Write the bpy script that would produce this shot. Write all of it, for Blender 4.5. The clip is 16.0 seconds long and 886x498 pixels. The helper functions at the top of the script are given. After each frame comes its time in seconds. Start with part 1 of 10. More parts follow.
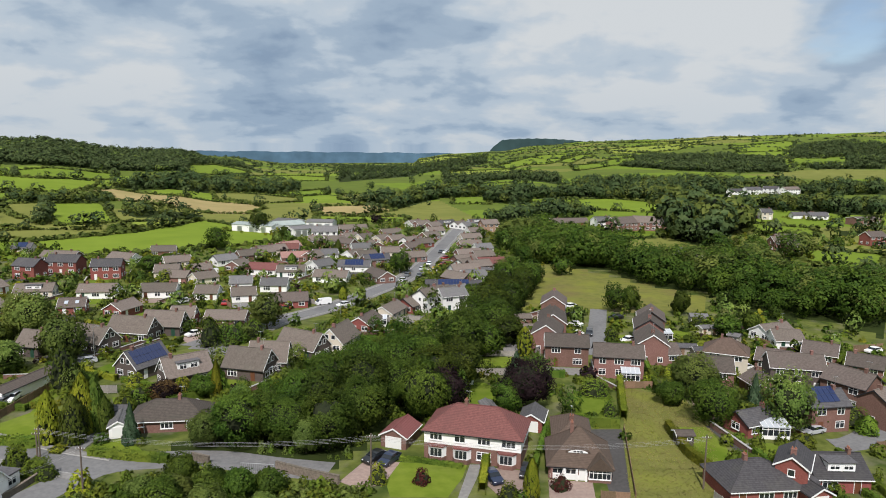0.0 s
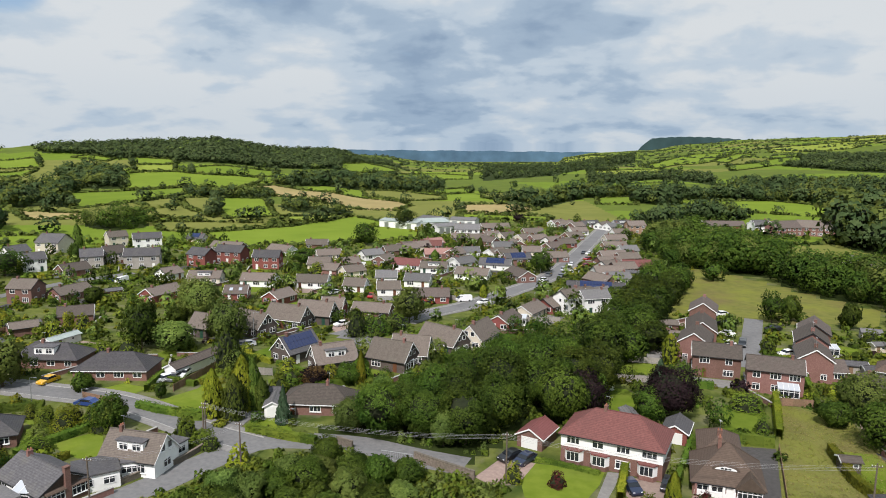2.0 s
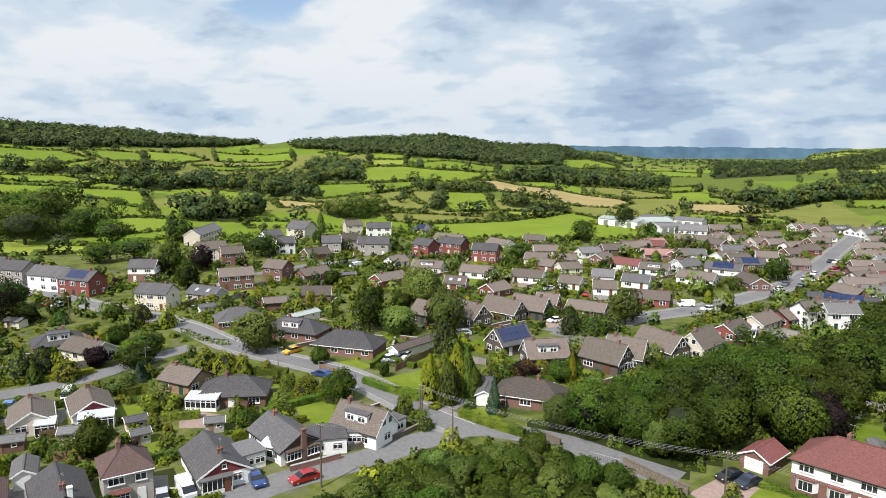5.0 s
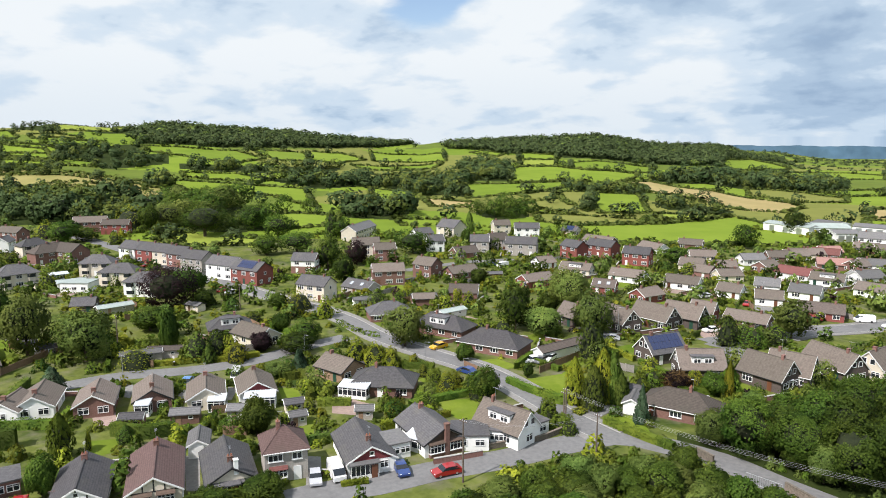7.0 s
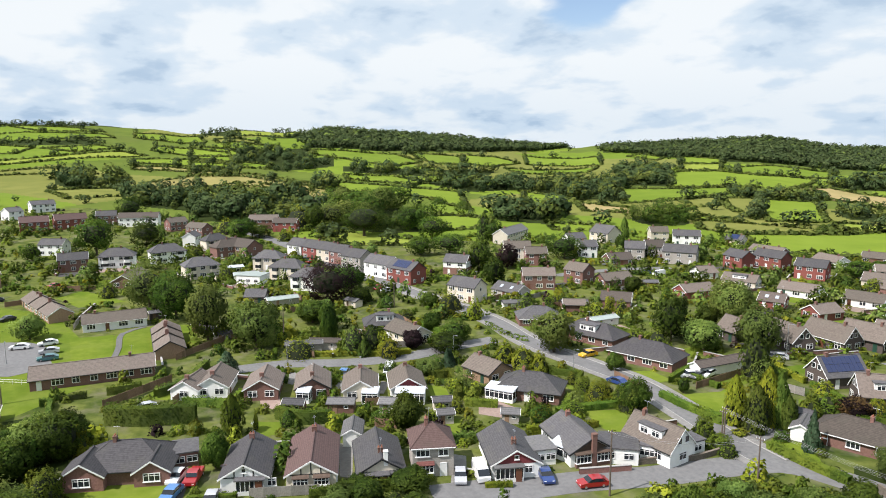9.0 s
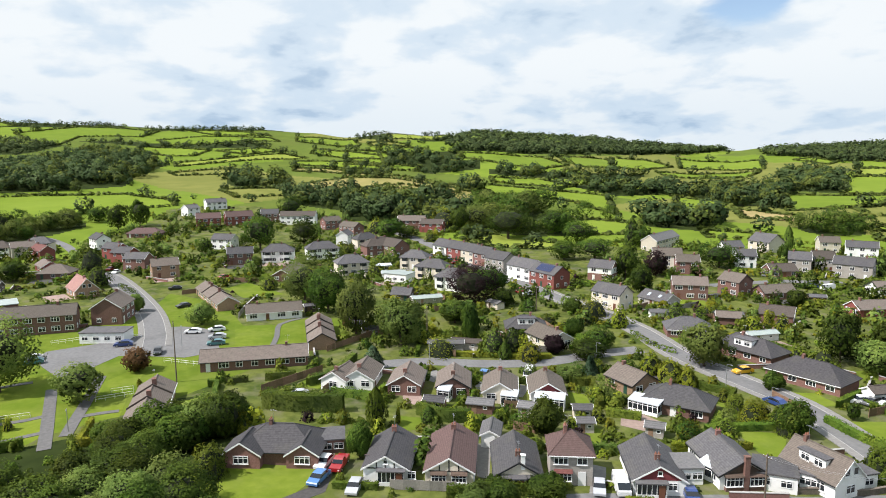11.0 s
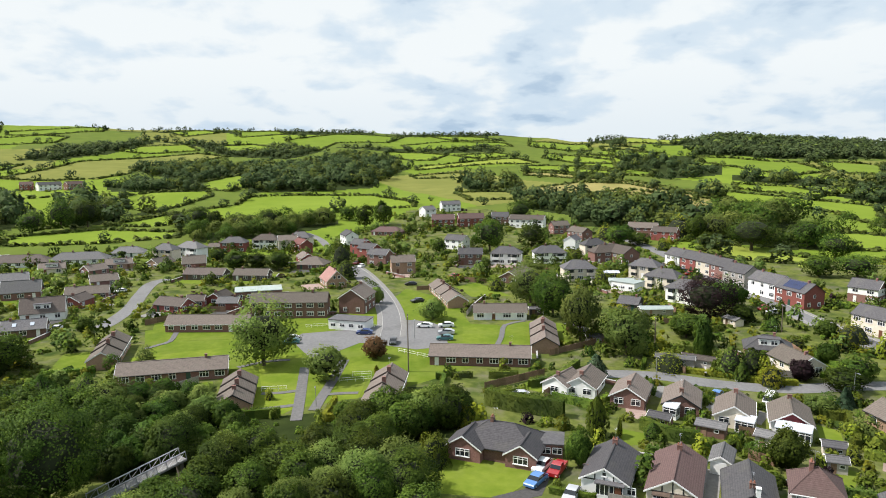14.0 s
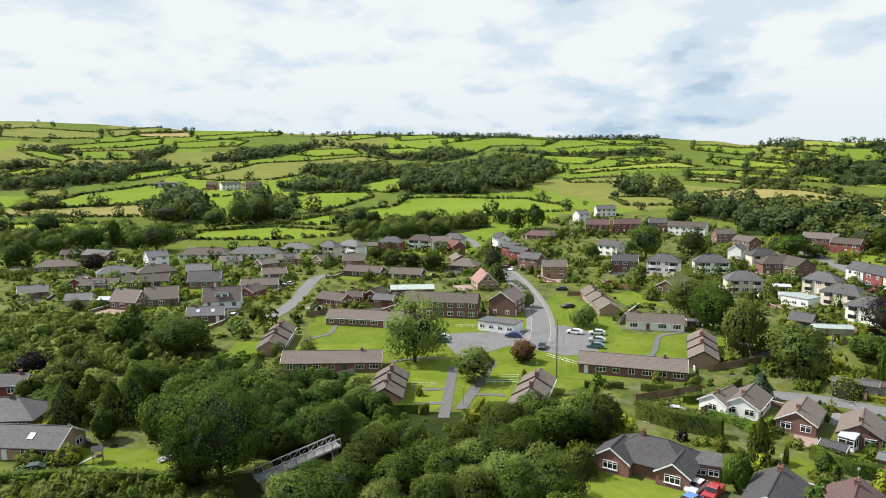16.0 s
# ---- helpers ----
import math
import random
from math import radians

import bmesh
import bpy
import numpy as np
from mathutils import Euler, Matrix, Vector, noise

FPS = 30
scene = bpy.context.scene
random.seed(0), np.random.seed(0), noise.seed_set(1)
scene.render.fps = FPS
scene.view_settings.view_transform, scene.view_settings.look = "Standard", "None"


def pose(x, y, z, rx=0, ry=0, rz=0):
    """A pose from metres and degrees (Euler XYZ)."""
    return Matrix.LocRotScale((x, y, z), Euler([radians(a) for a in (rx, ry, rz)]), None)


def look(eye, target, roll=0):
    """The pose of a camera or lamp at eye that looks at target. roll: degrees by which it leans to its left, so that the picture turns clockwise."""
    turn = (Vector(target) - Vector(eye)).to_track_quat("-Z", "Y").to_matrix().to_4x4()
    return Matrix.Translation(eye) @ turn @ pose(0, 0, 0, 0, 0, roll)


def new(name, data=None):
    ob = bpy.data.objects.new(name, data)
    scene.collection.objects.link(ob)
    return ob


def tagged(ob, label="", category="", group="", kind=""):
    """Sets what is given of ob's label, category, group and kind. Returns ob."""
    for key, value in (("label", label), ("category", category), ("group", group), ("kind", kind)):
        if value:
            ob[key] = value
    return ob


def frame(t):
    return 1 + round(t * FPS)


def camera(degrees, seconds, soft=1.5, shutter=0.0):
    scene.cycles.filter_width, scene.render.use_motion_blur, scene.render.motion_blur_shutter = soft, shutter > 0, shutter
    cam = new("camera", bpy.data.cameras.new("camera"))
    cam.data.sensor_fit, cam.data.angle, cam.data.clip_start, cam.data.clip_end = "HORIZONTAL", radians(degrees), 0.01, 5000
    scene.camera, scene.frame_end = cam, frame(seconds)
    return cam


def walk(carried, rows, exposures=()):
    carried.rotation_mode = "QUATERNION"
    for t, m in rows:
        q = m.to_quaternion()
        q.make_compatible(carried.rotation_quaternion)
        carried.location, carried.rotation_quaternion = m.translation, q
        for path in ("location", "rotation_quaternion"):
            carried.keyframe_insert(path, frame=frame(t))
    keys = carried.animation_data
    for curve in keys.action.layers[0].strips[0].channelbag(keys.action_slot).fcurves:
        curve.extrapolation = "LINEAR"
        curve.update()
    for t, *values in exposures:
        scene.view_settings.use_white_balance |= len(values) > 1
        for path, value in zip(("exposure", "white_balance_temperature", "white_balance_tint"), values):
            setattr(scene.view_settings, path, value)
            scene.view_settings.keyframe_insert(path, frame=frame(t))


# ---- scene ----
# ---------- camera: a drone that hovers and turns to its left ----------
EYE = 50.0
cam = camera(64.72, 16.0, 0.95)
ROWS = [
    (0.0, 0.63, -8.4, -0.67),
    (0.5, 3.43, -8.45, -0.66),
    (1.0, 6.48, -8.49, -0.64),
    (1.5, 9.31, -8.55, -0.62),
    (2.0, 12.31, -8.61, -0.56),
    (2.5, 15.14, -8.69, -0.59),
    (3.0, 18.19, -8.8, -0.54),
    (3.5, 21.06, -8.87, -0.5),
    (4.0, 24.13, -8.96, -0.46),
    (6.5, 39.17, -9.11, -0.16),
    (7.0, 42.33, -9.11, -0.08),
    (7.5, 45.35, -9.06, -0.06),
    (8.0, 48.62, -9.01, 0.04),
    (8.5, 51.65, -8.91, 0.1),
    (9.0, 54.81, -8.81, 0.15),
    (11.5, 69.76, -8.47, 0.3),
    (12.0, 72.92, -8.39, 0.35),
    (12.5, 75.8, -8.32, 0.36),
    (13.0, 79.03, -8.24, 0.39),
    (13.5, 82.05, -8.14, 0.48),
    (14.0, 85.31, -8.05, 0.48),
    (14.5, 88.32, -7.94, 0.48),
    (15.0, 91.55, -7.85, 0.5),
    (15.5, 94.52, -7.79, 0.44),
    (16.0, 97.79, -7.69, 0.39),
]
walk(cam, [(t, pose(0, 0, EYE, 90 + pitch, 0, yaw) @ pose(0, 0, 0, 0, 0, -roll)) for t, yaw, pitch, roll in ROWS],
     [(0.0, -0.09, 6400, 14), (4.0, 0.21, 6400, 14), (8.0, 0.40, 6400, 14), (12.5, 0.42, 6450, 13), (16.0, 0.39, 6500, 12)])

# ---------- world, sun ----------
SUN_AZ, SUN_EL = 174.0, 50.0          # bearing counted to the left of +y


def build_world():
    w = bpy.data.worlds.new("sky")
    w.use_nodes = True
    scene.world = w
    nt = w.node_tree
    nt.nodes.clear()
    N, K = nt.nodes.new, nt.links.new
    sky = N("ShaderNodeTexSky")
    sky.sky_type, sky.sun_disc = "NISHITA", False
    sky.sun_elevation, sky.sun_rotation = radians(SUN_EL), radians(-SUN_AZ)
    sky.air_density, sky.dust_density, sky.altitude = 1.0, 0.6, 150
    tc = N("ShaderNodeTexCoord")
    sep = N("ShaderNodeSeparateXYZ")
    K(tc.outputs["Generated"], sep.inputs[0])

    def mth(op, a, b=None, clamp=False):
        n = N("ShaderNodeMath")
        n.operation, n.use_clamp = op, clamp
        for i, v in enumerate((a, b)):
            if v is None:
                continue
            if isinstance(v, (int, float)):
                n.inputs[i].default_value = v
            else:
                K(v, n.inputs[i])
        return n.outputs[0]

    def ramp(src, stops):
        n = N("ShaderNodeValToRGB")
        n.color_ramp.interpolation = "EASE"
        e = n.color_ramp.elements
        while len(e) < len(stops):
            e.new(0.5)
        for i, (p, c) in enumerate(stops):
            e[i].position, e[i].color = p, (*c, 1)
        K(src, n.inputs[0])
        return n.outputs[0]

    def mix(f, a, b):
        n = N("ShaderNodeMix")
        n.data_type = "RGBA"
        for s, v in ((n.inputs[0], f), (n.inputs[6], a), (n.inputs[7], b)):
            if isinstance(v, tuple):
                s.default_value = (*v, 1)
            elif isinstance(v, (int, float)):
                s.default_value = v
            else:
                K(v, s)
        return n.outputs[2]

    # cloud layer: the direction met with a flat deck overhead
    up = mth("ADD", mth("MAXIMUM", sep.outputs[2], 0.0), 0.30)
    comb = N("ShaderNodeCombineXYZ")
    K(mth("DIVIDE", sep.outputs[0], up), comb.inputs[0])
    K(mth("DIVIDE", sep.outputs[1], up), comb.inputs[1])

    def clouds(scale, detail, rough, seed, dist=0.0):
        mp = N("ShaderNodeMapping")
        mp.inputs["Location"].default_value = (seed, seed * 0.37, seed * 0.71)
        K(comb.outputs[0], mp.inputs[0])
        n = N("ShaderNodeTexNoise")
        n.inputs["Scale"].default_value, n.inputs["Detail"].default_value = scale, detail
        n.inputs["Roughness"].default_value, n.inputs["Distortion"].default_value = rough, dist
        K(mp.outputs[0], n.inputs["Vector"])
        return n.outputs["Fac"]

    big = clouds(0.9, 3, 0.5, 3.1)
    mid = clouds(2.4, 6, 0.5, 7.7, 0.2)
    fine = clouds(5.5, 6, 0.5, 1.9, 0.2)
    haze = mth("SUBTRACT", 0.10, mth("MULTIPLY", sep.outputs[2], 0.8), True)

    def towards(az, el, near, far):
        """1 in the direction az, el (degrees), fading to 0 between the two angles from it."""
        n = N("ShaderNodeVectorMath")
        n.operation = "DOT_PRODUCT"
        K(tc.outputs["Generated"], n.inputs[0])
        a, e = radians(az), radians(el)
        n.inputs[1].default_value = (-math.sin(a) * math.cos(e), math.cos(a) * math.cos(e), math.sin(e))
        m = N("ShaderNodeMapRange")
        m.interpolation_type = "SMOOTHSTEP"
        m.inputs[1].default_value, m.inputs[2].default_value = math.cos(radians(far)), math.cos(radians(near))
        K(n.outputs["Value"], m.inputs[0])
        return m.outputs[0]

    # a rain cloud over the end of the valley, a thin blue gap high over the hill, bright cloud on either side
    rain = mth("MAXIMUM", towards(13, 6, 1, 12), mth("MAXIMUM", mth("MULTIPLY", towards(5, 11, 1, 14), 0.6), mth("MULTIPLY", towards(26, 11, 1, 10), 0.7)))
    gap = mth("MAXIMUM", towards(44, 12.5, 1, 6), mth("MULTIPLY", towards(-27, 9, 1, 5), 0.7))
    cover = ramp(mth("SUBTRACT", mth("ADD", mth("ADD", mth("MULTIPLY", big, 0.45), mth("MULTIPLY", mid, 0.55)), mth("ADD", haze, 0.10)), mth("MULTIPLY", gap, 0.17)), [(0.40, (0, 0, 0)), (0.50, (1, 1, 1))])
    shade = mth("ADD", mth("ADD", mth("MULTIPLY", big, 0.35), mth("MULTIPLY", mid, 0.40)), mth("MULTIPLY", fine, 0.25))
    side = mth("SUBTRACT", mth("ADD", mth("MULTIPLY", sep.outputs[0], -0.045), 0.022), mth("MULTIPLY", rain, 0.060))
    side = mth("ADD", side, mth("SUBTRACT", mth("MULTIPLY", towards(-14, 11, 1, 13), 0.035), mth("MULTIPLY", towards(84, 11, 1, 13), 0.035)))
    tone = ramp(mth("ADD", shade, side), [(0.37, (0.36, 0.50, 0.66)), (0.445, (0.51, 0.66, 0.80)), (0.500, (0.71, 0.84, 0.93)), (0.575, (0.93, 0.995, 1.0))])
    low = ramp(sep.outputs[2], [(0.0, (0.72, 0.80, 0.88)), (0.13, (1, 1, 1))])
    tint = N("ShaderNodeMix")
    tint.data_type, tint.blend_type = "RGBA", "MULTIPLY"
    tint.inputs[0].default_value = 0.45
    K(tone, tint.inputs[6])
    K(low, tint.inputs[7])
    scale_sky = N("ShaderNodeVectorMath")
    scale_sky.operation = "SCALE"
    scale_sky.inputs["Scale"].default_value = 0.11
    K(sky.outputs[0], scale_sky.inputs[0])
    scale_cl = N("ShaderNodeVectorMath")
    scale_cl.operation = "SCALE"
    scale_cl.inputs["Scale"].default_value = 0.72
    K(tint.outputs[2], scale_cl.inputs[0])
    bg = N("ShaderNodeBackground")
    K(mix(cover, scale_sky.outputs[0], scale_cl.outputs[0]), bg.inputs[0])
    bg.inputs[1].default_value = 1.0
    K(bg.outputs[0], N("ShaderNodeOutputWorld").inputs[0])


build_world()
sun_data = bpy.data.lights.new("sun", "SUN")
sun_data.energy, sun_data.angle, sun_data.color = 5.0, radians(0.53), (1.0, 0.955, 0.90)
sun = new("sun", sun_data)
_a, _e = radians(SUN_AZ), radians(SUN_EL)
sun.matrix_basis = look((0, 0, 300), Vector((0, 0, 300)) - Vector((-math.sin(_a) * math.cos(_e), math.cos(_a) * math.cos(_e), math.sin(_e))))

# ---------- materials ----------
MATS = {}


def material(name, a, b, scale=1.0, rough=0.85, bump=0.0, bump_scale=8.0, vary=0.12, stain=None, stain_scale=0.15, bands=None, metal=0.0, c=None, spec=0.3, world_space=False):
    """Two-scale noise between colours a and b, larger stains, row bands and relief, varied from thing to thing."""
    if name in MATS:
        return MATS[name]
    m = bpy.data.materials.new(name)
    m.use_nodes = True
    nt = m.node_tree
    N, K = nt.nodes.new, nt.links.new
    p = nt.nodes["Principled BSDF"]
    p.inputs["Roughness"].default_value, p.inputs["Metallic"].default_value = rough, metal
    p.inputs["Specular IOR Level"].default_value = spec
    tc, oi = N("ShaderNodeTexCoord"), N("ShaderNodeObjectInfo")
    geo = N("ShaderNodeNewGeometry")
    src = geo.outputs["Position"] if world_space else tc.outputs["Object"]

    def noise_of(s, detail, rg=0.55):
        n = N("ShaderNodeTexNoise")
        n.inputs["Scale"].default_value, n.inputs["Detail"].default_value, n.inputs["Roughness"].default_value = s, detail, rg
        K(src, n.inputs["Vector"])
        return n.outputs["Fac"]

    def mixc(f, x, y, mode="MIX"):
        n = N("ShaderNodeMix")
        n.data_type, n.blend_type = "RGBA", mode
        for s, v in ((n.inputs[0], f), (n.inputs[6], x), (n.inputs[7], y)):
            if isinstance(v, tuple):
                s.default_value = (*v, 1)
            elif isinstance(v, (int, float)):
                s.default_value = v
            else:
                K(v, s)
        return n.outputs[2]

    def span(f, lo, hi, to0=0.0, to1=1.0):
        n = N("ShaderNodeMapRange")
        n.inputs[1].default_value, n.inputs[2].default_value, n.inputs[3].default_value, n.inputs[4].default_value = lo, hi, to0, to1
        K(f, n.inputs[0])
        return n.outputs[0]

    grain = noise_of(scale, 6)
    col = mixc(span(grain, 0.3, 0.7), a, b)
    if c:
        col = mixc(span(noise_of(scale * 0.23, 4), 0.45, 0.7), col, c)
    if stain:
        col = mixc(span(noise_of(stain_scale, 5, 0.6), 0.5, 0.75, 0.0, 0.8), col, stain)
    if bands:
        wv = N("ShaderNodeTexWave")
        wv.bands_direction = bands[0]
        wv.inputs["Scale"].default_value, wv.inputs["Distortion"].default_value = bands[1], bands[3] if len(bands) > 3 else 0.0
        K(src, wv.inputs["Vector"])
        dark = span(wv.outputs["Fac"], 0.0, 0.5, 1.0 - bands[2], 1.0)
        col = mixc(1.0, col, dark, "MULTIPLY")
    if vary:
        hs = N("ShaderNodeHueSaturation")
        K(span(oi.outputs["Random"], 0, 1, 1 - vary * 1.6, 1 + vary * 1.6), hs.inputs["Value"])
        K(span(oi.outputs["Random"], 0, 1, 0.5 + vary * 0.06, 0.5 - vary * 0.06), hs.inputs["Hue"])
        K(col, hs.inputs["Color"])
        col = hs.outputs[0]
    K(col, p.inputs["Base Color"])
    if bump:
        bn = N("ShaderNodeBump")
        bn.inputs["Strength"].default_value, bn.inputs["Distance"].default_value = bump, 0.05
        K(noise_of(bump_scale, 4), bn.inputs["Height"])
        K(bn.outputs[0], p.inputs["Normal"])
    MATS[name] = m
    return m


def leafy(name, a, b, vary=0.34, soft=0.24):
    """Leaf material: each leaf its own tone, light passing through a little."""
    if name in MATS:
        return MATS[name]
    m = bpy.data.materials.new(name)
    m.use_nodes = True
    nt = m.node_tree
    N, K = nt.nodes.new, nt.links.new
    p = nt.nodes["Principled BSDF"]
    p.inputs["Roughness"].default_value = 0.7
    p.inputs["Specular IOR Level"].default_value = 0.10
    geo, oi = N("ShaderNodeNewGeometry"), N("ShaderNodeObjectInfo")
    mx = N("ShaderNodeMix")
    mx.data_type = "RGBA"
    mx.inputs[6].default_value, mx.inputs[7].default_value = (*a, 1), (*b, 1)
    K(geo.outputs["Random Per Island"], mx.inputs[0])
    hs = N("ShaderNodeHueSaturation")
    mr = N("ShaderNodeMapRange")
    mr.inputs[3].default_value, mr.inputs[4].default_value = 1 - vary, 1 + vary
    K(oi.outputs["Random"], mr.inputs[0])
    K(mr.outputs[0], hs.inputs["Value"])
    mr2 = N("ShaderNodeMapRange")
    mr2.inputs[3].default_value, mr2.inputs[4].default_value = 0.485, 0.515
    K(oi.outputs["Random"], mr2.inputs[0])
    K(mr2.outputs[0], hs.inputs["Hue"])
    K(mx.outputs[2], hs.inputs["Color"])
    # drifts of lighter and darker growth, a few metres to a few dozen metres wide
    big = N("ShaderNodeTexNoise")
    big.inputs["Scale"].default_value, big.inputs["Detail"].default_value, big.inputs["Roughness"].default_value = 0.085, 2.0, 0.65
    K(geo.outputs["Position"], big.inputs["Vector"])
    mr3 = N("ShaderNodeMapRange")
    mr3.inputs[1].default_value, mr3.inputs[2].default_value, mr3.inputs[3].default_value, mr3.inputs[4].default_value = 0.32, 0.68, 0.70, 1.32
    K(big.outputs["Fac"], mr3.inputs[0])
    hs2 = N("ShaderNodeHueSaturation")
    K(mr3.outputs[0], hs2.inputs["Value"])
    mr4 = N("ShaderNodeMapRange")
    mr4.inputs[1].default_value, mr4.inputs[2].default_value, mr4.inputs[3].default_value, mr4.inputs[4].default_value = 0.35, 0.65, 0.515, 0.485
    K(big.outputs["Fac"], mr4.inputs[0])
    K(mr4.outputs[0], hs2.inputs["Hue"])
    K(hs.outputs[0], hs2.inputs["Color"])
    hs = hs2
    K(hs.outputs[0], p.inputs["Base Color"])
    tr = N("ShaderNodeBsdfTranslucent")
    K(hs.outputs[0], tr.inputs[0])
    # leaf sprays take most of their shading from the side of the clump they sit on
    at, vt, mv, nv = N("ShaderNodeAttribute"), N("ShaderNodeVectorTransform"), N("ShaderNodeMix"), N("ShaderNodeVectorMath")
    at.attribute_name = "outward"
    vt.vector_type, vt.convert_from, vt.convert_to = "NORMAL", "OBJECT", "WORLD"
    mv.data_type = "VECTOR"
    mv.inputs[0].default_value = 0.72
    nv.operation = "NORMALIZE"
    K(at.outputs["Vector"], vt.inputs[0])
    K(geo.outputs["Normal"], mv.inputs[4])
    K(vt.outputs[0], mv.inputs[5])
    K(mv.outputs[1], nv.inputs[0])
    K(nv.outputs[0], p.inputs["Normal"])
    ad = N("ShaderNodeMixShader")
    ad.inputs[0].default_value = soft
    K(p.outputs[0], ad.inputs[1])
    K(tr.outputs[0], ad.inputs[2])
    K(ad.outputs[0], nt.nodes["Material Output"].inputs[0])
    MATS[name] = m
    return m


def plain(name, col, rough=0.5, metal=0.0, spec=0.5, coat=0.0):
    if name in MATS:
        return MATS[name]
    m = bpy.data.materials.new(name)
    m.use_nodes = True
    p = m.node_tree.nodes["Principled BSDF"]
    p.inputs["Base Color"].default_value = (*col, 1)
    p.inputs["Roughness"].default_value, p.inputs["Metallic"].default_value = rough, metal
    p.inputs["Specular IOR Level"].default_value = spec
    p.inputs["Coat Weight"].default_value = coat
    MATS[name] = m
    return m


TILE = ("Z", 1.75, 0.22, 0.6)
ROOF = {
    "brown": material("brown concrete roof tiles", (0.112, 0.092, 0.077), (0.172, 0.144, 0.121), 2.5, 0.85, 0.3, 6, 0.16, (0.150, 0.134, 0.108), 0.35, TILE),
    "dark": material("dark brown roof tiles", (0.074, 0.060, 0.051), (0.120, 0.098, 0.084), 2.5, 0.85, 0.3, 6, 0.16, (0.09, 0.08, 0.065), 0.35, TILE),
    "umber": material("warm dark brown roof tiles", (0.080, 0.056, 0.042), (0.118, 0.084, 0.064), 2.5, 0.85, 0.3, 6, 0.12, (0.09, 0.065, 0.05), 0.35, TILE),
    "charcoal": material("dark charcoal roof tiles", (0.040, 0.038, 0.041), (0.070, 0.066, 0.069), 2.5, 0.75, 0.3, 6, 0.14, (0.075, 0.072, 0.064), 0.3, TILE),
    "slate": material("grey slate roof", (0.060, 0.058, 0.061), (0.108, 0.104, 0.108), 2.5, 0.7, 0.25, 6, 0.18, (0.12, 0.115, 0.10), 0.3, TILE),
    "grey": material("pale grey roof tiles", (0.105, 0.103, 0.105), (0.165, 0.162, 0.160), 2.5, 0.8, 0.25, 6, 0.15, (0.14, 0.14, 0.12), 0.3, TILE),
    "red": material("red clay roof tiles", (0.135, 0.050, 0.045), (0.198, 0.078, 0.070), 3, 0.8, 0.3, 6, 0.08, (0.13, 0.055, 0.05), 0.4, TILE),
    "maroon": material("maroon roof tiles", (0.085, 0.052, 0.047), (0.130, 0.084, 0.076), 3, 0.85, 0.3, 6, 0.08, (0.10, 0.07, 0.06), 0.4, TILE),
    "pink": material("faded pink roof tiles", (0.28, 0.15, 0.13), (0.36, 0.21, 0.18), 3, 0.85, 0.3, 6, 0.06, (0.24, 0.15, 0.13), 0.4, TILE),
    "pale": material("pale green-grey felt roof", (0.26, 0.31, 0.29), (0.34, 0.38, 0.36), 2, 0.8, 0.1, 6, 0.06, (0.22, 0.25, 0.23), 0.3),
}
COURSE = ("Z", 4.2, 0.12, 0.4)
WALL = {
    "brick": material("brown-red brick", (0.165, 0.086, 0.070), (0.235, 0.132, 0.108), 4, 0.9, 0.3, 12, 0.14, (0.16, 0.085, 0.065), 0.4, COURSE),
    "red": material("bright red brick", (0.190, 0.055, 0.045), (0.255, 0.085, 0.070), 4, 0.9, 0.3, 12, 0.08, (0.21, 0.07, 0.055), 0.4, COURSE),
    "maroon": material("maroon painted gable", (0.16, 0.035, 0.040), (0.21, 0.05, 0.055), 4, 0.8, 0.2, 12, 0.05),
    "buff": material("buff brown brick", (0.300, 0.190, 0.125), (0.390, 0.260, 0.175), 4, 0.9, 0.3, 12, 0.10, (0.25, 0.16, 0.11), 0.4, COURSE),
    "white": material("white painted render", (0.74, 0.74, 0.71), (0.82, 0.82, 0.80), 2, 0.85, 0.15, 15, 0.03, (0.66, 0.66, 0.62), 0.5),
    "cream": material("cream render", (0.56, 0.50, 0.40), (0.66, 0.60, 0.49), 2, 0.88, 0.15, 15, 0.08, (0.48, 0.43, 0.35), 0.5),
    "pebble": material("grey pebbledash", (0.33, 0.30, 0.27), (0.43, 0.40, 0.36), 5, 0.95, 0.3, 20, 0.10, (0.27, 0.25, 0.22), 0.5),
    "dark": material("dark brown hung tiles", (0.070, 0.055, 0.048), (0.115, 0.092, 0.080), 4, 0.85, 0.3, 8, 0.12, None, 0.3, COURSE),
}
WALL_WORDS = {"brick": "brown-red brick", "red": "bright red brick", "maroon": "white and maroon", "buff": "buff brick", "white": "white rendered",
              "cream": "cream rendered", "pebble": "grey pebbledashed", "dark": "dark tile-hung"}
ROOF_WORDS = {"brown": "brown tiled roof", "umber": "warm dark brown tiled roof", "dark": "dark brown tiled roof", "charcoal": "dark charcoal tiled roof", "slate": "grey slate roof", "grey": "pale grey tiled roof", "red": "red tiled roof",
              "maroon": "maroon tiled roof", "pink": "faded pink tiled roof", "pale": "pale green felt roof"}
FRAME = material("white window plastic", (0.74, 0.74, 0.73), (0.80, 0.80, 0.79), 3, 0.45, 0, 1, 0.02)
TRIM = material("white painted timber", (0.70, 0.70, 0.68), (0.80, 0.80, 0.78), 3, 0.6, 0.1, 6, 0.03)
GLASS = plain("window glass", (0.022, 0.026, 0.030), 0.08, 0.0, 0.6)
DOORM = [plain("white door", (0.72, 0.72, 0.7), 0.5), plain("brown door", (0.13, 0.05, 0.025), 0.5), plain("dark green door", (0.02, 0.06, 0.04), 0.4)]
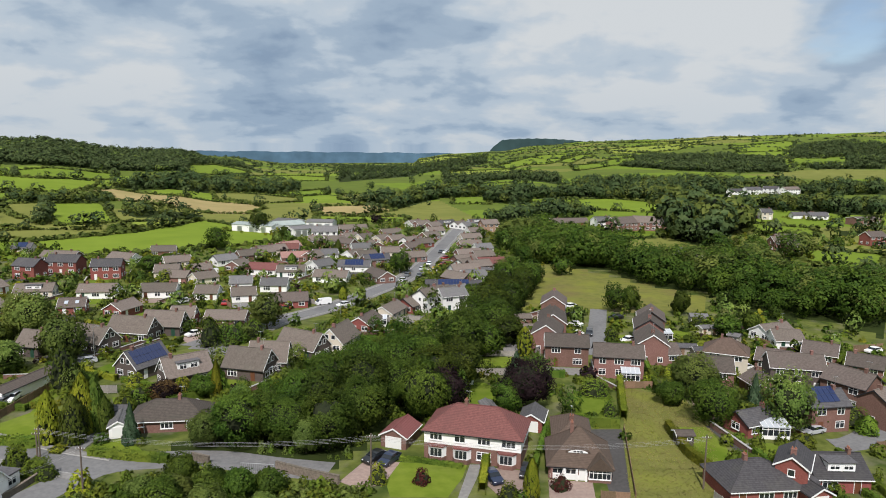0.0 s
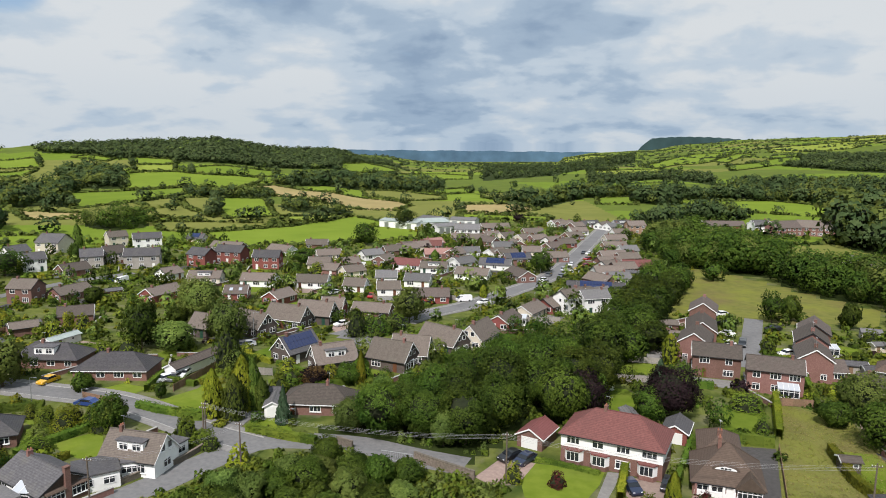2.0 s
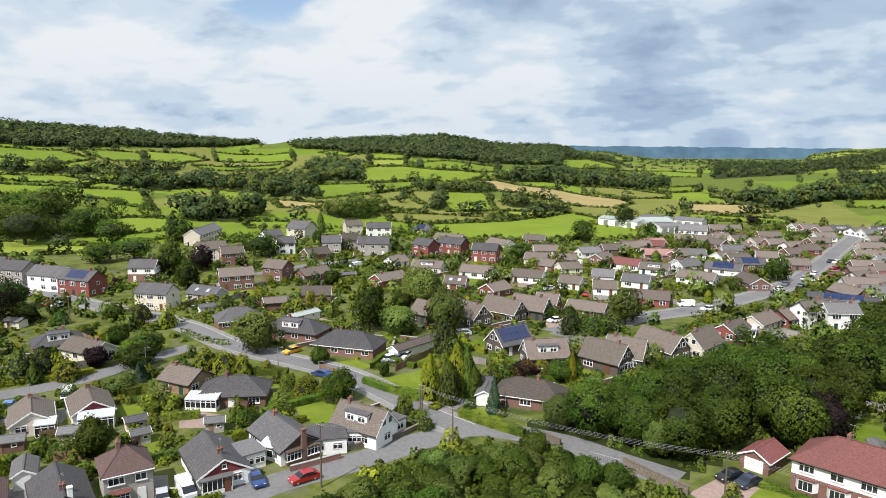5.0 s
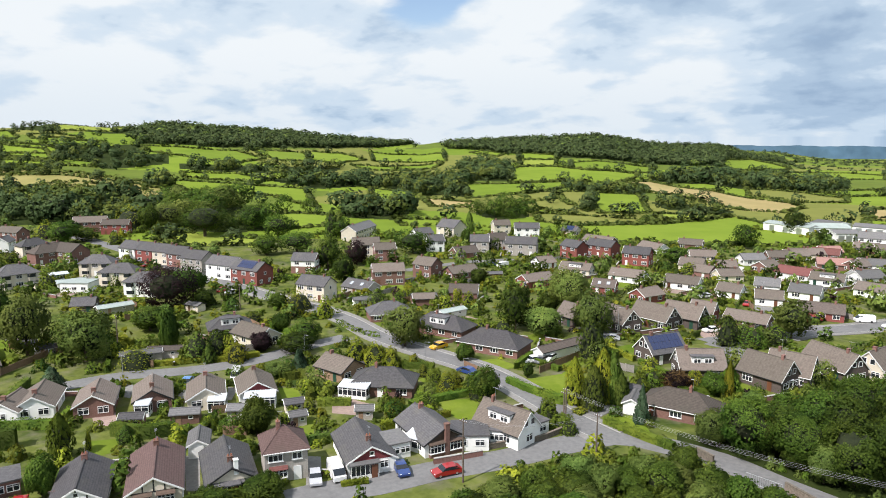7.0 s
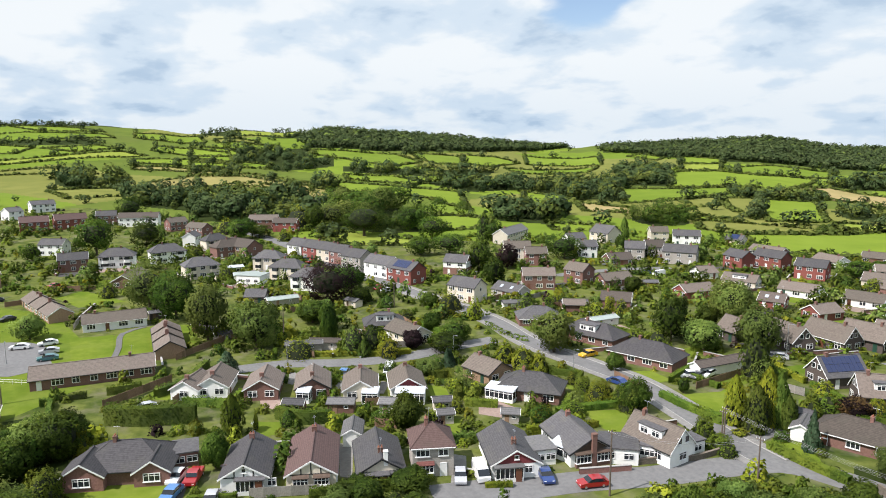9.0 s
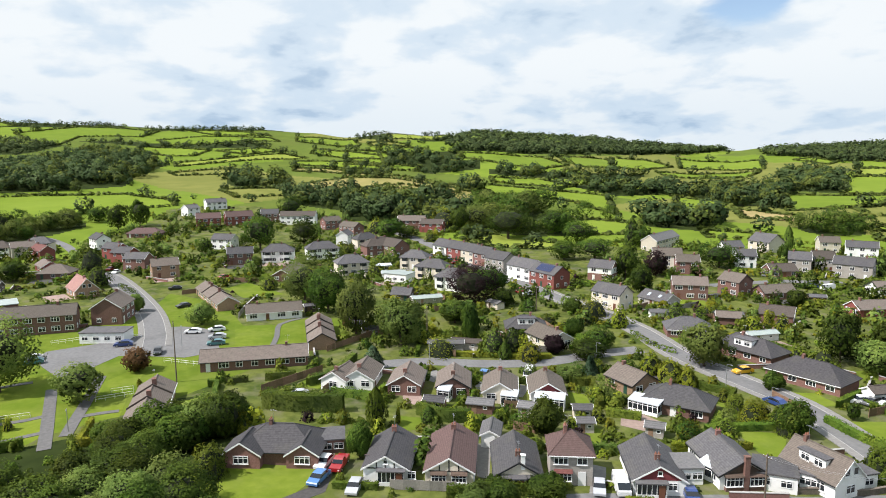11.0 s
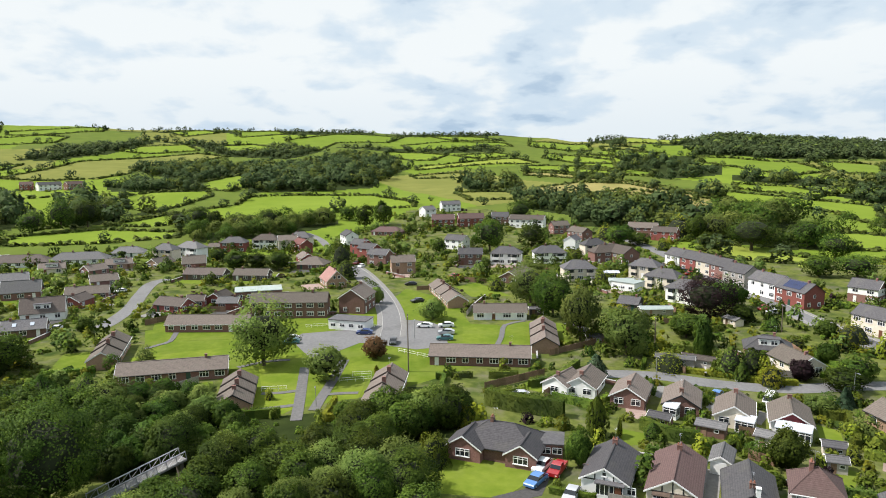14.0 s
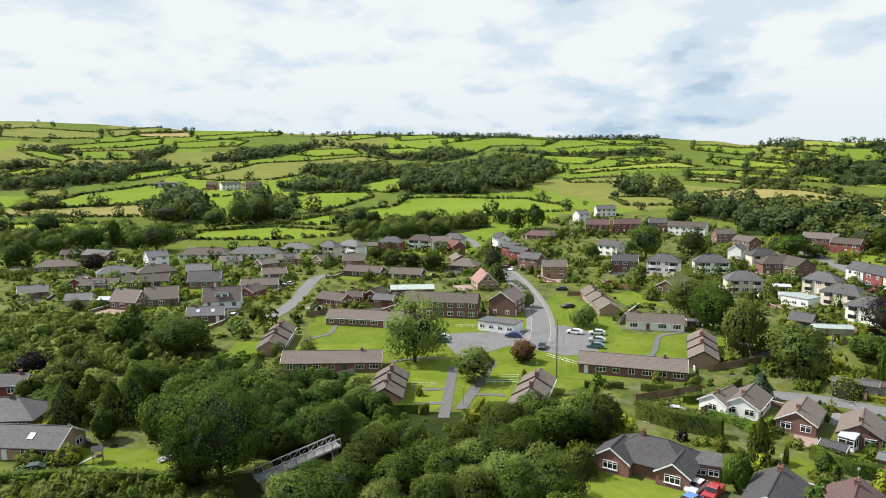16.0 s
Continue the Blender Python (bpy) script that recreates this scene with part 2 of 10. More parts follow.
GUTTER = plain("black gutter", (0.02, 0.02, 0.022), 0.5)
POT = plain("clay chimney pot", (0.30, 0.12, 0.07), 0.9)
SOLAR = plain("solar glass", (0.012, 0.022, 0.075), 0.12, 0.0, 0.8)
ALU = plain("aluminium", (0.55, 0.56, 0.58), 0.4, 0.9)
ASPHALT = material("worn asphalt", (0.135, 0.134, 0.134), (0.185, 0.184, 0.182), 1.2, 0.92, 0.2, 10, 0.0, (0.098, 0.096, 0.094), 0.09, world_space=True)
TARMAC = material("dark tarmac", (0.050, 0.047, 0.045), (0.080, 0.076, 0.073), 1.5, 0.92, 0.2, 10, 0.0, (0.06, 0.057, 0.054), 0.12, world_space=True)
PAVING = material("grey paving", (0.165, 0.160, 0.152), (0.235, 0.228, 0.214), 1.5, 0.92, 0.2, 8, 0.04, (0.16, 0.155, 0.145), 0.2, world_space=True)
DRIVE = material("pinkish block paving", (0.24, 0.175, 0.145), (0.32, 0.24, 0.205), 1.5, 0.92, 0.2, 8, 0.08, (0.20, 0.15, 0.13), 0.2, world_space=True)
KERB = material("concrete kerb", (0.30, 0.295, 0.28), (0.40, 0.39, 0.37), 2, 0.9, 0.1, 8, 0.0, world_space=True)
GRASS = {
    "garden": material("garden ground", (0.080, 0.098, 0.022), (0.142, 0.160, 0.040), 0.55, 0.95, 0.6, 3, 0, (0.165, 0.146, 0.108), 0.16, c=(0.036, 0.060, 0.012), world_space=True, spec=0.04),
    "lawn": material("mown lawn", (0.108, 0.152, 0.016), (0.148, 0.192, 0.025), 0.5, 0.95, 0.4, 5, 0.10, (0.140, 0.170, 0.035), 0.12, c=(0.082, 0.132, 0.012), world_space=True, spec=0.04),
    "pasture": material("pasture", (0.084, 0.120, 0.020), (0.116, 0.152, 0.027), 0.05, 0.95, 0.4, 0.8, 0, (0.095, 0.115, 0.028), 0.012, world_space=True, spec=0.04),
    "lime": material("bright pasture", (0.130, 0.188, 0.020), (0.160, 0.220, 0.026), 0.05, 0.95, 0.3, 0.8, 0, (0.185, 0.245, 0.035), 0.012, world_space=True, spec=0.04),
    "green": material("green pasture", (0.112, 0.168, 0.018), (0.144, 0.202, 0.024), 0.05, 0.95, 0.3, 0.8, 0, (0.14, 0.19, 0.03), 0.012, world_space=True, spec=0.04),
    "yellow": material("yellowing grass", (0.180, 0.225, 0.035), (0.225, 0.265, 0.045), 0.05, 0.95, 0.3, 0.8, 0, (0.22, 0.25, 0.045), 0.012, world_space=True, spec=0.04),
    "tan": material("dry straw field", (0.27, 0.215, 0.095), (0.34, 0.27, 0.125), 0.05, 0.95, 0.3, 0.8, 0, (0.215, 0.20, 0.07), 0.012, world_space=True, spec=0.04),
    "straw": material("dry summer pasture", (0.200, 0.185, 0.062), (0.262, 0.228, 0.085), 0.05, 0.95, 0.3, 0.8, 0, (0.165, 0.180, 0.045), 0.012, world_space=True, spec=0.04),
    "olive": material("olive rough pasture", (0.135, 0.150, 0.035), (0.185, 0.190, 0.050), 0.06, 0.95, 0.4, 0.8, 0, (0.11, 0.13, 0.03), 0.015, world_space=True, spec=0.04),
    "rough": material("rough meadow grass", (0.112, 0.120, 0.030), (0.165, 0.165, 0.046), 0.4, 0.95, 0.6, 2, 0, (0.145, 0.105, 0.055), 0.06, c=(0.170, 0.180, 0.034), world_space=True, spec=0.04),
    # floor colour darkened to carry the shade under the trees
    "wood": material("woodland floor with painted shade", (0.020, 0.030, 0.008), (0.036, 0.050, 0.013), 0.2, 0.95, 0.5, 1, 0, world_space=True, spec=0.04),
}
LEAF = {
    "d": leafy("green leaves", (0.026, 0.048, 0.007), (0.072, 0.112, 0.014)),
    "w": leafy("pale green leaves", (0.088, 0.128, 0.026), (0.150, 0.195, 0.042)),
    "y": leafy("yellow-green foliage", (0.112, 0.142, 0.012), (0.215, 0.225, 0.020)),
    "p": leafy("dark purple leaves", (0.012, 0.008, 0.009), (0.030, 0.016, 0.017)),
    "c": leafy("dark conifer foliage", (0.044, 0.076, 0.012), (0.102, 0.146, 0.023)),
    "s": leafy("blue-green spruce needles", (0.028, 0.056, 0.025), (0.078, 0.114, 0.062)),
    "q": leafy("crimson leaves", (0.046, 0.010, 0.013), (0.098, 0.022, 0.027)),
    "g": leafy("green meadow blades", (0.165, 0.190, 0.036), (0.240, 0.250, 0.055), 0.0, 0.3),
    "r": leafy("copper-brown leaves", (0.096, 0.054, 0.024), (0.180, 0.102, 0.042)),
    "b": leafy("shrub leaves", (0.062, 0.092, 0.011), (0.136, 0.174, 0.020)),
    "h": leafy("clipped hedge leaves", (0.058, 0.102, 0.012), (0.118, 0.172, 0.020)),
    "m": leafy("dry grass blades", (0.185, 0.168, 0.056), (0.265, 0.235, 0.088), 0.0, 0.3),
    # leaf colour shifted towards blue to imitate haze over distance
    "f": leafy("far leaves with haze tint", (0.042, 0.069, 0.023), (0.072, 0.103, 0.036), 0.0, 0.15),
    "v": leafy("valley hedge leaves", (0.046, 0.072, 0.014), (0.092, 0.126, 0.025), 0.0, 0.15),
}
# near-black colour painted for the shade deep inside a crown
CROWN_SHADE = material("painted shade inside crowns", (0.011, 0.016, 0.006), (0.024, 0.031, 0.010), 8, 0.95, 0.6, 6, 0.1)
BARK = material("bark", (0.060, 0.045, 0.032), (0.110, 0.085, 0.062), 6, 0.95, 0.5, 10, 0.1)

# ---------- mesh helpers ----------


class Build:
    """Gathers vertices and faces for one mesh."""

    def __init__(self):
        self.v, self.f, self.m = [], [], []

    def poly(self, pts, mat=0):
        n = len(self.v)
        self.v += [tuple(p) for p in pts]
        self.f.append(tuple(range(n, n + len(pts))))
        self.m.append(mat)
        return self

    def box(self, x0, x1, y0, y1, z0, z1, mat=0):
        n = len(self.v)
        self.v += [(x, y, z) for z in (z0, z1) for x, y in ((x0, y0), (x1, y0), (x1, y1), (x0, y1))]
        for q in ((3, 2, 1, 0), (4, 5, 6, 7), (0, 1, 5, 4), (1, 2, 6, 5), (2, 3, 7, 6), (3, 0, 4, 7)):
            self.f.append(tuple(n + i for i in q))
            self.m.append(mat)
        return self

    def prism(self, outline, axis, a, b, mat=0):
        """An outline, counter-clockwise in the plane across the axis ('x': y z pairs; 'y': x z pairs; 'z': x y pairs), drawn out from a to b."""
        n, k = len(self.v), len(outline)
        put = {"x": lambda p, q: (q, p[0], p[1]), "y": lambda p, q: (p[0], q, p[1]), "z": lambda p, q: (p[0], p[1], q)}[axis]
        self.v += [put(p, a) for p in outline] + [put(p, b) for p in outline]
        self.f += [tuple(n + i for i in range(k)), tuple(n + k + i for i in range(k))]
        self.f += [(n + i, n + (i + 1) % k, n + k + (i + 1) % k, n + k + i) for i in range(k)]
        self.m += [mat] * (k + 2)
        return self

    def tube(self, p, q, r0, r1, sides=6, mat=0):
        p, q = Vector(p), Vector(q)
        t = (q - p).to_track_quat("Z", "Y").to_matrix()
        n = len(self.v)
        for c, r in ((p, r0), (q, r1)):
            for i in range(sides):
                a = 2 * math.pi * i / sides
                self.v.append(tuple(c + t @ Vector((r * math.cos(a), r * math.sin(a), 0))))
        for i in range(sides):
            j = (i + 1) % sides
            self.f.append((n + i, n + j, n + sides + j, n + sides + i))
        self.f += [tuple(n + i for i in reversed(range(sides))), tuple(n + sides + i for i in range(sides))]
        self.m += [mat] * (sides + 2)
        return self

    def mesh(self, name, *mats):
        me = bpy.data.meshes.new(name)
        me.from_pydata(self.v, [], self.f)
        for m in mats:
            me.materials.append(m)
        if len(mats) > 1:
            me.polygons.foreach_set("material_index", self.m)
        bm = bmesh.new()
        bm.from_mesh(me)
        bmesh.ops.recalc_face_normals(bm, faces=bm.faces)
        bm.to_mesh(me)
        bm.free()
        return me


def part(name, me, parent, m=None, label=""):
    """Links a mesh as one part under a thing."""
    ob = new(name, me)
    ob.parent = parent
    if m is not None:
        ob.matrix_basis = m
    if label:
        tagged(ob, label)
    return ob


def set_outward(me, vec):
    """Stores for each vertex the direction in which its clump faces."""
    if "outward" not in me.attributes:
        me.attributes.new("outward", "FLOAT_VECTOR", "POINT")
    me.attributes["outward"].data.foreach_set("vector", np.ascontiguousarray(vec, dtype=np.float32).ravel())


def quads_mesh(name, co, mat, out):
    """A mesh of loose four-cornered leaves from an array (n, 4, 3), facing the directions out (n, 3)."""
    n = len(co)
    me = bpy.data.meshes.new(name)
    me.vertices.add(n * 4)
    me.vertices.foreach_set("co", np.ascontiguousarray(co, dtype=np.float32).ravel())
    me.loops.add(n * 4)
    me.loops.foreach_set("vertex_index", np.arange(n * 4, dtype=np.int32))
    me.polygons.add(n)
    me.polygons.foreach_set("loop_start", np.arange(0, n * 4, 4, dtype=np.int32))
    me.polygons.foreach_set("loop_total", np.full(n, 4, dtype=np.int32))
    for m in (mat if isinstance(mat, (list, tuple)) else [mat]):
        me.materials.append(m)
    me.update(calc_edges=True)
    me.validate()
    set_outward(me, np.repeat(out, 4, axis=0))
    return me


# ---------- terrain ----------
# bearing (left of +y) and elevation of the skyline as seen from the drone; bearing and its distance
RIDGE = [(-60, 1.28), (-31.3, 1.28), (-26.5, 1.12), (-21.6, 0.97), (-15.6, 0.68), (-11.3, 0.5), (-6.8, 0.1), (-3.7, -0.39), (0, -0.61), (2.7, -1),
         (3, -1.4), (13, -1.5), (18.3, -1.02), (21.5, -0.67), (26, -0.52), (30.8, 0), (34.8, -0.14), (39.3, -0.28), (42.5, -0.43), (44.1, -0.61),
         (46.2, -0.56), (50.7, -0.12), (55.1, 0.23), (59.4, 0.43), (63.4, 0.71), (65.4, 0.7), (67.3, 0.64), (70.9, 0.82), (74.3, 0.56), (77.3, 0.92),
         (81.4, 1.18), (87.9, 1.26), (92.4, 1.48), (97.7, 1.61), (103.8, 1.69), (108.3, 1.66), (112.6, 1.92), (116.8, 1.95), (120.8, 2.18),
         (124.5, 2.39), (128, 2.5), (160, 1.5), (220, 0.5), (300, 1.28)]
REACH = [(-60, 2600), (-21, 2600), (-13, 2900), (-8, 3300), (-1, 3600), (3, 4300), (13, 4300), (17.5, 2400), (22, 1500), (30, 1250), (45, 1250), (63, 1050), (70, 1050), (80, 1250), (90, 1350), (108, 1400), (120, 1500), (160, 1500), (220, 2000), (300, 2600)]
FLAT = 365.0


def ridge_at(az):
    """Skyline elevation and distance at bearings az (array, degrees), eased between the nodes."""
    az = np.asarray(az, float)
    az = np.where(az < -60, az + 360, az)
    both = []
    for nodes in (RIDGE, REACH):
        a, v = np.array([n[0] for n in nodes]), np.array([n[1] for n in nodes])
        i = np.clip(np.searchsorted(a, az) - 1, 0, len(a) - 2)
        u = np.clip((az - a[i]) / (a[i + 1] - a[i]), 0, 1)
        u = u * u * (3 - 2 * u)
        both.append(v[i] + (v[i + 1] - v[i]) * u)
    return both


def ground_at(x, y):
    """Height of the ground, for arrays."""
    x, y = np.asarray(x, float), np.asarray(y, float)
    r = np.hypot(x, y)
    el, rs = ridge_at(np.degrees(np.arctan2(-x, y)))
    top = EYE + rs * np.tan(np.radians(el))
    u = np.clip((r - FLAT) / (rs - FLAT), 0, 1)
    z = top * (0.62 * u ** 1.25 + 0.38 * u ** 2.0)
    z += np.clip(u * 3, 0, 1) * np.clip(top / 60, 0, 1) * (2.2 * np.sin(x / 83 + 1.3) * np.sin(y / 97) + 1.5 * np.sin((x + y) / 47)) * (1 - u)
    return np.where(r > rs, top - (r - rs) * 0.05, z)


def ground(x, y):
    return float(ground_at(x, y))


def polar(az, r):
    a = radians(az)
    return -math.sin(a) * r, math.cos(a) * r


FIELDS = []      # (kind, polygon)
WOODS = []       # (polygon, spacing, height, kind)


def inside(px, py, poly):
    """Which of the points lie in the polygon."""
    c = np.zeros(np.shape(px), bool)
    n = len(poly)
    for i in range(n):
        (x0, y0), (x1, y1) = poly[i], poly[i - 1]
        if y0 == y1:
            continue
        c ^= ((y0 > py) != (y1 > py)) & (px < (x1 - x0) * (py - y0) / (y1 - y0) + x0)
    return c


def parcels(px, py):
    """Lines and numbers of the hedged fields on the hillsides."""
    r = np.hypot(px, py)
    u = (px * 0.92 + py * 0.39 + 34 * np.sin(py / 190) + 16 * np.sin(px / 71)) / 230
    v = (py * 0.95 - px * 0.31 + 30 * np.sin(px / 210) + 12 * np.sin(py / 63)) / 150
    v = v + 0.5 * (np.floor(u) % 2)
    return u, v


def field(kind, *pts):
    FIELDS.append((kind, [polar(*p) for p in pts]))


def wood(spacing, height, *pts):
    WOODS.append(([polar(*p) for p in pts], spacing, height))


# ---------- the ground sheet ----------


def build_ground():
    fine = np.arange(-36, 136.01, 0.24)
    coarse = np.arange(141, 320, 5.0)
    az = np.concatenate([fine, coarse])
    rad = [0.0, 30.0]
    while rad[-1] < 4700:
        rad.append(rad[-1] * (1.03 if rad[-1] < 340 else 1.0095 if rad[-1] < 1500 else 1.022))
    rad = np.array(rad[1:])
    A, R = np.meshgrid(np.radians(az), rad)
    X, Y = -np.sin(A) * R, np.cos(A) * R
    Z = ground_at(X, Y)
    nr, na = X.shape
    co = np.stack([X, Y, Z], -1).reshape(-1, 3)
    co = np.concatenate([co, [[0, 0, 0]]])
    i, j = np.meshgrid(np.arange(nr - 1), np.arange(na), indexing="ij")
    k = (j + 1) % na
    quads = np.stack([i * na + j, (i + 1) * na + j, (i + 1) * na + k, i * na + k], -1).reshape(-1, 4)
    me = bpy.data.meshes.new("ground")
    tris = [(int(na * nr), int(b), int((b + 1) % na)) for b in range(na)]
    nq, ntri = len(quads), len(tris)
    me.vertices.add(len(co))
    me.vertices.foreach_set("co", co.astype(np.float32).ravel())
    loops = np.concatenate([quads[:, ::-1].ravel(), np.array(tris)[:, ::1].ravel()]).astype(np.int32)
    me.loops.add(len(loops))
    me.loops.foreach_set("vertex_index", loops)
    me.polygons.add(nq + ntri)
    me.polygons.foreach_set("loop_start", np.concatenate([np.arange(nq) * 4, nq * 4 + np.arange(ntri) * 3]).astype(np.int32))
    me.polygons.foreach_set("loop_total", np.concatenate([np.full(nq, 4), np.full(ntri, 3)]).astype(np.int32))
    names = list(GRASS)
    for n in names:
        me.materials.append(GRASS[n])
    cx, cy = co[quads][:, :, 0].mean(1), co[quads][:, :, 1].mean(1)
    r = np.hypot(cx, cy)
    u, v = parcels(cx, cy)
    pick = (np.floor(u) * 7 + np.floor(v) * 13 + np.floor(u) * np.floor(v) * 3).astype(int) % 9
    kinds = np.array([names.index(k) for k in ("pasture", "green", "pasture", "olive", "green", "olive", "pasture", "lime", "pasture")])
    idx = np.where(r < 345, names.index("garden"), kinds[pick])
    idx[inside(cx, cy, [polar(a, q) for a, q in ((68, 340), (69, 395), (73, 430), (78, 480), (82, 520), (88, 520), (90, 450), (94, 400), (94, 340))])] = names.index("garden")
    idx[inside(cx, cy, [polar(a, q) for a, q in ((-9, 340), (-6, 470), (3, 470), (9, 440), (13, 400), (12, 340))])] = names.index("garden")
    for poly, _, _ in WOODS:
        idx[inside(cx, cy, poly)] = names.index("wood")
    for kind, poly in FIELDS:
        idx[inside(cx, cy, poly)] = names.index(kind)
    me.polygons.foreach_set("material_index", np.concatenate([idx, np.zeros(ntri, int)]).astype(np.int32))
    me.polygons.foreach_set("use_smooth", np.ones(nq + ntri, bool))
    me.update(calc_edges=True)
    me.validate()
    tagged(new("ground", me), "rolling green farmland and garden ground of a valley", "ground", kind="structure")


# ---------- foliage ----------


def leaf_quads(centres, normals, size, rng, squash=0.75):
    """Four-cornered leaf sprays at the centres, facing roughly along the normals."""
    n = len(centres)
    nrm = normals + rng.normal(0, 0.42, (n, 3))
    nrm /= np.linalg.norm(nrm, axis=1)[:, None] + 1e-9
    t = np.cross(nrm, rng.normal(0, 1, (n, 3)))
    t /= np.linalg.norm(t, axis=1)[:, None] + 1e-9
    b = np.cross(nrm, t)
    s = (size * rng.uniform(0.6, 1.35, n))[:, None]
    bend = nrm * s * 0.18
    q = np.stack([centres - t * s - bend, centres + b * s * squash + bend, centres + t * s - bend, centres - b * s * squash + bend], 1)
    out = normals / (np.linalg.norm(normals, axis=1)[:, None] + 1e-9)
    return q, out


def dome(leaves, size, seed, lobes=16, reach=0.31, thick=(0.17, 0.26), base=0.03):
    """A crown one unit high and wide, built of rounded boughs that bulge from it; leaf sprays only on its outside."""
    rng = np.random.default_rng(seed)
    c = rng.normal(0, 1, (lobes * 3, 3))
    c /= np.linalg.norm(c, axis=1)[:, None]
    got = [c[0]]
    for v in c[1:]:                       # boughs keep apart from one another
        if len(got) < lobes and min(np.linalg.norm(v - g) for g in got) > 1.9 / math.sqrt(lobes):
            got.append(v)
    c = np.array(got)
    rad = rng.uniform(*thick, len(c))
    ctr = c * np.array([reach, reach, reach * 1.02]) * rng.uniform(0.62, 1.14, (len(c), 1)) + np.array([0, 0, 0.52])
    n = leaves * 3
    pick = rng.integers(0, len(c), n)
    v = rng.normal(0, 1, (n, 3))
    v /= np.linalg.norm(v, axis=1)[:, None]
    flip = (v * c[pick]).sum(1) < -0.15
    v[flip] *= -1
    squeeze = rng.uniform(0.7, 1.25, (len(c), 3))
    ragged = 1 + 0.55 * rng.normal(0, 0.36, (n, 1)) + 0.16 * np.sin(9 * v[:, :1] + pick[:, None]) * np.sin(8 * v[:, 1:2] + 2 * pick[:, None])
    p = ctr[pick] + v * squeeze[pick] * rad[pick][:, None] * ragged
    deep = (np.linalg.norm(p[:, None] - ctr[None], axis=2) < rad[None] * 0.66).any(1)
    keep = np.where(~deep & (p[:, 2] > base))[0][:leaves]
    return leaf_quads(p[keep], v[keep] * 0.55 + c[pick[keep]] * 0.6 + np.array([0, 0, 0.1]), size, rng)


def crown(kind, leaves, size, seed):
    """Crown of a tree, conifer or shrub one unit high and one unit wide."""
    if kind == "d":
        return dome(leaves, size, seed, 34, 0.335, (0.08, 0.235), 0.09)
    rng = np.random.default_rng(seed)
    cs, ns = [], []
    if kind in "cs":                      # column or spire
        for k in range(leaves):
            h = rng.uniform(0.02, 1) ** (0.9 if kind == "c" else 1.2)
            prof = (0.5 * (1 - h ** 4.0) * (0.72 + 0.28 * min(1, h * 4)) + 0.02) if kind == "c" else (0.5 * (1 - h) + 0.02) * (0.82 + 0.3 * ((h * 11) % 1.0))
            a = rng.uniform(0, 2 * math.pi)
            lob = 1 + 0.13 * math.sin(3 * a + seed + h * 5) + 0.09 * math.sin(7 * a + h * 13)
            rr = prof * lob * rng.uniform(0.8, 1.02)
            cs.append((rr * math.cos(a), rr * math.sin(a), h))
            ns.append((math.cos(a), math.sin(a), 0.45))
    else:                                 # shrub down to the ground
        for k in range(leaves):
            v = rng.normal(0, 1, 3)
            v /= np.linalg.norm(v)
            v[2] = abs(v[2])
            lob = 1 + 0.16 * math.sin(4 * math.atan2(v[1], v[0]) + seed) + 0.14 * math.sin(9 * v[2] + seed)
            rr = 0.5 * lob * rng.uniform(0.82, 1.0)
            cs.append((v[0] * rr, v[1] * rr, max(v[2] * 0.95 * lob * rng.uniform(0.85, 1), 0.03)))
            ns.append(v)
    return leaf_quads(np.array(cs), np.array(ns, float), size, rng)


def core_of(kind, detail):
    """Inner mass that stops light inside a crown, dark with painted shade."""
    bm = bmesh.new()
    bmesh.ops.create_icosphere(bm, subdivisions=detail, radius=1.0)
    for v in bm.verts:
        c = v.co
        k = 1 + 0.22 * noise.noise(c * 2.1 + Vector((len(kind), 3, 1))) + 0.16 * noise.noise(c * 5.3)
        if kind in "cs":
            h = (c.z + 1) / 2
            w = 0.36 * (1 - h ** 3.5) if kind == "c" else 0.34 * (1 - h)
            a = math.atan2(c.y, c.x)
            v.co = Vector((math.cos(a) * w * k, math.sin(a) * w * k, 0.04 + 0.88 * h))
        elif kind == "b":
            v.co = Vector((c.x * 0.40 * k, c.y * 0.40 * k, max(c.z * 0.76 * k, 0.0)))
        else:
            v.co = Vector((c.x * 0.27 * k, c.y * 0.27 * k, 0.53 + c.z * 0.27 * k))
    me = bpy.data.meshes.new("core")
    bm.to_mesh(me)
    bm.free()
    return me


def core_outward(me, first, centre):
    """Lets the inner mass face away from its centre."""
    co = np.empty(len(me.vertices) * 3, np.float32)
    me.vertices.foreach_get("co", co)
    old = np.empty_like(co)
    me.attributes["outward"].data.foreach_get("vector", old)
    co, old = co.reshape(-1, 3), old.reshape(-1, 3)
    d = co - np.array(centre)
    old[first:] = (d / (np.linalg.norm(d, axis=1)[:, None] + 1e-9))[first:]
    set_outward(me, old)


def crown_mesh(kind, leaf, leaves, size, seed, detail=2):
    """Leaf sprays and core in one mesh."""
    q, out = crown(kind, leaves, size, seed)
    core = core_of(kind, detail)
    me = quads_mesh("crown", q, [LEAF[leaf], CROWN_SHADE], out)
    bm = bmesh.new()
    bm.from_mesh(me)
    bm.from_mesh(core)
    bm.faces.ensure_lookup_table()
    # faces of the inner mass take the painted shade, not leaf colour
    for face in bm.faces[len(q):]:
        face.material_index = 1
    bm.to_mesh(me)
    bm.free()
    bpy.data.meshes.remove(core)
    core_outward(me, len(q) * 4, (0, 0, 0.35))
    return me


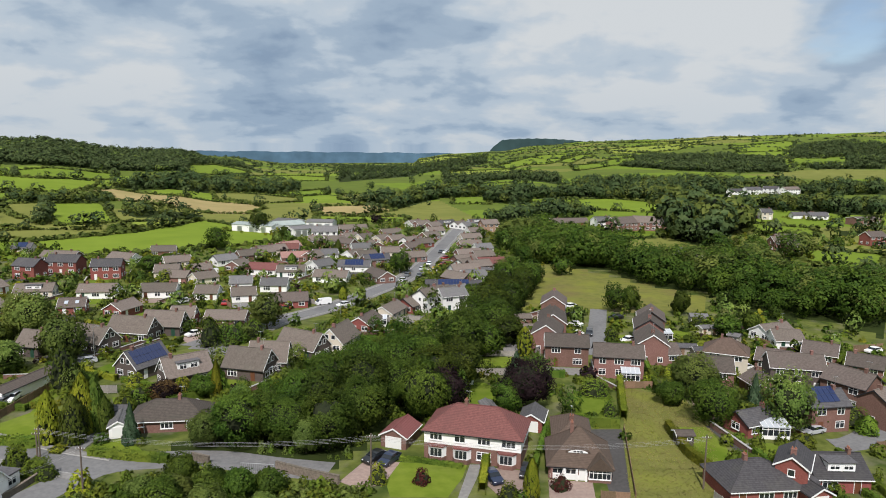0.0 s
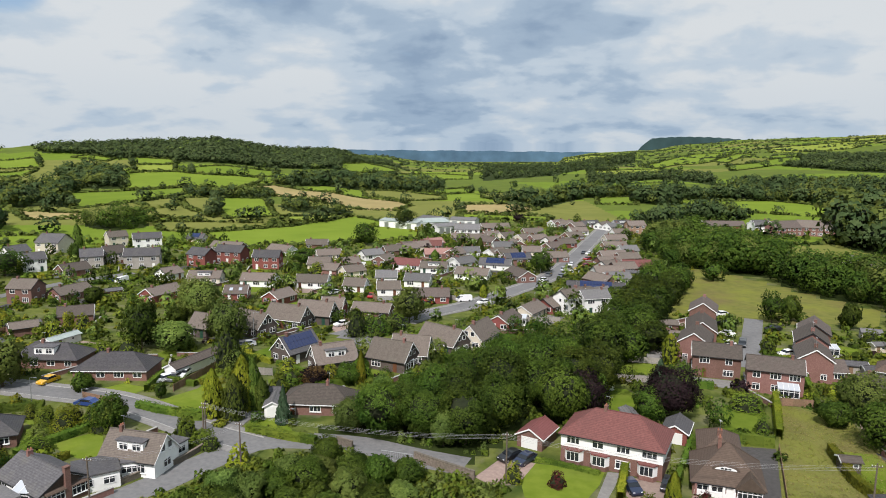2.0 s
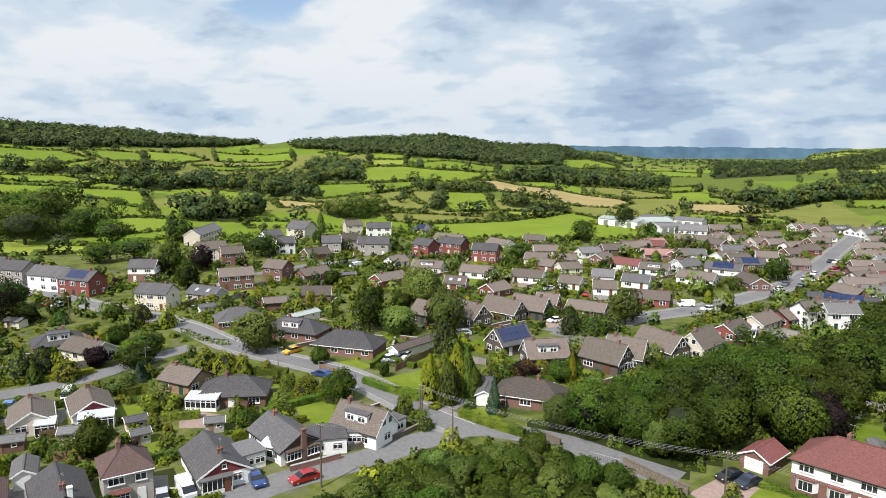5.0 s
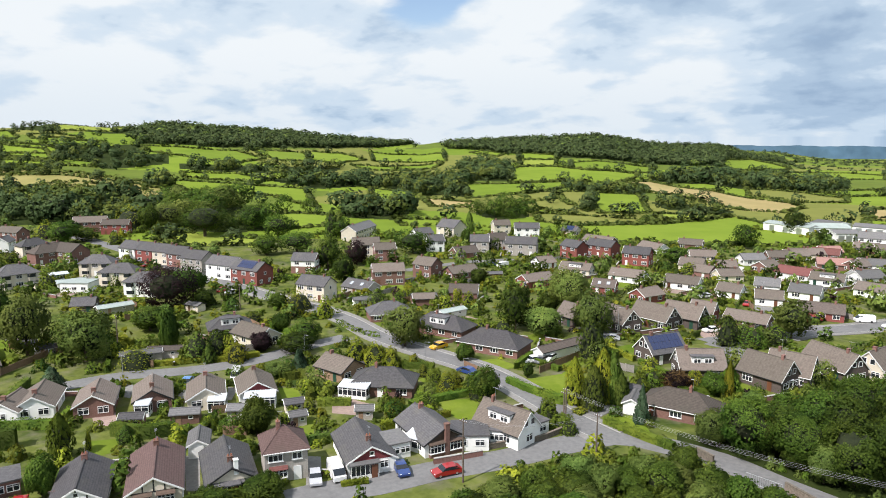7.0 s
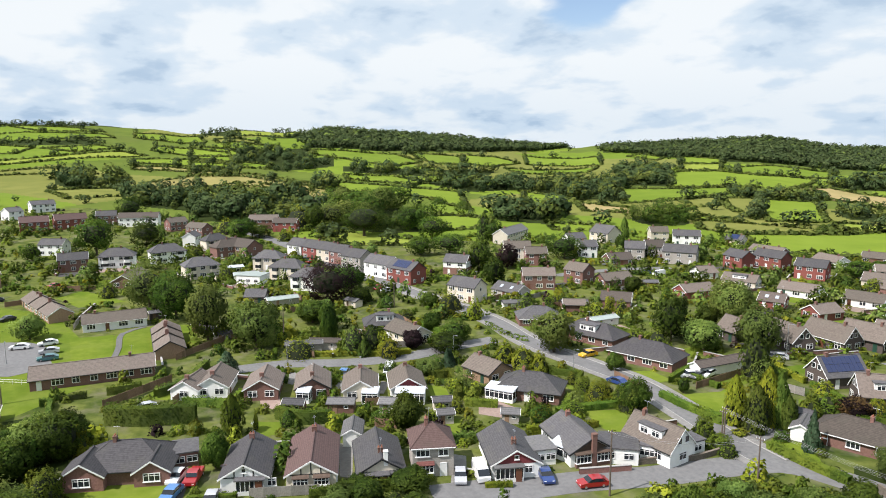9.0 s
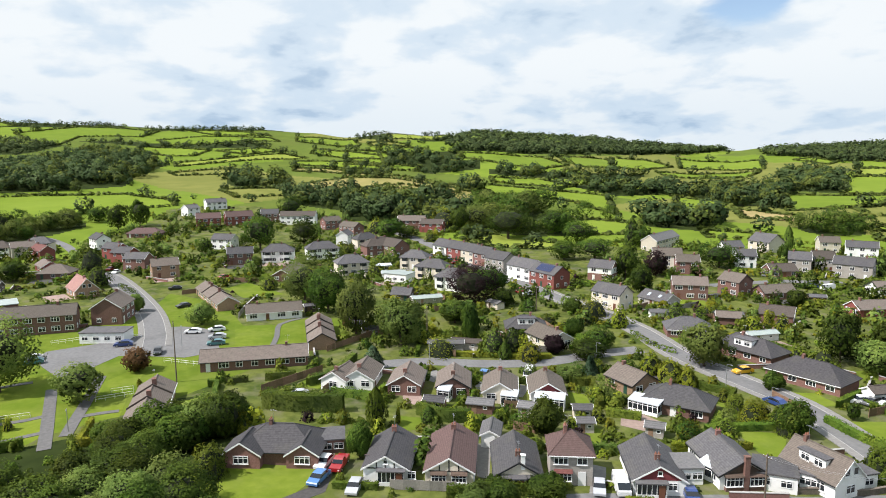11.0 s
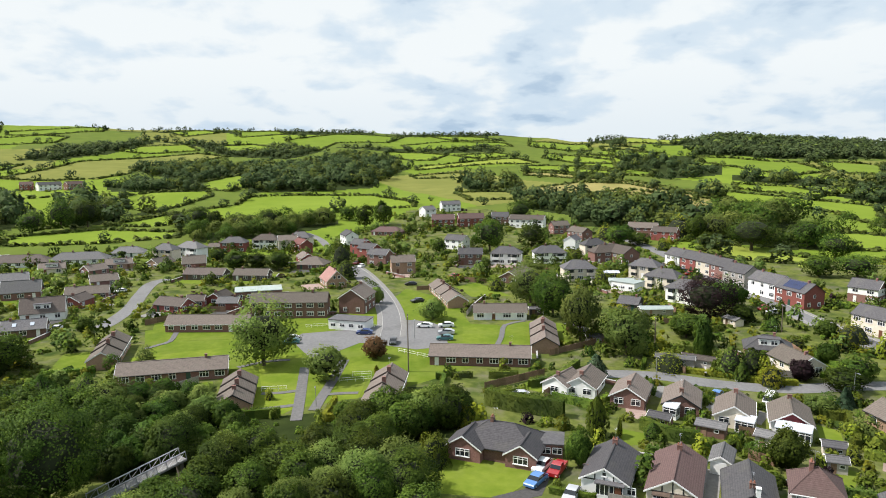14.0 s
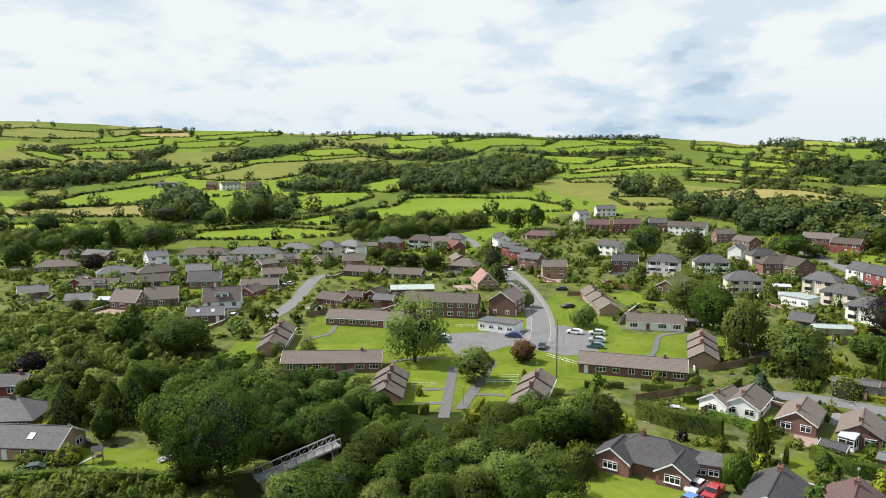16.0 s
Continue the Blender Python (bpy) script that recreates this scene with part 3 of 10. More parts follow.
def trunk_mesh(seed):
    rng = random.Random(seed)
    b = Build()
    b.tube((0, 0, -0.02), (0, 0, 0.30), 0.030, 0.024, 7)
    b.tube((0, 0, 0.29), (rng.uniform(-.04, .04), rng.uniform(-.04, .04), 0.68), 0.026, 0.010, 6)
    for k in range(5):
        a = 2 * math.pi * k / 5 + rng.uniform(-.4, .4)
        b.tube((0, 0, 0.24 + 0.05 * k), (0.27 * math.cos(a), 0.27 * math.sin(a), 0.46 + 0.06 * k), 0.014, 0.005, 5)
    return b.mesh("trunk", BARK)


TRUNKS = [trunk_mesh(i) for i in range(3)]
CROWNS = {}
TREE_WORDS = {"d": ("tree", "broad leafy green deciduous tree with an uneven crown", "tree"), "w": ("tree", "pale green feathery tree with a loose crown", "tree"),
              "p": ("tree", "dark purple-leaved copper beech tree", "tree"), "c": ("conifer", "dense dark green columnar garden conifer", "conifer"),
              "s": ("spruce", "blue-green spruce with a pointed spire", "conifer"), "y": ("shrub", "bright yellow-green golden garden shrub", "shrub"),
              "b": ("shrub", "rounded green garden shrub", "shrub"), "h": ("clipped_tree", "clipped bright green evergreen standing in a garden", "tree"),
              "q": ("shrub", "rounded dark crimson-leaved shrub on a front lawn", "shrub"),
              "r": ("tree", "small copper-brown ornamental tree on a lawn", "tree")}
SHAPE = {"d": "d", "w": "d", "p": "d", "r": "d", "c": "c", "h": "c", "s": "s", "y": "b", "b": "b", "q": "b"}
TREES = []


def tree(kind, x, y, width, height):
    """One tree or shrub, standing on the ground."""
    dist = math.hypot(x, y)
    near = dist < 150
    shape = SHAPE[kind]
    if kind == "y" and height > width * 1.5:
        shape = "c"
    if kind == "p" and height < 3.2:
        shape = "b"
    n = (6200 if dist < 118 else 4400 if near else 2100 if dist < 260 else 900) if shape == "d" else (1100 if near else 400)
    if shape == "d" and width > 9:
        n = int(n * min(2.4, (width / 8) ** 2))
    if max(width, height) < 3.5:
        n = 420 if near else 220
    size = (0.165 if dist < 118 else 0.195 if near else 0.28 if dist < 260 else 0.40) / max(width, 2.5)
    variant = len(TREES) % 3
    key = (shape, kind, n, round(math.log(size) * 4), variant)
    if key not in CROWNS:
        CROWNS[key] = crown_mesh(shape, kind, n, size, 11 * variant + len(CROWNS), 3 if near else 2)
    z = ground(x, y)
    name, label, cat = TREE_WORDS[kind]
    m = Matrix.Translation((x, y, z - 0.05)) @ Matrix.Rotation(random.uniform(0, 6.28), 4, "Z") @ Matrix.Diagonal((width, width, height, 1))
    if shape == "d":
        root = new(name)
        root.matrix_basis = m
        part("trunk", TRUNKS[variant], root)
        part("crown", CROWNS[key], root)
    else:
        root = new(name, CROWNS[key])
        root.matrix_basis = m
    tagged(root, label, cat)
    TREES.append((x, y, width / 2))


FAR = [dome(40, 0.13, 40 + i, 9, 0.26, (0.20, 0.30)) for i in range(6)]
MIDFAR = [dome(130, 0.085, 50 + i, 14) for i in range(6)]
MIDT = [dome(720, 0.036, 60 + i, 30, 0.335, (0.12, 0.20), 0.06) for i in range(6)]
SHRUBN = [crown("b", 130, 0.115, 100 + i) for i in range(4)]
TUFT = [crown("b", 8, 0.30, 70 + i) for i in range(4)]
SHRUB = [crown("b", 30, 0.24, 80 + i) for i in range(5)]
HEDGE = [crown("b", 12, 0.34, 90 + i) for i in range(4)]


def scatter(name, templates, xs, ys, ws, hs, leaf, label, category):
    """Many small plants joined into one piece of stuff."""
    rng = np.random.default_rng(len(name) * 7 + len(xs))
    zs = ground_at(xs, ys)
    out, face = [], []
    pick = rng.integers(0, len(templates), len(xs))
    for k, (tmpl, facing) in enumerate(templates):
        sel = np.where(pick == k)[0]
        if not len(sel):
            continue
        a = rng.uniform(0, 2 * math.pi, len(sel))
        ca, sa = np.cos(a)[:, None, None], np.sin(a)[:, None, None]
        T = tmpl[None]
        X = (T[..., 0] * ca - T[..., 1] * sa) * ws[sel][:, None, None] + xs[sel][:, None, None]
        Y = (T[..., 0] * sa + T[..., 1] * ca) * ws[sel][:, None, None] + ys[sel][:, None, None]
        Z = T[..., 2] * hs[sel][:, None, None] + zs[sel][:, None, None] - 0.2
        out.append(np.stack([X, Y, Z], -1).reshape(-1, 4, 3))
        c2, s2 = ca[:, :, 0], sa[:, :, 0]
        face.append(np.stack([facing[:, 0] * c2 - facing[:, 1] * s2, facing[:, 0] * s2 + facing[:, 1] * c2, np.broadcast_to(facing[:, 2], (len(sel), len(facing)))], -1).reshape(-1, 3))
    if out:
        tagged(new(name, quads_mesh(name, np.concatenate(out), LEAF[leaf], np.concatenate(face))), label, category, kind="stuff")


# ---------- roads, paths, lawns ----------
ROADS = []      # (points, half width)
PATCHES = []


def smooth_line(pts, step=3.0):
    """A smooth run of points through the given ones."""
    P = [np.array(p, float) for p in pts]
    P = [2 * P[0] - P[1]] + P + [2 * P[-1] - P[-2]]
    out = []
    for i in range(1, len(P) - 2):
        n = max(2, int(np.linalg.norm(P[i + 1] - P[i]) / step))
        for k in range(n):
            u = k / n
            out.append(0.5 * (2 * P[i] + (P[i + 1] - P[i - 1]) * u + (2 * P[i - 1] - 5 * P[i] + 4 * P[i + 1] - P[i + 2]) * u * u
                              + (3 * P[i] - P[i - 1] - 3 * P[i + 1] + P[i + 2]) * u ** 3))
    out.append(P[-2])
    return out


def ribbon(line, lo, hi, z0, z1):
    """A strip with thickness between two offsets from a line."""
    b = Build()
    rows = []
    for i, p in enumerate(line):
        d = line[min(i + 1, len(line) - 1)] - line[max(i - 1, 0)]
        d /= np.linalg.norm(d) + 1e-9
        n = np.array([-d[1], d[0]])
        g = ground(*p)
        q0, q1 = p + n * lo, p + n * hi
        rows.append([(*q0, g + z0), (*q0, g + z1), (*q1, g + z1), (*q1, g + z0)])
    for i in range(len(rows) - 1):
        for k in range(3):
            b.poly([rows[i][k], rows[i + 1][k], rows[i + 1][k + 1], rows[i][k + 1]])
    return b


ROAD_LAYER = [0]


FOOTWAY = material("grey footpath asphalt", (0.105, 0.102, 0.100), (0.150, 0.146, 0.143), 1.5, 0.92, 0.2, 10, 0.0, (0.12, 0.117, 0.113), 0.15, world_space=True)


def road(width, *pts, pavement=False, name="road"):
    line = smooth_line(pts)
    ROADS.append((np.array(line), width / 2 + (1.6 if pavement else 0)))
    ROAD_LAYER[0] += 1
    lift = 0.03 + 0.004 * ROAD_LAYER[0]
    tagged(new(name, ribbon(line, -width / 2, width / 2, -0.1, lift).mesh(name, ASPHALT if name == "road" else FOOTWAY)), "worn pale grey asphalt village road" if name == "road" else "narrow grey asphalt footpath across the lawns", name, kind="structure")
    if pavement:
        for s in (-1, 1):
            lo, hi = sorted((s * width / 2, s * (width / 2 + 1.5)))
            k0, k1 = sorted((s * width / 2, s * (width / 2 - 0.13)))
            tagged(new("pavement", ribbon(line, lo, hi, -0.1, 0.125).mesh("pavement", PAVING)), "grey asphalt pavement beside the road", "pavement", kind="structure")
            tagged(new("kerb", ribbon(line, k0, k1, -0.1, 0.135).mesh("kerb", KERB)), "pale concrete kerb edging the road", "kerb", kind="structure")


SURFACE = {"estate": ("lawn", GRASS["lawn"], "wide mown communal lawns between the estate bungalows"), "lawn": ("lawn", GRASS["lawn"], "mown bright green garden lawn"), "drive": ("driveway", DRIVE, "pinkish block-paved driveway"),
           "tarmac": ("driveway", TARMAC, "dark asphalt driveway"), "lot": ("car_park", ASPHALT, "worn grey asphalt car park"), "paving": ("patio", PAVING, "grey paved garden patio"), "rough": ("meadow", GRASS["rough"], "rough unmown meadow grass")}


def patch(kind, *pts):
    """A flat piece of lawn, drive or paving."""
    PATCHES.append((kind, list(pts)))
    name, mat, label = SURFACE[kind]
    lift = {"estate": 0.003, "rough": 0.012, "lawn": 0.018, "paving": 0.03, "drive": 0.026, "tarmac": 0.034, "lot": 0.038}[kind] + (len(PATCHES) % 40) * 0.0002
    b = Build()
    z = ground(*pts[0])
    a = sum(pts[i - 1][0] * pts[i][1] - pts[i][0] * pts[i - 1][1] for i in range(len(pts)))
    b.prism(pts if a > 0 else pts[::-1], "z", z - 0.05, z + lift)
    tagged(new(name, b.mesh(name, mat)), label, name, kind="structure")


FAR_HEDGES = {}


def hedge(height, width, leaf, *pts):
    """A clipped hedge along a line: a leafy box with an uneven top."""
    rng = np.random.default_rng(int(abs(pts[0][0] * 13 + pts[0][1] * 7)))
    line = smooth_line(pts, 1.2)
    near = math.hypot(*pts[0]) < 170
    cs, ns = [], []
    inner = ribbon(line, -width * 0.38, width * 0.38, -0.05, height * 0.86)
    for i in range(len(line) - 1):
        p, q = line[i], line[i + 1]
        d = (q - p) / (np.linalg.norm(q - p) + 1e-9)
        n = np.array([-d[1], d[0]])
        g = ground(*p)
        hh = height * (1 + 0.07 * math.sin(i * 0.9) + rng.uniform(-0.04, 0.04))
        k = int((52 if near else 12) * max(1, height / 1.8))
        for _ in range(k):
            u, side = rng.uniform(0, 1), rng.uniform()
            c = p + (q - p) * u
            if side < 0.34:
                c2 = c + n * rng.uniform(-width / 2, width / 2)
                cs.append((*c2, g + hh * rng.uniform(0.95, 1.03)))
                ns.append((0, 0, 1))
            else:
                s = 1 if side < 0.67 else -1
                c2 = c + n * s * width / 2 * rng.uniform(0.9, 1.08)
                cs.append((*c2, g + rng.uniform(0.05, 1) * hh))
                ns.append((n[0] * s, n[1] * s, 0.3))
    q, out = leaf_quads(np.array(cs), np.array(ns, float), 0.155 if near else 0.34, rng)
    if math.hypot(*pts[0]) > 185:
        FAR_HEDGES.setdefault(leaf, []).append((q, out))
        return
    me = quads_mesh("hedge", q, LEAF[leaf], out)
    core = inner.mesh("core", LEAF[leaf])
    bm = bmesh.new()
    bm.from_mesh(me)
    bm.from_mesh(core)
    bm.to_mesh(me)
    bm.free()
    bpy.data.meshes.remove(core)
    core_outward(me, len(q) * 4, (0, 0, -1e4))
    tagged(new("hedge", me), {"y": "golden yellow-green clipped garden hedge", "c": "tall dark evergreen garden hedge"}.get(leaf, "clipped green garden hedge"), "hedge")


TIMBER = material("weathered brown fence timber", (0.15, 0.095, 0.060), (0.24, 0.16, 0.10), 5, 0.9, 0.3, 10, 0.15)
GREYWOOD = material("grey weathered timber", (0.22, 0.20, 0.18), (0.32, 0.30, 0.27), 5, 0.9, 0.3, 10, 0.12)
STONE = material("rough grey-brown stone", (0.105, 0.085, 0.066), (0.20, 0.17, 0.135), 3, 0.95, 0.6, 6, 0.1, (0.12, 0.11, 0.085), 0.5)
_pan = Build()
_out = []
for _k in range(12):
    _x = -0.95 + _k * 1.9 / 12
    _out += [(_x, -0.045), (_x + 0.13, -0.045), (_x + 0.13, -0.02), (_x + 1.9 / 12, -0.02)]
_pan.prism(_out + [(0.95, 0.02), (-0.95, 0.02)], "z", 0.06, 1.0)
PANEL = {"brown": _pan.mesh("panel", TIMBER), "grey": _pan.mesh("panel", GREYWOOD)}
POST = {"brown": Build().box(-0.05, 0.05, -0.05, 0.05, -0.3, 1.08).mesh("post", TIMBER), "grey": Build().box(-0.05, 0.05, -0.05, 0.05, -0.3, 1.08).mesh("post", GREYWOOD)}


def fence(colour, height, p, q):
    """A panel fence from p to q."""
    p, q = Vector(p), Vector(q)
    n = max(1, round((q - p).length / 1.9))
    root = new("garden_fence")
    root.matrix_basis = Matrix.Translation((p.x, p.y, ground(p.x, p.y)))
    a = math.atan2(q.y - p.y, q.x - p.x)
    step = (q - p) / n
    for i in range(n + 1):
        c = step * i
        part("post", POST[colour], root, Matrix.Translation((c.x, c.y, 0)) @ Matrix.Diagonal((1, 1, height, 1)))
        if i < n:
            c = step * (i + 0.5)
            part("panel", PANEL[colour], root, Matrix.Translation((c.x, c.y, 0)) @ Matrix.Rotation(a, 4, "Z") @ Matrix.Diagonal((step.length / 1.9, 1, height, 1)))
    tagged(root, f"{'brown' if colour == 'brown' else 'grey weathered'} timber panel garden fence", "fence")


def wall_run(kind, height, *pts):
    line = smooth_line(pts, 2.0)
    mat = STONE if kind == "stone" else WALL["brick"]
    b = ribbon(line, -0.17, 0.17, -0.3, height)
    ob = new("garden_wall", b.mesh("garden_wall", mat))
    tagged(ob, "rough stone boundary wall beside the road" if kind == "stone" else "low brown-red brick garden wall", "wall")
    cap = ribbon(line, -0.22, 0.22, height + 0.003, height + 0.09)
    part("coping", cap.mesh("coping", STONE if kind == "stone" else KERB), ob)


# ---------- houses ----------
KIND = {"b": ("bungalow", 2.3, 0.58, "bungalow"), "d": ("chalet_house", 2.7, 1.0, "house"), "s": ("house", 4.9, 0.66, "house"), "t": ("terraced_house", 5.2, 0.66, "house"), "g": ("garage", 2.2, 0.55, "garage"), "o": ("garden_shed", 1.9, 0.35, "shed"),
        "w": ("warehouse", 4.0, 0.20, "warehouse")}
WIN = {}


def lattice(xs, zs, y0, y1):
    """One welded frame of bars: every second cell of the grid is open."""
    b = Build()
    nx, nz = len(xs), len(zs)
    b.v = [(x, y, z) for y in (y0, y1) for z in zs for x in xs]

    def solid(i, j):
        return 0 <= i < nx - 1 and 0 <= j < nz - 1 and not (i % 2 and j % 2)

    def at(i, j, k):
        return k * nx * nz + j * nx + i

    for i in range(nx - 1):
        for j in range(nz - 1):
            if not solid(i, j):
                continue
            b.f += [(at(i, j, 0), at(i + 1, j, 0), at(i + 1, j + 1, 0), at(i, j + 1, 0)), (at(i, j, 1), at(i, j + 1, 1), at(i + 1, j + 1, 1), at(i + 1, j, 1))]
            for di, dj, p, q in ((-1, 0, (i, j), (i, j + 1)), (1, 0, (i + 1, j), (i + 1, j + 1)), (0, -1, (i, j), (i + 1, j)), (0, 1, (i, j + 1), (i + 1, j + 1))):
                if not solid(i + di, j + dj):
                    b.f.append((at(*p, 0), at(*q, 0), at(*q, 1), at(*p, 1)))
    b.m = [0] * len(b.f)
    return b


def window_meshes(w, h):
    key = (round(w, 1), round(h, 1))
    if key in WIN:
        return WIN[key]
    w, h = key
    f = 0.10
    n = max(1, round(w / 0.75))
    xs = [-w / 2, -w / 2 + f]
    for i in range(1, n):
        c = -w / 2 + i * w / n
        xs += [c - f / 2, c + f / 2]
    xs += [w / 2 - f, w / 2]
    zs = [-h / 2, -h / 2 + f, h * 0.18, h * 0.18 + 0.07, h / 2 - f, h / 2] if n > 1 else [-h / 2, -h / 2 + f, h / 2 - f, h / 2]
    fr = lattice(xs, zs, -0.07, 0.03)
    sill = Build().box(-w / 2 - 0.08, w / 2 + 0.08, -0.16, 0.03, -h / 2 - 0.09, -h / 2 - 0.004)
    pane = Build().box(-w / 2 + 0.02, w / 2 - 0.02, -0.03, 0.01, -h / 2 + 0.02, h / 2 - 0.02)
    whole = Build()
    whole.v, whole.f = fr.v + pane.v, fr.f + [tuple(i + len(fr.v) for i in f) for f in pane.f]
    whole.m = [0] * len(fr.f) + [1] * len(pane.f)
    WIN[key] = (fr.mesh("window_frame", FRAME), pane.mesh("pane", GLASS), sill.mesh("sill", FRAME), whole.mesh("window", FRAME, GLASS))
    return WIN[key]


def window(parent, x, y, z, rot, w, h, near=True):
    fr, pane, sill, whole = window_meshes(w, h)
    m = pose(x, y, z, 0, 0, rot)
    if not near and math.hypot(*parent.matrix_basis.translation[:2]) > 190:
        part("window", whole, parent, m)
        return
    wd = part("window", fr, parent, m)
    part("pane", pane, wd)
    if near:
        part("sill", sill, wd)


def roof_gable(L, W, e, k, over=0.35, th=0.16):
    """Pitched roof along x, with overhang and thickness."""
    hw = W / 2 + over
    r = e + W / 2 * k
    lo = e - over * k
    b = Build()
    sec = [(-hw, lo), (0, r), (hw, lo), (hw, lo + th), (0, r + th), (-hw, lo + th)]
    x0, x1 = -L / 2 - 0.25, L / 2 + 0.25
    v = [(x0, *p) for p in sec] + [(x1, *p) for p in sec]
    b.v = v
    b.f = [(0, 1, 4, 5), (1, 2, 3, 4), (6, 11, 10, 7), (7, 10, 9, 8), (5, 4, 10, 11), (4, 3, 9, 10), (0, 6, 7, 1), (1, 7, 8, 2), (0, 5, 11, 6), (2, 8, 9, 3)]
    b.m = [0] * 10
    b.box(x0, x1, -0.12, 0.12, r + th - 0.03, r + th + 0.06)
    return b


def roof_hip(L, W, e, k, over=0.4, th=0.14):
    hl, hw = L / 2 + over, W / 2 + over
    lo = e - over * k
    r = lo + hw * k
    rl = max(hl - hw * 1.05, 0.15)
    b = Build()
    b.v = [(-hl, -hw, lo), (hl, -hw, lo), (hl, hw, lo), (-hl, hw, lo), (-hl, -hw, lo + th), (hl, -hw, lo + th), (hl, hw, lo + th), (-hl, hw, lo + th), (-rl, 0, r + th), (rl, 0, r + th)]
    b.f = [(0, 3, 2, 1), (0, 1, 5, 4), (1, 2, 6, 5), (2, 3, 7, 6), (3, 0, 4, 7), (4, 5, 9, 8), (6, 7, 8, 9), (5, 6, 9), (7, 4, 8)]
    b.m = [0] * 9
    b.box(-rl, rl, -0.11, 0.11, r + th - 0.03, r + th + 0.05)
    for sx in (-1, 1):
        for sy in (-1, 1):
            b.tube((sx * hl, sy * hw, lo + th), (sx * rl, 0, r + th), 0.09, 0.09, 4)
    return b


def barge(W, e, k, x, over=0.35):
    """White boards along a gable's slopes."""
    hw, r = W / 2 + over, e + W / 2 * k
    lo = e - over * k
    b = Build()
    d = 0.24
    b.prism([(-hw, lo - d + 0.12), (0, r - d + 0.12), (0, r + 0.14), (-hw, lo + 0.14)], "x", x, x + math.copysign(0.06, x))
    b.prism([(hw, lo - d + 0.12), (hw, lo + 0.14), (0, r + 0.14), (0, r - d + 0.12)], "x", x, x + math.copysign(0.06, x))
    return b


FOOT = []


def house(kind, x, y, rot, L, W, roof, wall, *opts, wings=()):
    """A house, its ridge along local x, its front along local -y. wings: (x, how far forward, width) of gabled front wings."""
    rng = random.Random(int(x * 31 + y * 17))
    hip = kind.endswith("h")
    name, e, k, cat = KIND[kind[0]]
    if "steep" in opts:
        k *= 1.5
    elif hip:
        k *= 1.12
    z = ground(x, y)
    root = new(name)
    root.matrix_basis = pose(x, y, z, 0, 0, rot)
    FOOT.append((x, y, rot, L, W + (2 * max(w[1] for w in wings) if wings else 0)))
    r = e + W / 2 * k
    near = math.hypot(x, y) < 135
    wm, rm = WALL["white" if wall == "maroon" else wall], ROOF[roof]
    # walls
    b = Build()
    if hip:
        b.box(-L / 2, L / 2, -W / 2, W / 2, -0.6, e - 0.05)
    else:
        b.prism([(-W / 2, -0.6), (W / 2, -0.6), (W / 2, e), (0, r - 0.01), (-W / 2, e)], "x", -L / 2, L / 2)
    part("wall", b.mesh("wall", wm), root)
    part("roof", (roof_hip if hip else roof_gable)(L, W, e, k).mesh("roof", rm), root)
    if not hip:
        for s in (-1, 1):
            if (x * math.cos(radians(rot)) + y * math.sin(radians(rot))) * s > 0.3 * math.hypot(x, y):
                continue
            part("bargeboard", barge(W, e, k, s * (L / 2 + 0.255)).mesh("bargeboard", TRIM if rng.random() < 0.7 or kind[0] == "d" else GUTTER), root)
        if wall == "maroon":
            for s in (-1, 1):
                g = Build().prism([(-W / 2 + 0.35, e + 0.05), (W / 2 - 0.35, e + 0.05), (0, r - 0.2)], "x", s * (L / 2 + 0.004), s * (L / 2 + 0.03))
                part("gable_panel", g.mesh("gable_panel", WALL["maroon"]), root, label="maroon painted gable panel")
        if "tim" in opts:
            for s in (-1, 1):
                g = Build()
                for q in (-0.5, 0.0, 0.5):
                    yy = q * W / 2 * 0.8
                    top = e + (W / 2 - abs(yy)) * k - 0.25
                    g.box(min(s * (L / 2 + 0.004), s * (L / 2 + 0.05)), max(s * (L / 2 + 0.004), s * (L / 2 + 0.05)), yy - 0.09, yy + 0.09, e + 0.12, max(top, e + 0.3))
                g.box(min(s * (L / 2 + 0.004), s * (L / 2 + 0.055)), max(s * (L / 2 + 0.004), s * (L / 2 + 0.055)), -W / 2 + 0.2, W / 2 - 0.2, e - 0.06, e + 0.12)
                part("timber_framing", g.mesh("timber_framing", GUTTER), root, label="black timber framing on the gable")
    if "render" in opts:
        up = Build().box(-L / 2 - 0.02, L / 2 + 0.02, -W / 2 - 0.02, W / 2 + 0.02, 2.65, e - 0.06)
        part("upper_wall", up.mesh("upper_wall", WALL["white"]), root, label="off-white rendered upper storey")
    if "bays" in opts:
        for q in (-L * 0.36, -L * 0.10, L * 0.36):
            bay = part("bay", Build().prism([(-1.5, 0), (-1.0, -0.8), (1.0, -0.8), (1.5, 0)], "z", 0, 2.4).mesh("bay", FRAME), root, pose(q, -W / 2 - 0.005, 0))
            part("bay_base", Build().prism([(-1.55, 0), (-1.03, -0.84), (1.03, -0.84), (1.55, 0)], "z", 0, 0.75).mesh("bay_base", WALL["brick"]), bay)
            part("bay_roof", Build().prism([(-1.65, 0.02), (-1.1, -0.95), (1.1, -0.95), (1.65, 0.02)], "z", 2.403, 2.6).mesh("bay_roof", rm), bay)
            for i in range(3):
                part("pane", Build().box(-0.28, 0.28, -0.03, 0.02, 0.9, 2.2).mesh("pane", GLASS), bay, pose(-0.64 + i * 0.64, -0.81, 0))
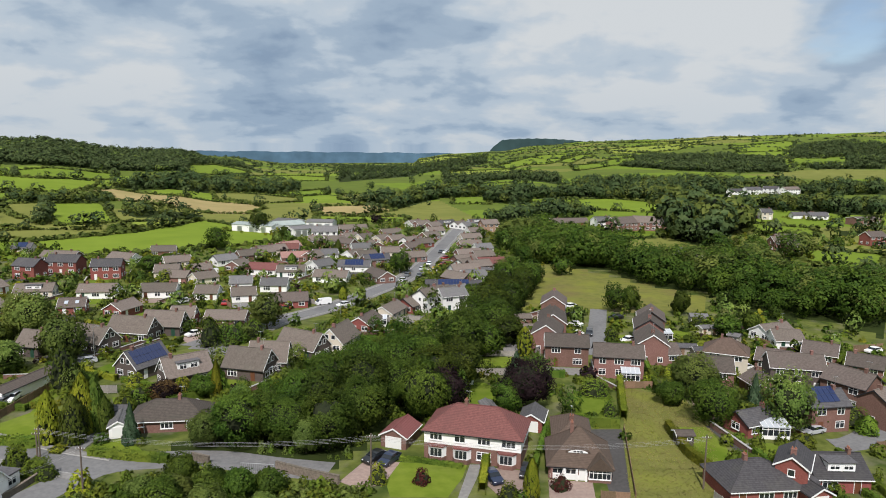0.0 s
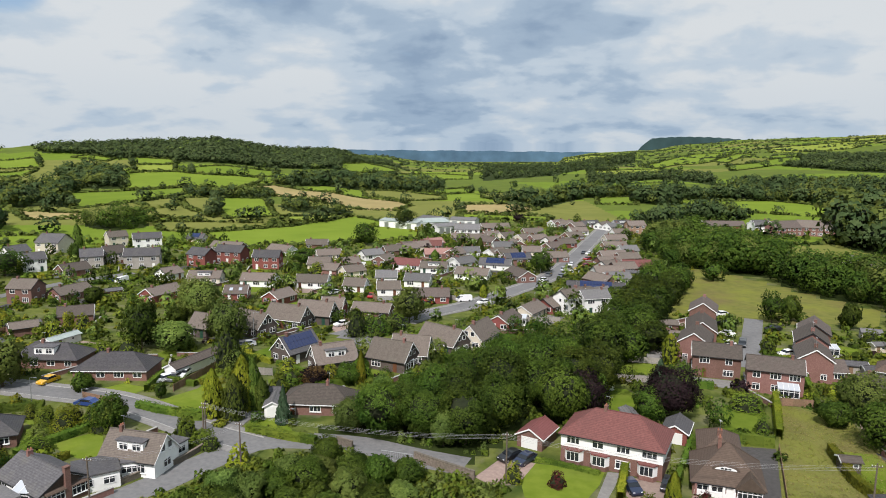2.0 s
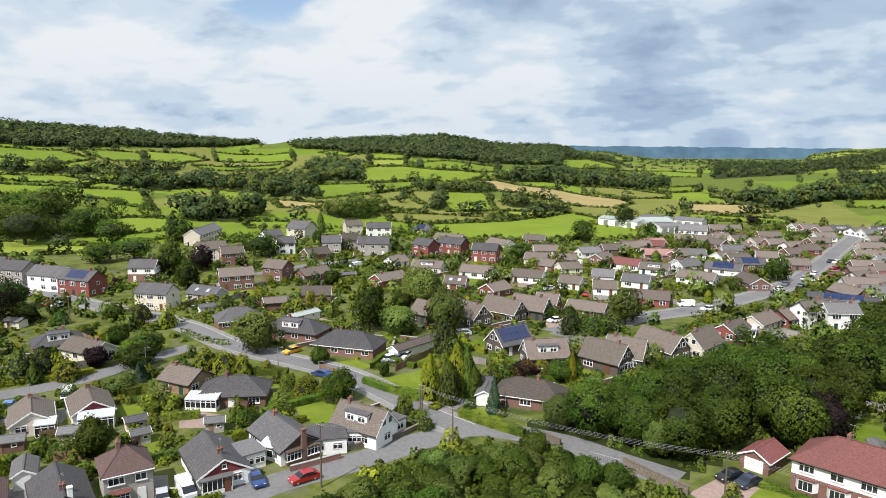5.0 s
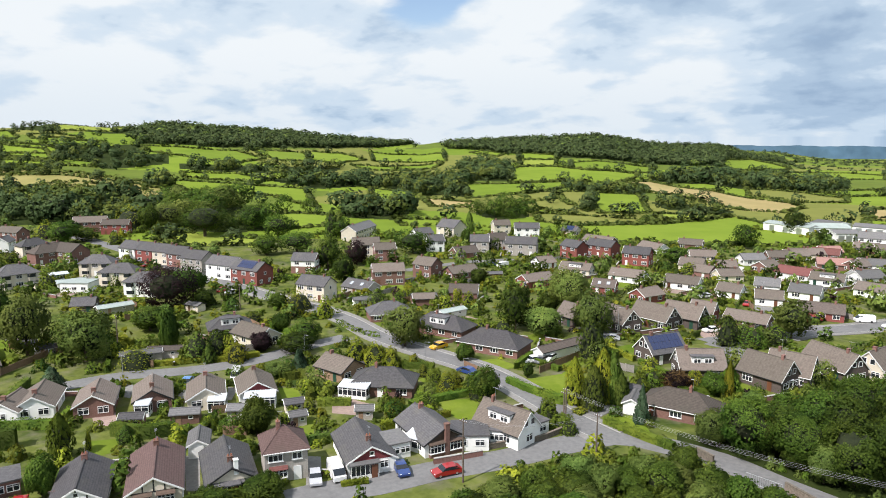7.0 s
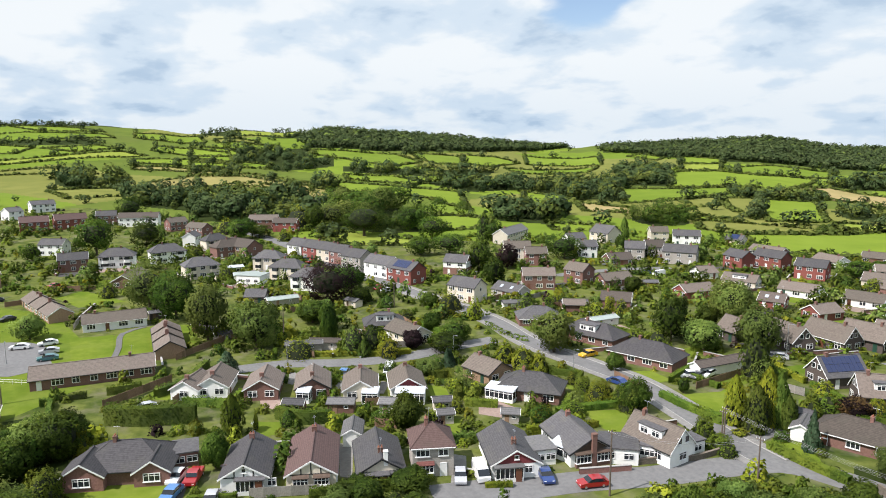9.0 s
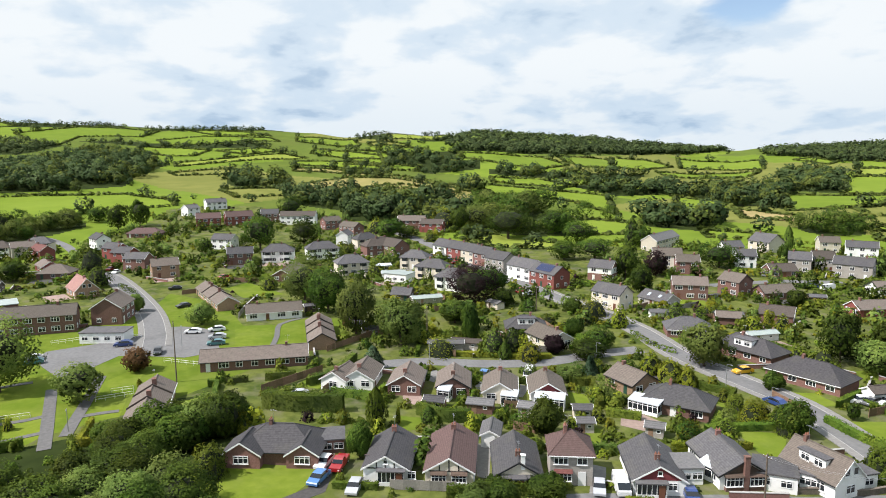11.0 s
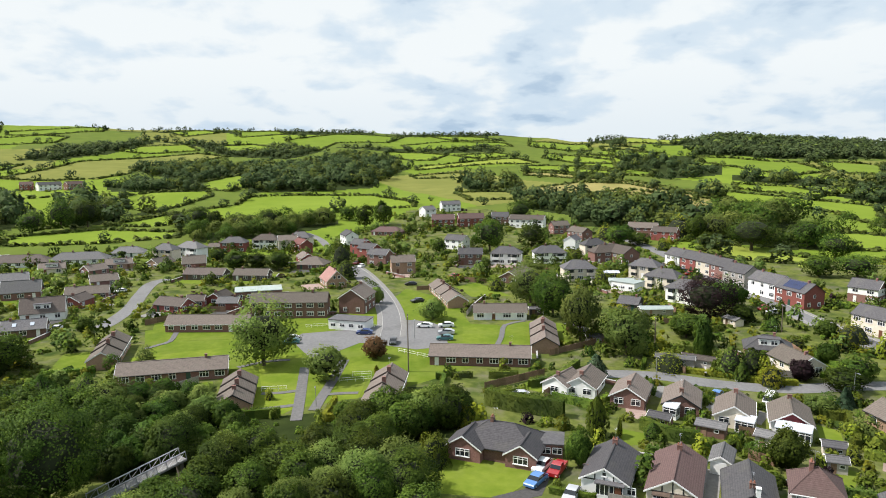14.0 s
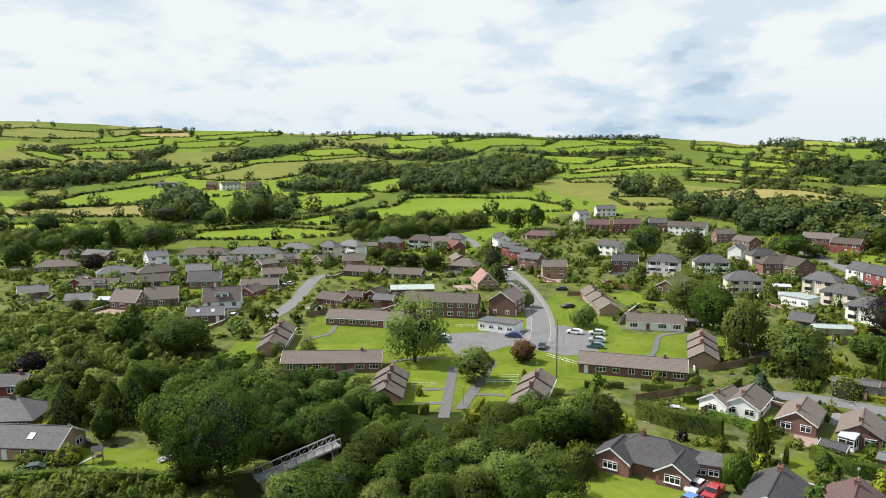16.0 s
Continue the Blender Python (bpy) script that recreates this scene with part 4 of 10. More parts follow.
    if kind == "sh" and 10 < L < 15 and "bays" not in opts and wall in ("white", "cream"):
        for q in (-L * 0.30, L * 0.30):
            bay = part("bay", Build().prism([(-1.35, 0), (-0.9, -0.75), (0.9, -0.75), (1.35, 0)], "z", 0, e - 0.35).mesh("bay", wm), root, pose(q, -W / 2 - 0.005, 0))
            for fz in (0.95, 3.35):
                part("pane", Build().prism([(-1.28, -0.22), (-0.86, -0.80), (0.86, -0.80), (1.28, -0.22), (0.8, -0.1), (-0.8, -0.1)], "z", fz, fz + 1.15).mesh("pane", GLASS), bay)
            part("bay_roof", Build().prism([(-1.5, 0.02), (-1.0, -0.92), (1.0, -0.92), (1.5, 0.02)], "z", e - 0.347, e - 0.2).mesh("bay_roof", rm), bay)
    over = 0.40 if hip else 0.35
    for s in (-1,) if kind[0] != "o" and math.hypot(x, y) < 215 else ():
        g = Build().box(-L / 2 - 0.25, L / 2 + 0.25, *sorted((s * (W / 2 + over), s * (W / 2 + over + 0.11))), e - over * k - 0.02, e - over * k + 0.1)
        part("gutter", g.mesh("gutter", TRIM if rng.random() < 0.5 else GUTTER), root)
    # front wings
    for wx, out, ww in wings:
        ke = min(k, (r - e - 0.15) / (ww / 2))
        wr = e + ww / 2 * ke
        b = Build().prism([(wx - ww / 2, -0.6), (wx + ww / 2, -0.6), (wx + ww / 2, e), (wx, wr - 0.01), (wx - ww / 2, e)], "y", -W / 2 - out, -W / 2 + 0.5)
        part("wing_wall", b.mesh("wing_wall", wm), root)
        rb = roof_gable(out + W / 2, ww, e, ke)
        part("wing_roof", rb.mesh("wing_roof", rm), root, pose(wx, -W / 2 - out + (out + W / 2) / 2, -0.012, 0, 0, 90))
        part("bargeboard", barge(ww, e, ke, -0.03).mesh("bargeboard", TRIM), root, pose(wx, -W / 2 - out - 0.26, 0, 0, 0, 90))
        window(root, wx, -W / 2 - out - 0.01, 1.45, 0, min(2.4, ww * 0.5), 1.3, near)
        if kind[0] in "st":
            window(root, wx, -W / 2 - out - 0.01, 4.0, 0, min(1.8, ww * 0.45), 1.2, near)
    # windows and doors
    if kind[0] in "bdst":
        floors = [1.4] if kind[0] in "bd" else [1.4, 3.95]
        n = max(2, int(L / 3.3))
        door_at = rng.randrange(n)
        for fz in floors:
            for i in range(n):
                wx = -L / 2 + (i + 0.5) * L / n
                if any(abs(wx - w[0]) < w[2] / 2 + 0.8 for w in wings) or (hip and "ownfront" in opts):
                    continue
                for side in (-1,):
                    if fz == 1.4 and i == door_at and side == -1:
                        d = part("door", Build().box(-0.48, 0.48, -0.06, 0.02, 0, 2.05).mesh("door", rng.choice(DOORM)), root, pose(wx, -W / 2 - 0.01, 0.02))
                        if near:
                            part("door_frame", Build().box(-0.56, -0.485, -0.08, 0.02, 0, 2.14).box(0.485, 0.56, -0.08, 0.02, 0, 2.14).box(-0.56, 0.56, -0.08, 0.02, 2.055, 2.14).mesh("door_frame", FRAME), d)
                        continue
                    w = rng.choice((1.5, 1.8, 2.1, 2.3)) if L / n > 2.6 else 1.2
                    window(root, wx, side * (W / 2 + 0.01), fz, 0 if side < 0 else 180, w, 1.4, near)
        if not hip and "steps" not in opts:
            ax, ay = math.cos(radians(rot)), math.sin(radians(rot))
            for s in (-1, 1):
                if (x * ax + y * ay) * s > 0.25 * math.hypot(x, y) or "ownfront" in opts:
                    continue
                gx = s * (L / 2 + 0.01)
                rz = 90 if s > 0 else -90
                ys = (-W / 4, W / 4) if W > 6 else (0,)
                for yy in ys:
                    window(root, gx, yy, 1.4, rz, 1.8 if kind[0] in "bd" else 1.2, 1.3, near)
                if kind[0] == "d":
                    for yy in (-0.85, 0.85):
                        window(root, gx, yy, 4.0, rz, 1.1, 1.25, near)
                elif kind[0] in "st" and rng.random() < 0.5:
                    window(root, gx, 0, 3.95, rz, 1.0, 1.1, near)
        # chimney
        cx = rng.choice((-1, 1)) * (L * 0.3 if not hip else L * 0.12)
        ch = Build().box(-0.26, 0.26, -0.38, 0.38, r - 0.9, r + 0.75).box(-0.31, 0.31, -0.43, 0.43, r + 0.75, r + 0.84)
        c = part("chimney", ch.mesh("chimney", WALL["brick"]), root, pose(cx, 0, 0))
        for yy in (-0.22, 0.22) if near else ():
            part("chimney_pot", Build().tube((0, yy, r + 0.84), (0, yy, r + 1.15), 0.11, 0.09, 8).mesh("chimney_pot", POT), c)
        if rng.random() < 0.5 and math.hypot(x, y) < 230:
            a = Build().tube((0, 0, r), (0, 0, r + 2.4), 0.025, 0.02, 5).tube((-0.5, 0, r + 2.3), (0.5, 0, r + 2.3), 0.015, 0.015, 4)
            for q in range(5):
                a.tube((-0.45 + q * 0.22, -0.22, r + 2.3), (-0.45 + q * 0.22, 0.22, r + 2.3), 0.01, 0.01, 4)
            part("aerial", a.mesh("aerial", ALU), root, pose(cx + 0.4, 0, 0))
    elif kind[0] == "o":
        part("door", Build().box(-0.4, 0.4, -0.05, 0.02, 0.02, 1.75).mesh("door", TIMBER), root, pose(-L * 0.2, -W / 2 - 0.01, 0))
        window(root, L * 0.22, -W / 2 - 0.01, 1.25, 0, 0.8, 0.6, False)
    elif kind[0] == "w":
        for q in range(3):
            part("loading_door", Build().box(-1.5, 1.5, -0.06, 0.02, 0.02, 3.2).mesh("loading_door", ALU), root, pose((q - 1) * L * 0.3, -W / 2 - 0.01, 0))
    else:
        end = -1 if (x * math.cos(radians(rot)) + y * math.sin(radians(rot)) > 0) != ("back" in opts) else 1
        part("garage_door", Build().box(-0.045, 0.045, -W * 0.32, W * 0.32, 0.02, 2.0).mesh("garage_door", DOORM[0]), root, pose(end * (L / 2 + 0.035), 0, 0))
        part("garage_door", Build().box(-1.2, 1.2, -0.06, 0.02, 0.02, 2.0).mesh("garage_door", DOORM[0]), root, pose(0, -W / 2 - 0.01, 0)) if "front" in opts else None
    # extras
    sl = math.degrees(math.atan(k))
    if "solar" in opts or "solarfull" in opts:
        nx = int(L * (0.92 if "solarfull" in opts else 0.6) / 1.05)
        rows = 2 if "solarfull" not in opts else int((W / 2 / math.cos(radians(sl))) / 1.75)
        for i in range(nx):
            for j in range(rows):
                lx = -nx * 1.05 / 2 + (i + 0.5) * 1.05
                ly = -W / 2 + 0.5 + (j + 0.5) * 1.75 * math.cos(radians(sl))
                lz = e + (W / 2 + ly) * k + 0.24
                part("solar_panel", SOLAR_MESH, root, pose(lx, ly, lz, sl, 0, 0))
    if "skylight" in opts:
        for lx in (-L * 0.2, L * 0.2):
            ly = -W * 0.27
            part("skylight", SKYLIGHT_MESH, root, pose(lx, ly, e + (W / 2 + ly) * k + 0.2, sl, 0, 0), "pale roof window catching the light")
    if "dormer" in opts:
        dw = min(L * 0.5, 4.5)
        dz0, dz1 = e + 0.55, min(r - 0.25, e + 2.3)
        y0 = -W / 2 + 0.9
        yb = -W / 2 + (dz1 - e) / k + 0.3
        d = part("dormer", Build().box(-dw / 2, dw / 2, y0, min(yb, 0.4), dz0, dz1).mesh("dormer", WALL["white"]), root, label="flat-roofed dormer")
        part("dormer_roof", Build().box(-dw / 2 - 0.2, dw / 2 + 0.2, y0 - 0.25, min(yb, 0.4) + 0.02, dz1 + 0.003, dz1 + 0.16).mesh("dormer_roof", ROOF["slate"]), d)
        hh = max(dz1 - dz0 - 0.6, 0.5)
        for q in (-dw / 4, dw / 4):
            window(root, q, y0 - 0.01, (dz0 + dz1) / 2 + 0.05, 0, min(1.5, dw * 0.4), hh, near)
    if "steps" in opts:
        # raised party walls with chimneys between the stepped dwellings
        for q in (-L / 6, L / 6):
            hw = W / 2 + 0.38
            st = Build()
            st.prism([(-hw, e - 0.38 * k), (0, r - 0.02), (hw, e - 0.38 * k), (hw, e - 0.38 * k + 0.5), (0, r + 0.5), (-hw, e - 0.38 * k + 0.5)], "x", q - 0.14, q + 0.14)
            part("step_edge", st.mesh("step_edge", ROOF["dark"]), root)
            part("chimney", Build().box(-0.3, 0.3, -0.4, 0.4, r, r + 1.3).mesh("chimney", WALL["brick"]), root, pose(q + 0.5, -0.3, 0))
    words = f"{WALL_WORDS[wall]} {KIND[kind[0]][0].replace('_', ' ')} with {'hipped ' if hip else ''}{ROOF_WORDS[roof]}"
    if "solar" in opts or "solarfull" in opts:
        words += " and solar panels"
    elif "dormer" in opts:
        words += " and flat dormer"
    elif "skylight" in opts:
        words += " and roof windows"
    tagged(root, words, cat)
    return root


def gable_end(s, L, y):
    """Frame on the gable at the end s of a house of length L, its -y pointing outwards."""
    return pose(s * (L / 2 + 0.012), y, 0, 0, 0, 90 * s)


def bay_window(root, m, w, z0, z1, roof, wall, deep):
    """A square bay: low wall, glazing with white bars, lean-to tiled roof."""
    bay = part("bay", Build().box(-w / 2, w / 2, -deep, 0, -0.3, z0).mesh("bay", WALL[wall]), root, m)
    n = max(2, round(w / 0.62))
    xs = [-w / 2, -w / 2 + 0.09]
    for i in range(1, n):
        c = -w / 2 + i * w / n
        xs += [c - 0.035, c + 0.035]
    xs += [w / 2 - 0.09, w / 2]
    zs = [z0, z0 + 0.08, z1 - 0.42, z1 - 0.35, z1 - 0.09, z1]
    part("window_frame", lattice(xs, zs, -deep - 0.03, -deep + 0.04).mesh("window_frame", FRAME), bay)
    part("pane", Build().box(-w / 2 + 0.05, w / 2 - 0.05, -deep + 0.05, 0, z0, z1).mesh("pane", GLASS), bay)
    part("sill", Build().box(-w / 2 - 0.06, w / 2 + 0.06, -deep - 0.1, 0, z0 - 0.07, z0 - 0.003).mesh("sill", FRAME), bay)
    part("bay_roof", Build().prism([(-deep - 0.2, z1 + 0.004), (0, z1 + 0.004), (0, z1 + 0.42), (-deep - 0.2, z1 + 0.12)], "x", -w / 2 - 0.14, w / 2 + 0.14).mesh("bay_roof", ROOF[roof]), bay)
    return root


def gable_porch(root, s, L, y, w, deep, roof):
    """A flat-roofed glazed porch on a gable, with a door and a window beside it."""
    m = gable_end(s, L, y)
    porch = part("porch", Build().box(-w / 2, w / 2, -deep, 0, -0.3, 0.55).mesh("porch", WALL["white"]), root, m, "glazed white porch under a flat roof")
    n = max(2, round(w / 0.7))
    xs = [-w / 2, -w / 2 + 0.09]
    for i in range(1, n):
        c = -w / 2 + i * w / n
        xs += [c - 0.04, c + 0.04]
    xs += [w / 2 - 0.09, w / 2]
    part("window_frame", lattice(xs, [0.55, 0.62, 2.16, 2.25], -deep - 0.02, -deep + 0.05).mesh("window_frame", FRAME), porch)
    part("pane", Build().box(-w / 2 + 0.06, w / 2 - 0.06, -deep + 0.06, 0, 0.55, 2.24).mesh("pane", GLASS), porch)
    part("door", Build().box(-0.45, 0.45, -0.05, 0.02, 0, 2.05).mesh("door", DOORM[1]), porch, pose(w / 2 - 0.7, -deep - 0.03, 0.02))
    part("porch_roof", Build().box(-w / 2 - 0.2, w / 2 + 0.2, -deep - 0.25, 0, 2.254, 2.42).mesh("porch_roof", ROOF[roof]), porch)
    if w > 3:
        side = y + s * (w / 2 + 1.05)
        window(root, s * (L / 2 + 0.01), side, 1.4, 90 * s, 1.3, 1.2)
        window(root, s * (L / 2 + 0.01), 0, 3.35, 90 * s, 0.7, 0.7)
    return root


def eyebrow_front(root):
    """Columned porch, bay window and a low eyebrow dormer on the front of a steep hipped bungalow 9.5 m square."""
    f = -4.76
    for q in (-4.3, -2.4, -0.5, 0.9):
        part("column", Build().box(-0.16, 0.16, -0.16, 0.16, -0.2, 1.95).mesh("column", TRIM if q > -4 else WALL["brick"]), root, pose(q, f - 0.30, 0), "white porch column")
    part("porch_wall", Build().box(-4.5, 1.1, -0.12, 0, -0.2, 0.75).mesh("porch_wall", FRAME), root, pose(0, f, 0), "white panelled porch wall")
    for q in (-3.4, -1.4):
        window(root, q, f - 0.02, 1.4, 0, 1.6, 1.1)
    part("door", Build().box(-0.48, 0.48, -0.06, 0.02, 0, 2.0).mesh("door", DOORM[0]), root, pose(0.3, f - 0.13, 0.02))
    bay_window(root, pose(2.9, f + 0.02, 0), 3.3, 0.55, 1.95, "umber", "brick", 0.7)
    part("bay_hip", Build().prism([(-2.0, 2.05), (2.0, 2.05), (0, 4.1)], "y", -0.98, 1.5).mesh("bay_hip", ROOF["umber"]), root, pose(2.9, f, 0), "tiled roof over the bay")

    def arch(w, h, z, n=14):
        return [(-w / 2, z)] + [(w / 2 * -math.cos(math.pi * i / n), z + h * math.sin(math.pi * i / n)) for i in range(1, n)] + [(w / 2, z)]

    brow = part("eyebrow_dormer", Build().prism(arch(3.8, 0.62, 3.72)[::-1], "y", -3.45, -2.3).mesh("eyebrow_dormer", ROOF["umber"]), root, pose(-0.3, 0, 0), "low curved eyebrow dormer")
    part("window_frame", Build().prism(arch(3.0, 0.44, 3.74)[::-1], "y", -3.50, -3.452).mesh("window_frame", FRAME), brow)
    for q in (-0.5, 0.0, 0.5):
        part("pane", Build().box(-0.2, 0.2, -0.02, 0.0, 3.82, 4.05).mesh("pane", GLASS), brow, pose(q, -3.503, 0))
    return root


SOLAR_MESH = Build().box(-0.5, 0.5, -0.84, 0.84, 0, 0.04).mesh("solar_panel", SOLAR)
# pale base colour stands in for sky light on the glass
SKYLIGHT_MESH = Build().box(-0.5, 0.5, -0.65, 0.65, 0, 0.08).mesh("skylight", plain("roof glass with painted glare", (0.55, 0.60, 0.66), 0.08, 0.3, 0.8))


KEEP_CLEAR = []      # ways that no tree may stand on


def blocked(px, py, pad=0.6, trees=True):
    """Which points lie on a house, a road or a laid surface."""
    bad = np.zeros(len(px), bool)
    for x, y, rot, L, W in FOOT:
        a = radians(rot)
        dx, dy = px - x, py - y
        u, v = dx * math.cos(a) + dy * math.sin(a), -dx * math.sin(a) + dy * math.cos(a)
        bad |= (np.abs(u) < L / 2 + pad) & (np.abs(v) < W / 2 + pad)
    for line, half in ROADS + KEEP_CLEAR:
        for p in line:
            bad |= (px - p[0]) ** 2 + (py - p[1]) ** 2 < (half + pad) ** 2 + 2.0
    for kind, poly in PATCHES:
        bad |= inside(px, py, poly)
    if trees:
        for x, y, r in TREES:
            if r > 1.5:
                bad |= (px - x) ** 2 + (py - y) ** 2 < (r * 0.7) ** 2
    return bad


# ---------- vehicles ----------
TYRE = plain("tyre rubber", (0.015, 0.015, 0.016), 0.8)
RIM = plain("alloy rim", (0.45, 0.45, 0.47), 0.35, 0.8)
CARGLASS = plain("car glass", (0.015, 0.018, 0.022), 0.06, 0.0, 0.7)
LAMP = plain("headlamp glass", (0.75, 0.77, 0.8), 0.1)
TAIL = plain("tail lamp red", (0.45, 0.01, 0.01), 0.2)
PAINT = {"red": (0.30, 0.012, 0.014), "blue": (0.018, 0.045, 0.17), "sky": (0.075, 0.19, 0.42), "navy": (0.012, 0.02, 0.05), "white": (0.78, 0.78, 0.77), "silver": (0.42, 0.43, 0.45),
         "black": (0.012, 0.012, 0.014), "grey": (0.12, 0.125, 0.13), "teal": (0.05, 0.16, 0.17), "yellow": (0.65, 0.36, 0.01), "green": (0.02, 0.045, 0.03)}
CARS = {}


def car_body(kind):
    """Body with bonnet, screen slopes and boot; cabin glass; sizes in metres, front towards +x."""
    if kind == "van":
        L, Wd, top = 5.0, 1.95, 2.0
        side = [(-2.5, 0.3), (2.5, 0.3), (2.5, 0.95), (2.3, 1.1), (1.55, 1.75), (1.2, 2.0), (-2.4, 2.0), (-2.5, 1.9)]
        glass = [(0.75, 1.2), (2.12, 1.18), (1.55, 1.70), (1.2, 1.82), (0.75, 1.82)]
    elif kind == "pickup":
        L, Wd, top = 5.1, 1.85, 1.75
        side = [(-2.55, 0.4), (2.55, 0.4), (2.55, 0.95), (1.2, 1.08), (0.6, 1.7), (-0.5, 1.75), (-0.7, 1.08), (-2.55, 1.08)]
        glass = [(-0.45, 1.12), (1.02, 1.12), (0.55, 1.62), (-0.38, 1.66)]
    else:
        L, Wd, top = 4.45, 1.8, 1.48
        side = [(-2.1, 0.28), (2.1, 0.28), (2.14, 0.62), (2.0, 0.78), (1.05, 0.95), (0.35, 1.42), (-0.1, 1.48), (-1.2, 1.43), (-1.85, 1.0), (-2.12, 0.92), (-2.14, 0.55)]
        glass = [(-1.62, 0.97), (0.92, 0.97), (0.34, 1.36), (-0.1, 1.41), (-1.14, 1.37)]
    if kind == "car":
        side, glass = [(x * 1.06, z) for x, z in side], [(x * 1.06, z) for x, z in glass]
    hw = Wd / 2
    b = Build()
    k = len(side)
    # lower body full width, roof drawn in
    def ring(y):
        return [(x, y * (1.0 if z < 1.0 else 0.84 + 0.16 * max(0, (1.45 - z) / 0.45)), z) for x, z in side]
    b.v = ring(-hw) + ring(hw)
    b.f = [tuple(range(k)), tuple(range(k, 2 * k))] + [(i, (i + 1) % k, k + (i + 1) % k, k + i) for i in range(k)]
    b.m = [0] * (k + 2)
    g = Build()
    kk = len(glass)

    def gring(y):
        return [(x, y * (0.985 if z < 1.05 else 0.865), z) for x, z in glass]
    gw = hw + 0.012
    g.v = gring(-gw) + gring(gw)
    g.f = [tuple(range(kk)), tuple(range(kk, 2 * kk))] + [(i, (i + 1) % kk, kk + (i + 1) % kk, kk + i) for i in range(kk)]
    g.m = [0] * (kk + 2)
    # windscreen and rear screen stand a little proud of the body
    g.v = [(x + (0.10 if x > 0.3 and z > 1.0 else (-0.12 if x < -0.9 and kind == "car" else 0.0)) + (0.12 if x > 0.8 else 0.0), y, z + 0.012) for x, y, z in g.v]
    return L, Wd, b, g


def car(colour, x, y, rot, kind="car", name="car"):
    """A parked vehicle."""
    key = (colour, kind)
    L, Wd, b, g = car_body(kind)
    if key not in CARS:
        paint = plain("car paint " + colour, PAINT[colour], 0.32, 0.0, 0.5, 0.6)
        CARS[key] = (b.mesh("body", paint), g.mesh("window_glass", CARGLASS))
    body, glass = CARS[key]
    root = new(name)
    root.matrix_basis = pose(x, y, ground(x, y) + 0.05, 0, 0, rot)
    bd = part("body", body, root)
    part("window_glass", glass, bd)
    for sx in (-0.30, 0.31):
        for sy in (-1, 1):
            w = part("wheel", WHEEL, root, pose(sx * L, sy * (Wd / 2 - 0.1), 0.31))
            if math.hypot(x, y) < 190:
                part("rim", WHEELRIM, w)
    for sy in (-1, 1) if math.hypot(x, y) < 190 else ():
        part("headlight", LAMP_MESH, bd, pose(L / 2 - 0.04, sy * (Wd / 2 - 0.28), 0.66))
        part("tail_light", TAIL_MESH, bd, pose(-L / 2 + 0.02, sy * (Wd / 2 - 0.2), 0.75))
    word = {"van": "van", "pickup": "pickup truck", "car": "hatchback car"}[kind]
    tagged(root, f"{colour if colour != 'sky' else 'light blue'} {word} parked on the road or drive", "van" if kind == "van" else "car")


WHEEL = Build().tube((0, -0.1, 0), (0, 0.1, 0), 0.31, 0.31, 14).mesh("tyre", TYRE)
WHEELRIM = Build().tube((0, -0.11, 0), (0, 0.11, 0), 0.19, 0.19, 10).mesh("rim", RIM)
LAMP_MESH = Build().box(-0.06, 0.06, -0.16, 0.16, -0.07, 0.07).mesh("headlight", LAMP)
TAIL_MESH = Build().box(-0.05, 0.05, -0.1, 0.1, -0.1, 0.1).mesh("tail_light", TAIL)

# ---------- street furniture ----------
POLEWOOD = material("tarred pole timber", (0.085, 0.065, 0.050), (0.15, 0.12, 0.095), 4, 0.9, 0.3, 8, 0.1)
STEEL = plain("galvanised steel", (0.36, 0.37, 0.38), 0.5, 0.7)
WHITERAIL = plain("white painted rail", (0.75, 0.75, 0.72), 0.5)
CABLE = plain("pale cable", (0.35, 0.35, 0.35), 0.6)


def utility_pole(x, y, h):
    root = new("utility_pole")
    root.matrix_basis = pose(x, y, ground(x, y))
    part("post", Build().tube((0, 0, -0.5), (0, 0, h), 0.15, 0.10, 8).mesh("post", POLEWOOD), root)
    part("crossarm", Build().box(-0.7, 0.7, -0.05, 0.05, h - 0.55, h - 0.43).mesh("crossarm", POLEWOOD), root)
    for q in (-0.6, -0.2, 0.2, 0.6):
        part("insulator", Build().tube((q, 0, h - 0.43), (q, 0, h - 0.25), 0.04, 0.03, 6).mesh("insulator", LAMP), root)
    tagged(root, "weathered wooden utility pole beside the road", "pole")


def overhead_cable(p, q, sag, n=4):
    """Sagging cables between two pole tops."""
    for k in range(n):
        cu = bpy.data.curves.new("overhead_cable", "CURVE")
        cu.dimensions, cu.bevel_depth, cu.bevel_resolution = "3D", 0.011, 0
        sp = cu.splines.new("POLY")
        sp.points.add(24)
        for i in range(25):
            u = i / 24
            off = (k - n / 2 + 0.5) * 0.3
            sp.points[i].co = (p[0] + (q[0] - p[0]) * u, p[1] + (q[1] - p[1]) * u + off * 0.3, p[2] + (q[2] - p[2]) * u - sag * 4 * u * (1 - u) - k * 0.26, 1)
        cu.materials.append(CABLE)
        tagged(new("overhead_cable", cu), "thin sagging overhead cable between wooden poles", "cable", group="overhead cables")


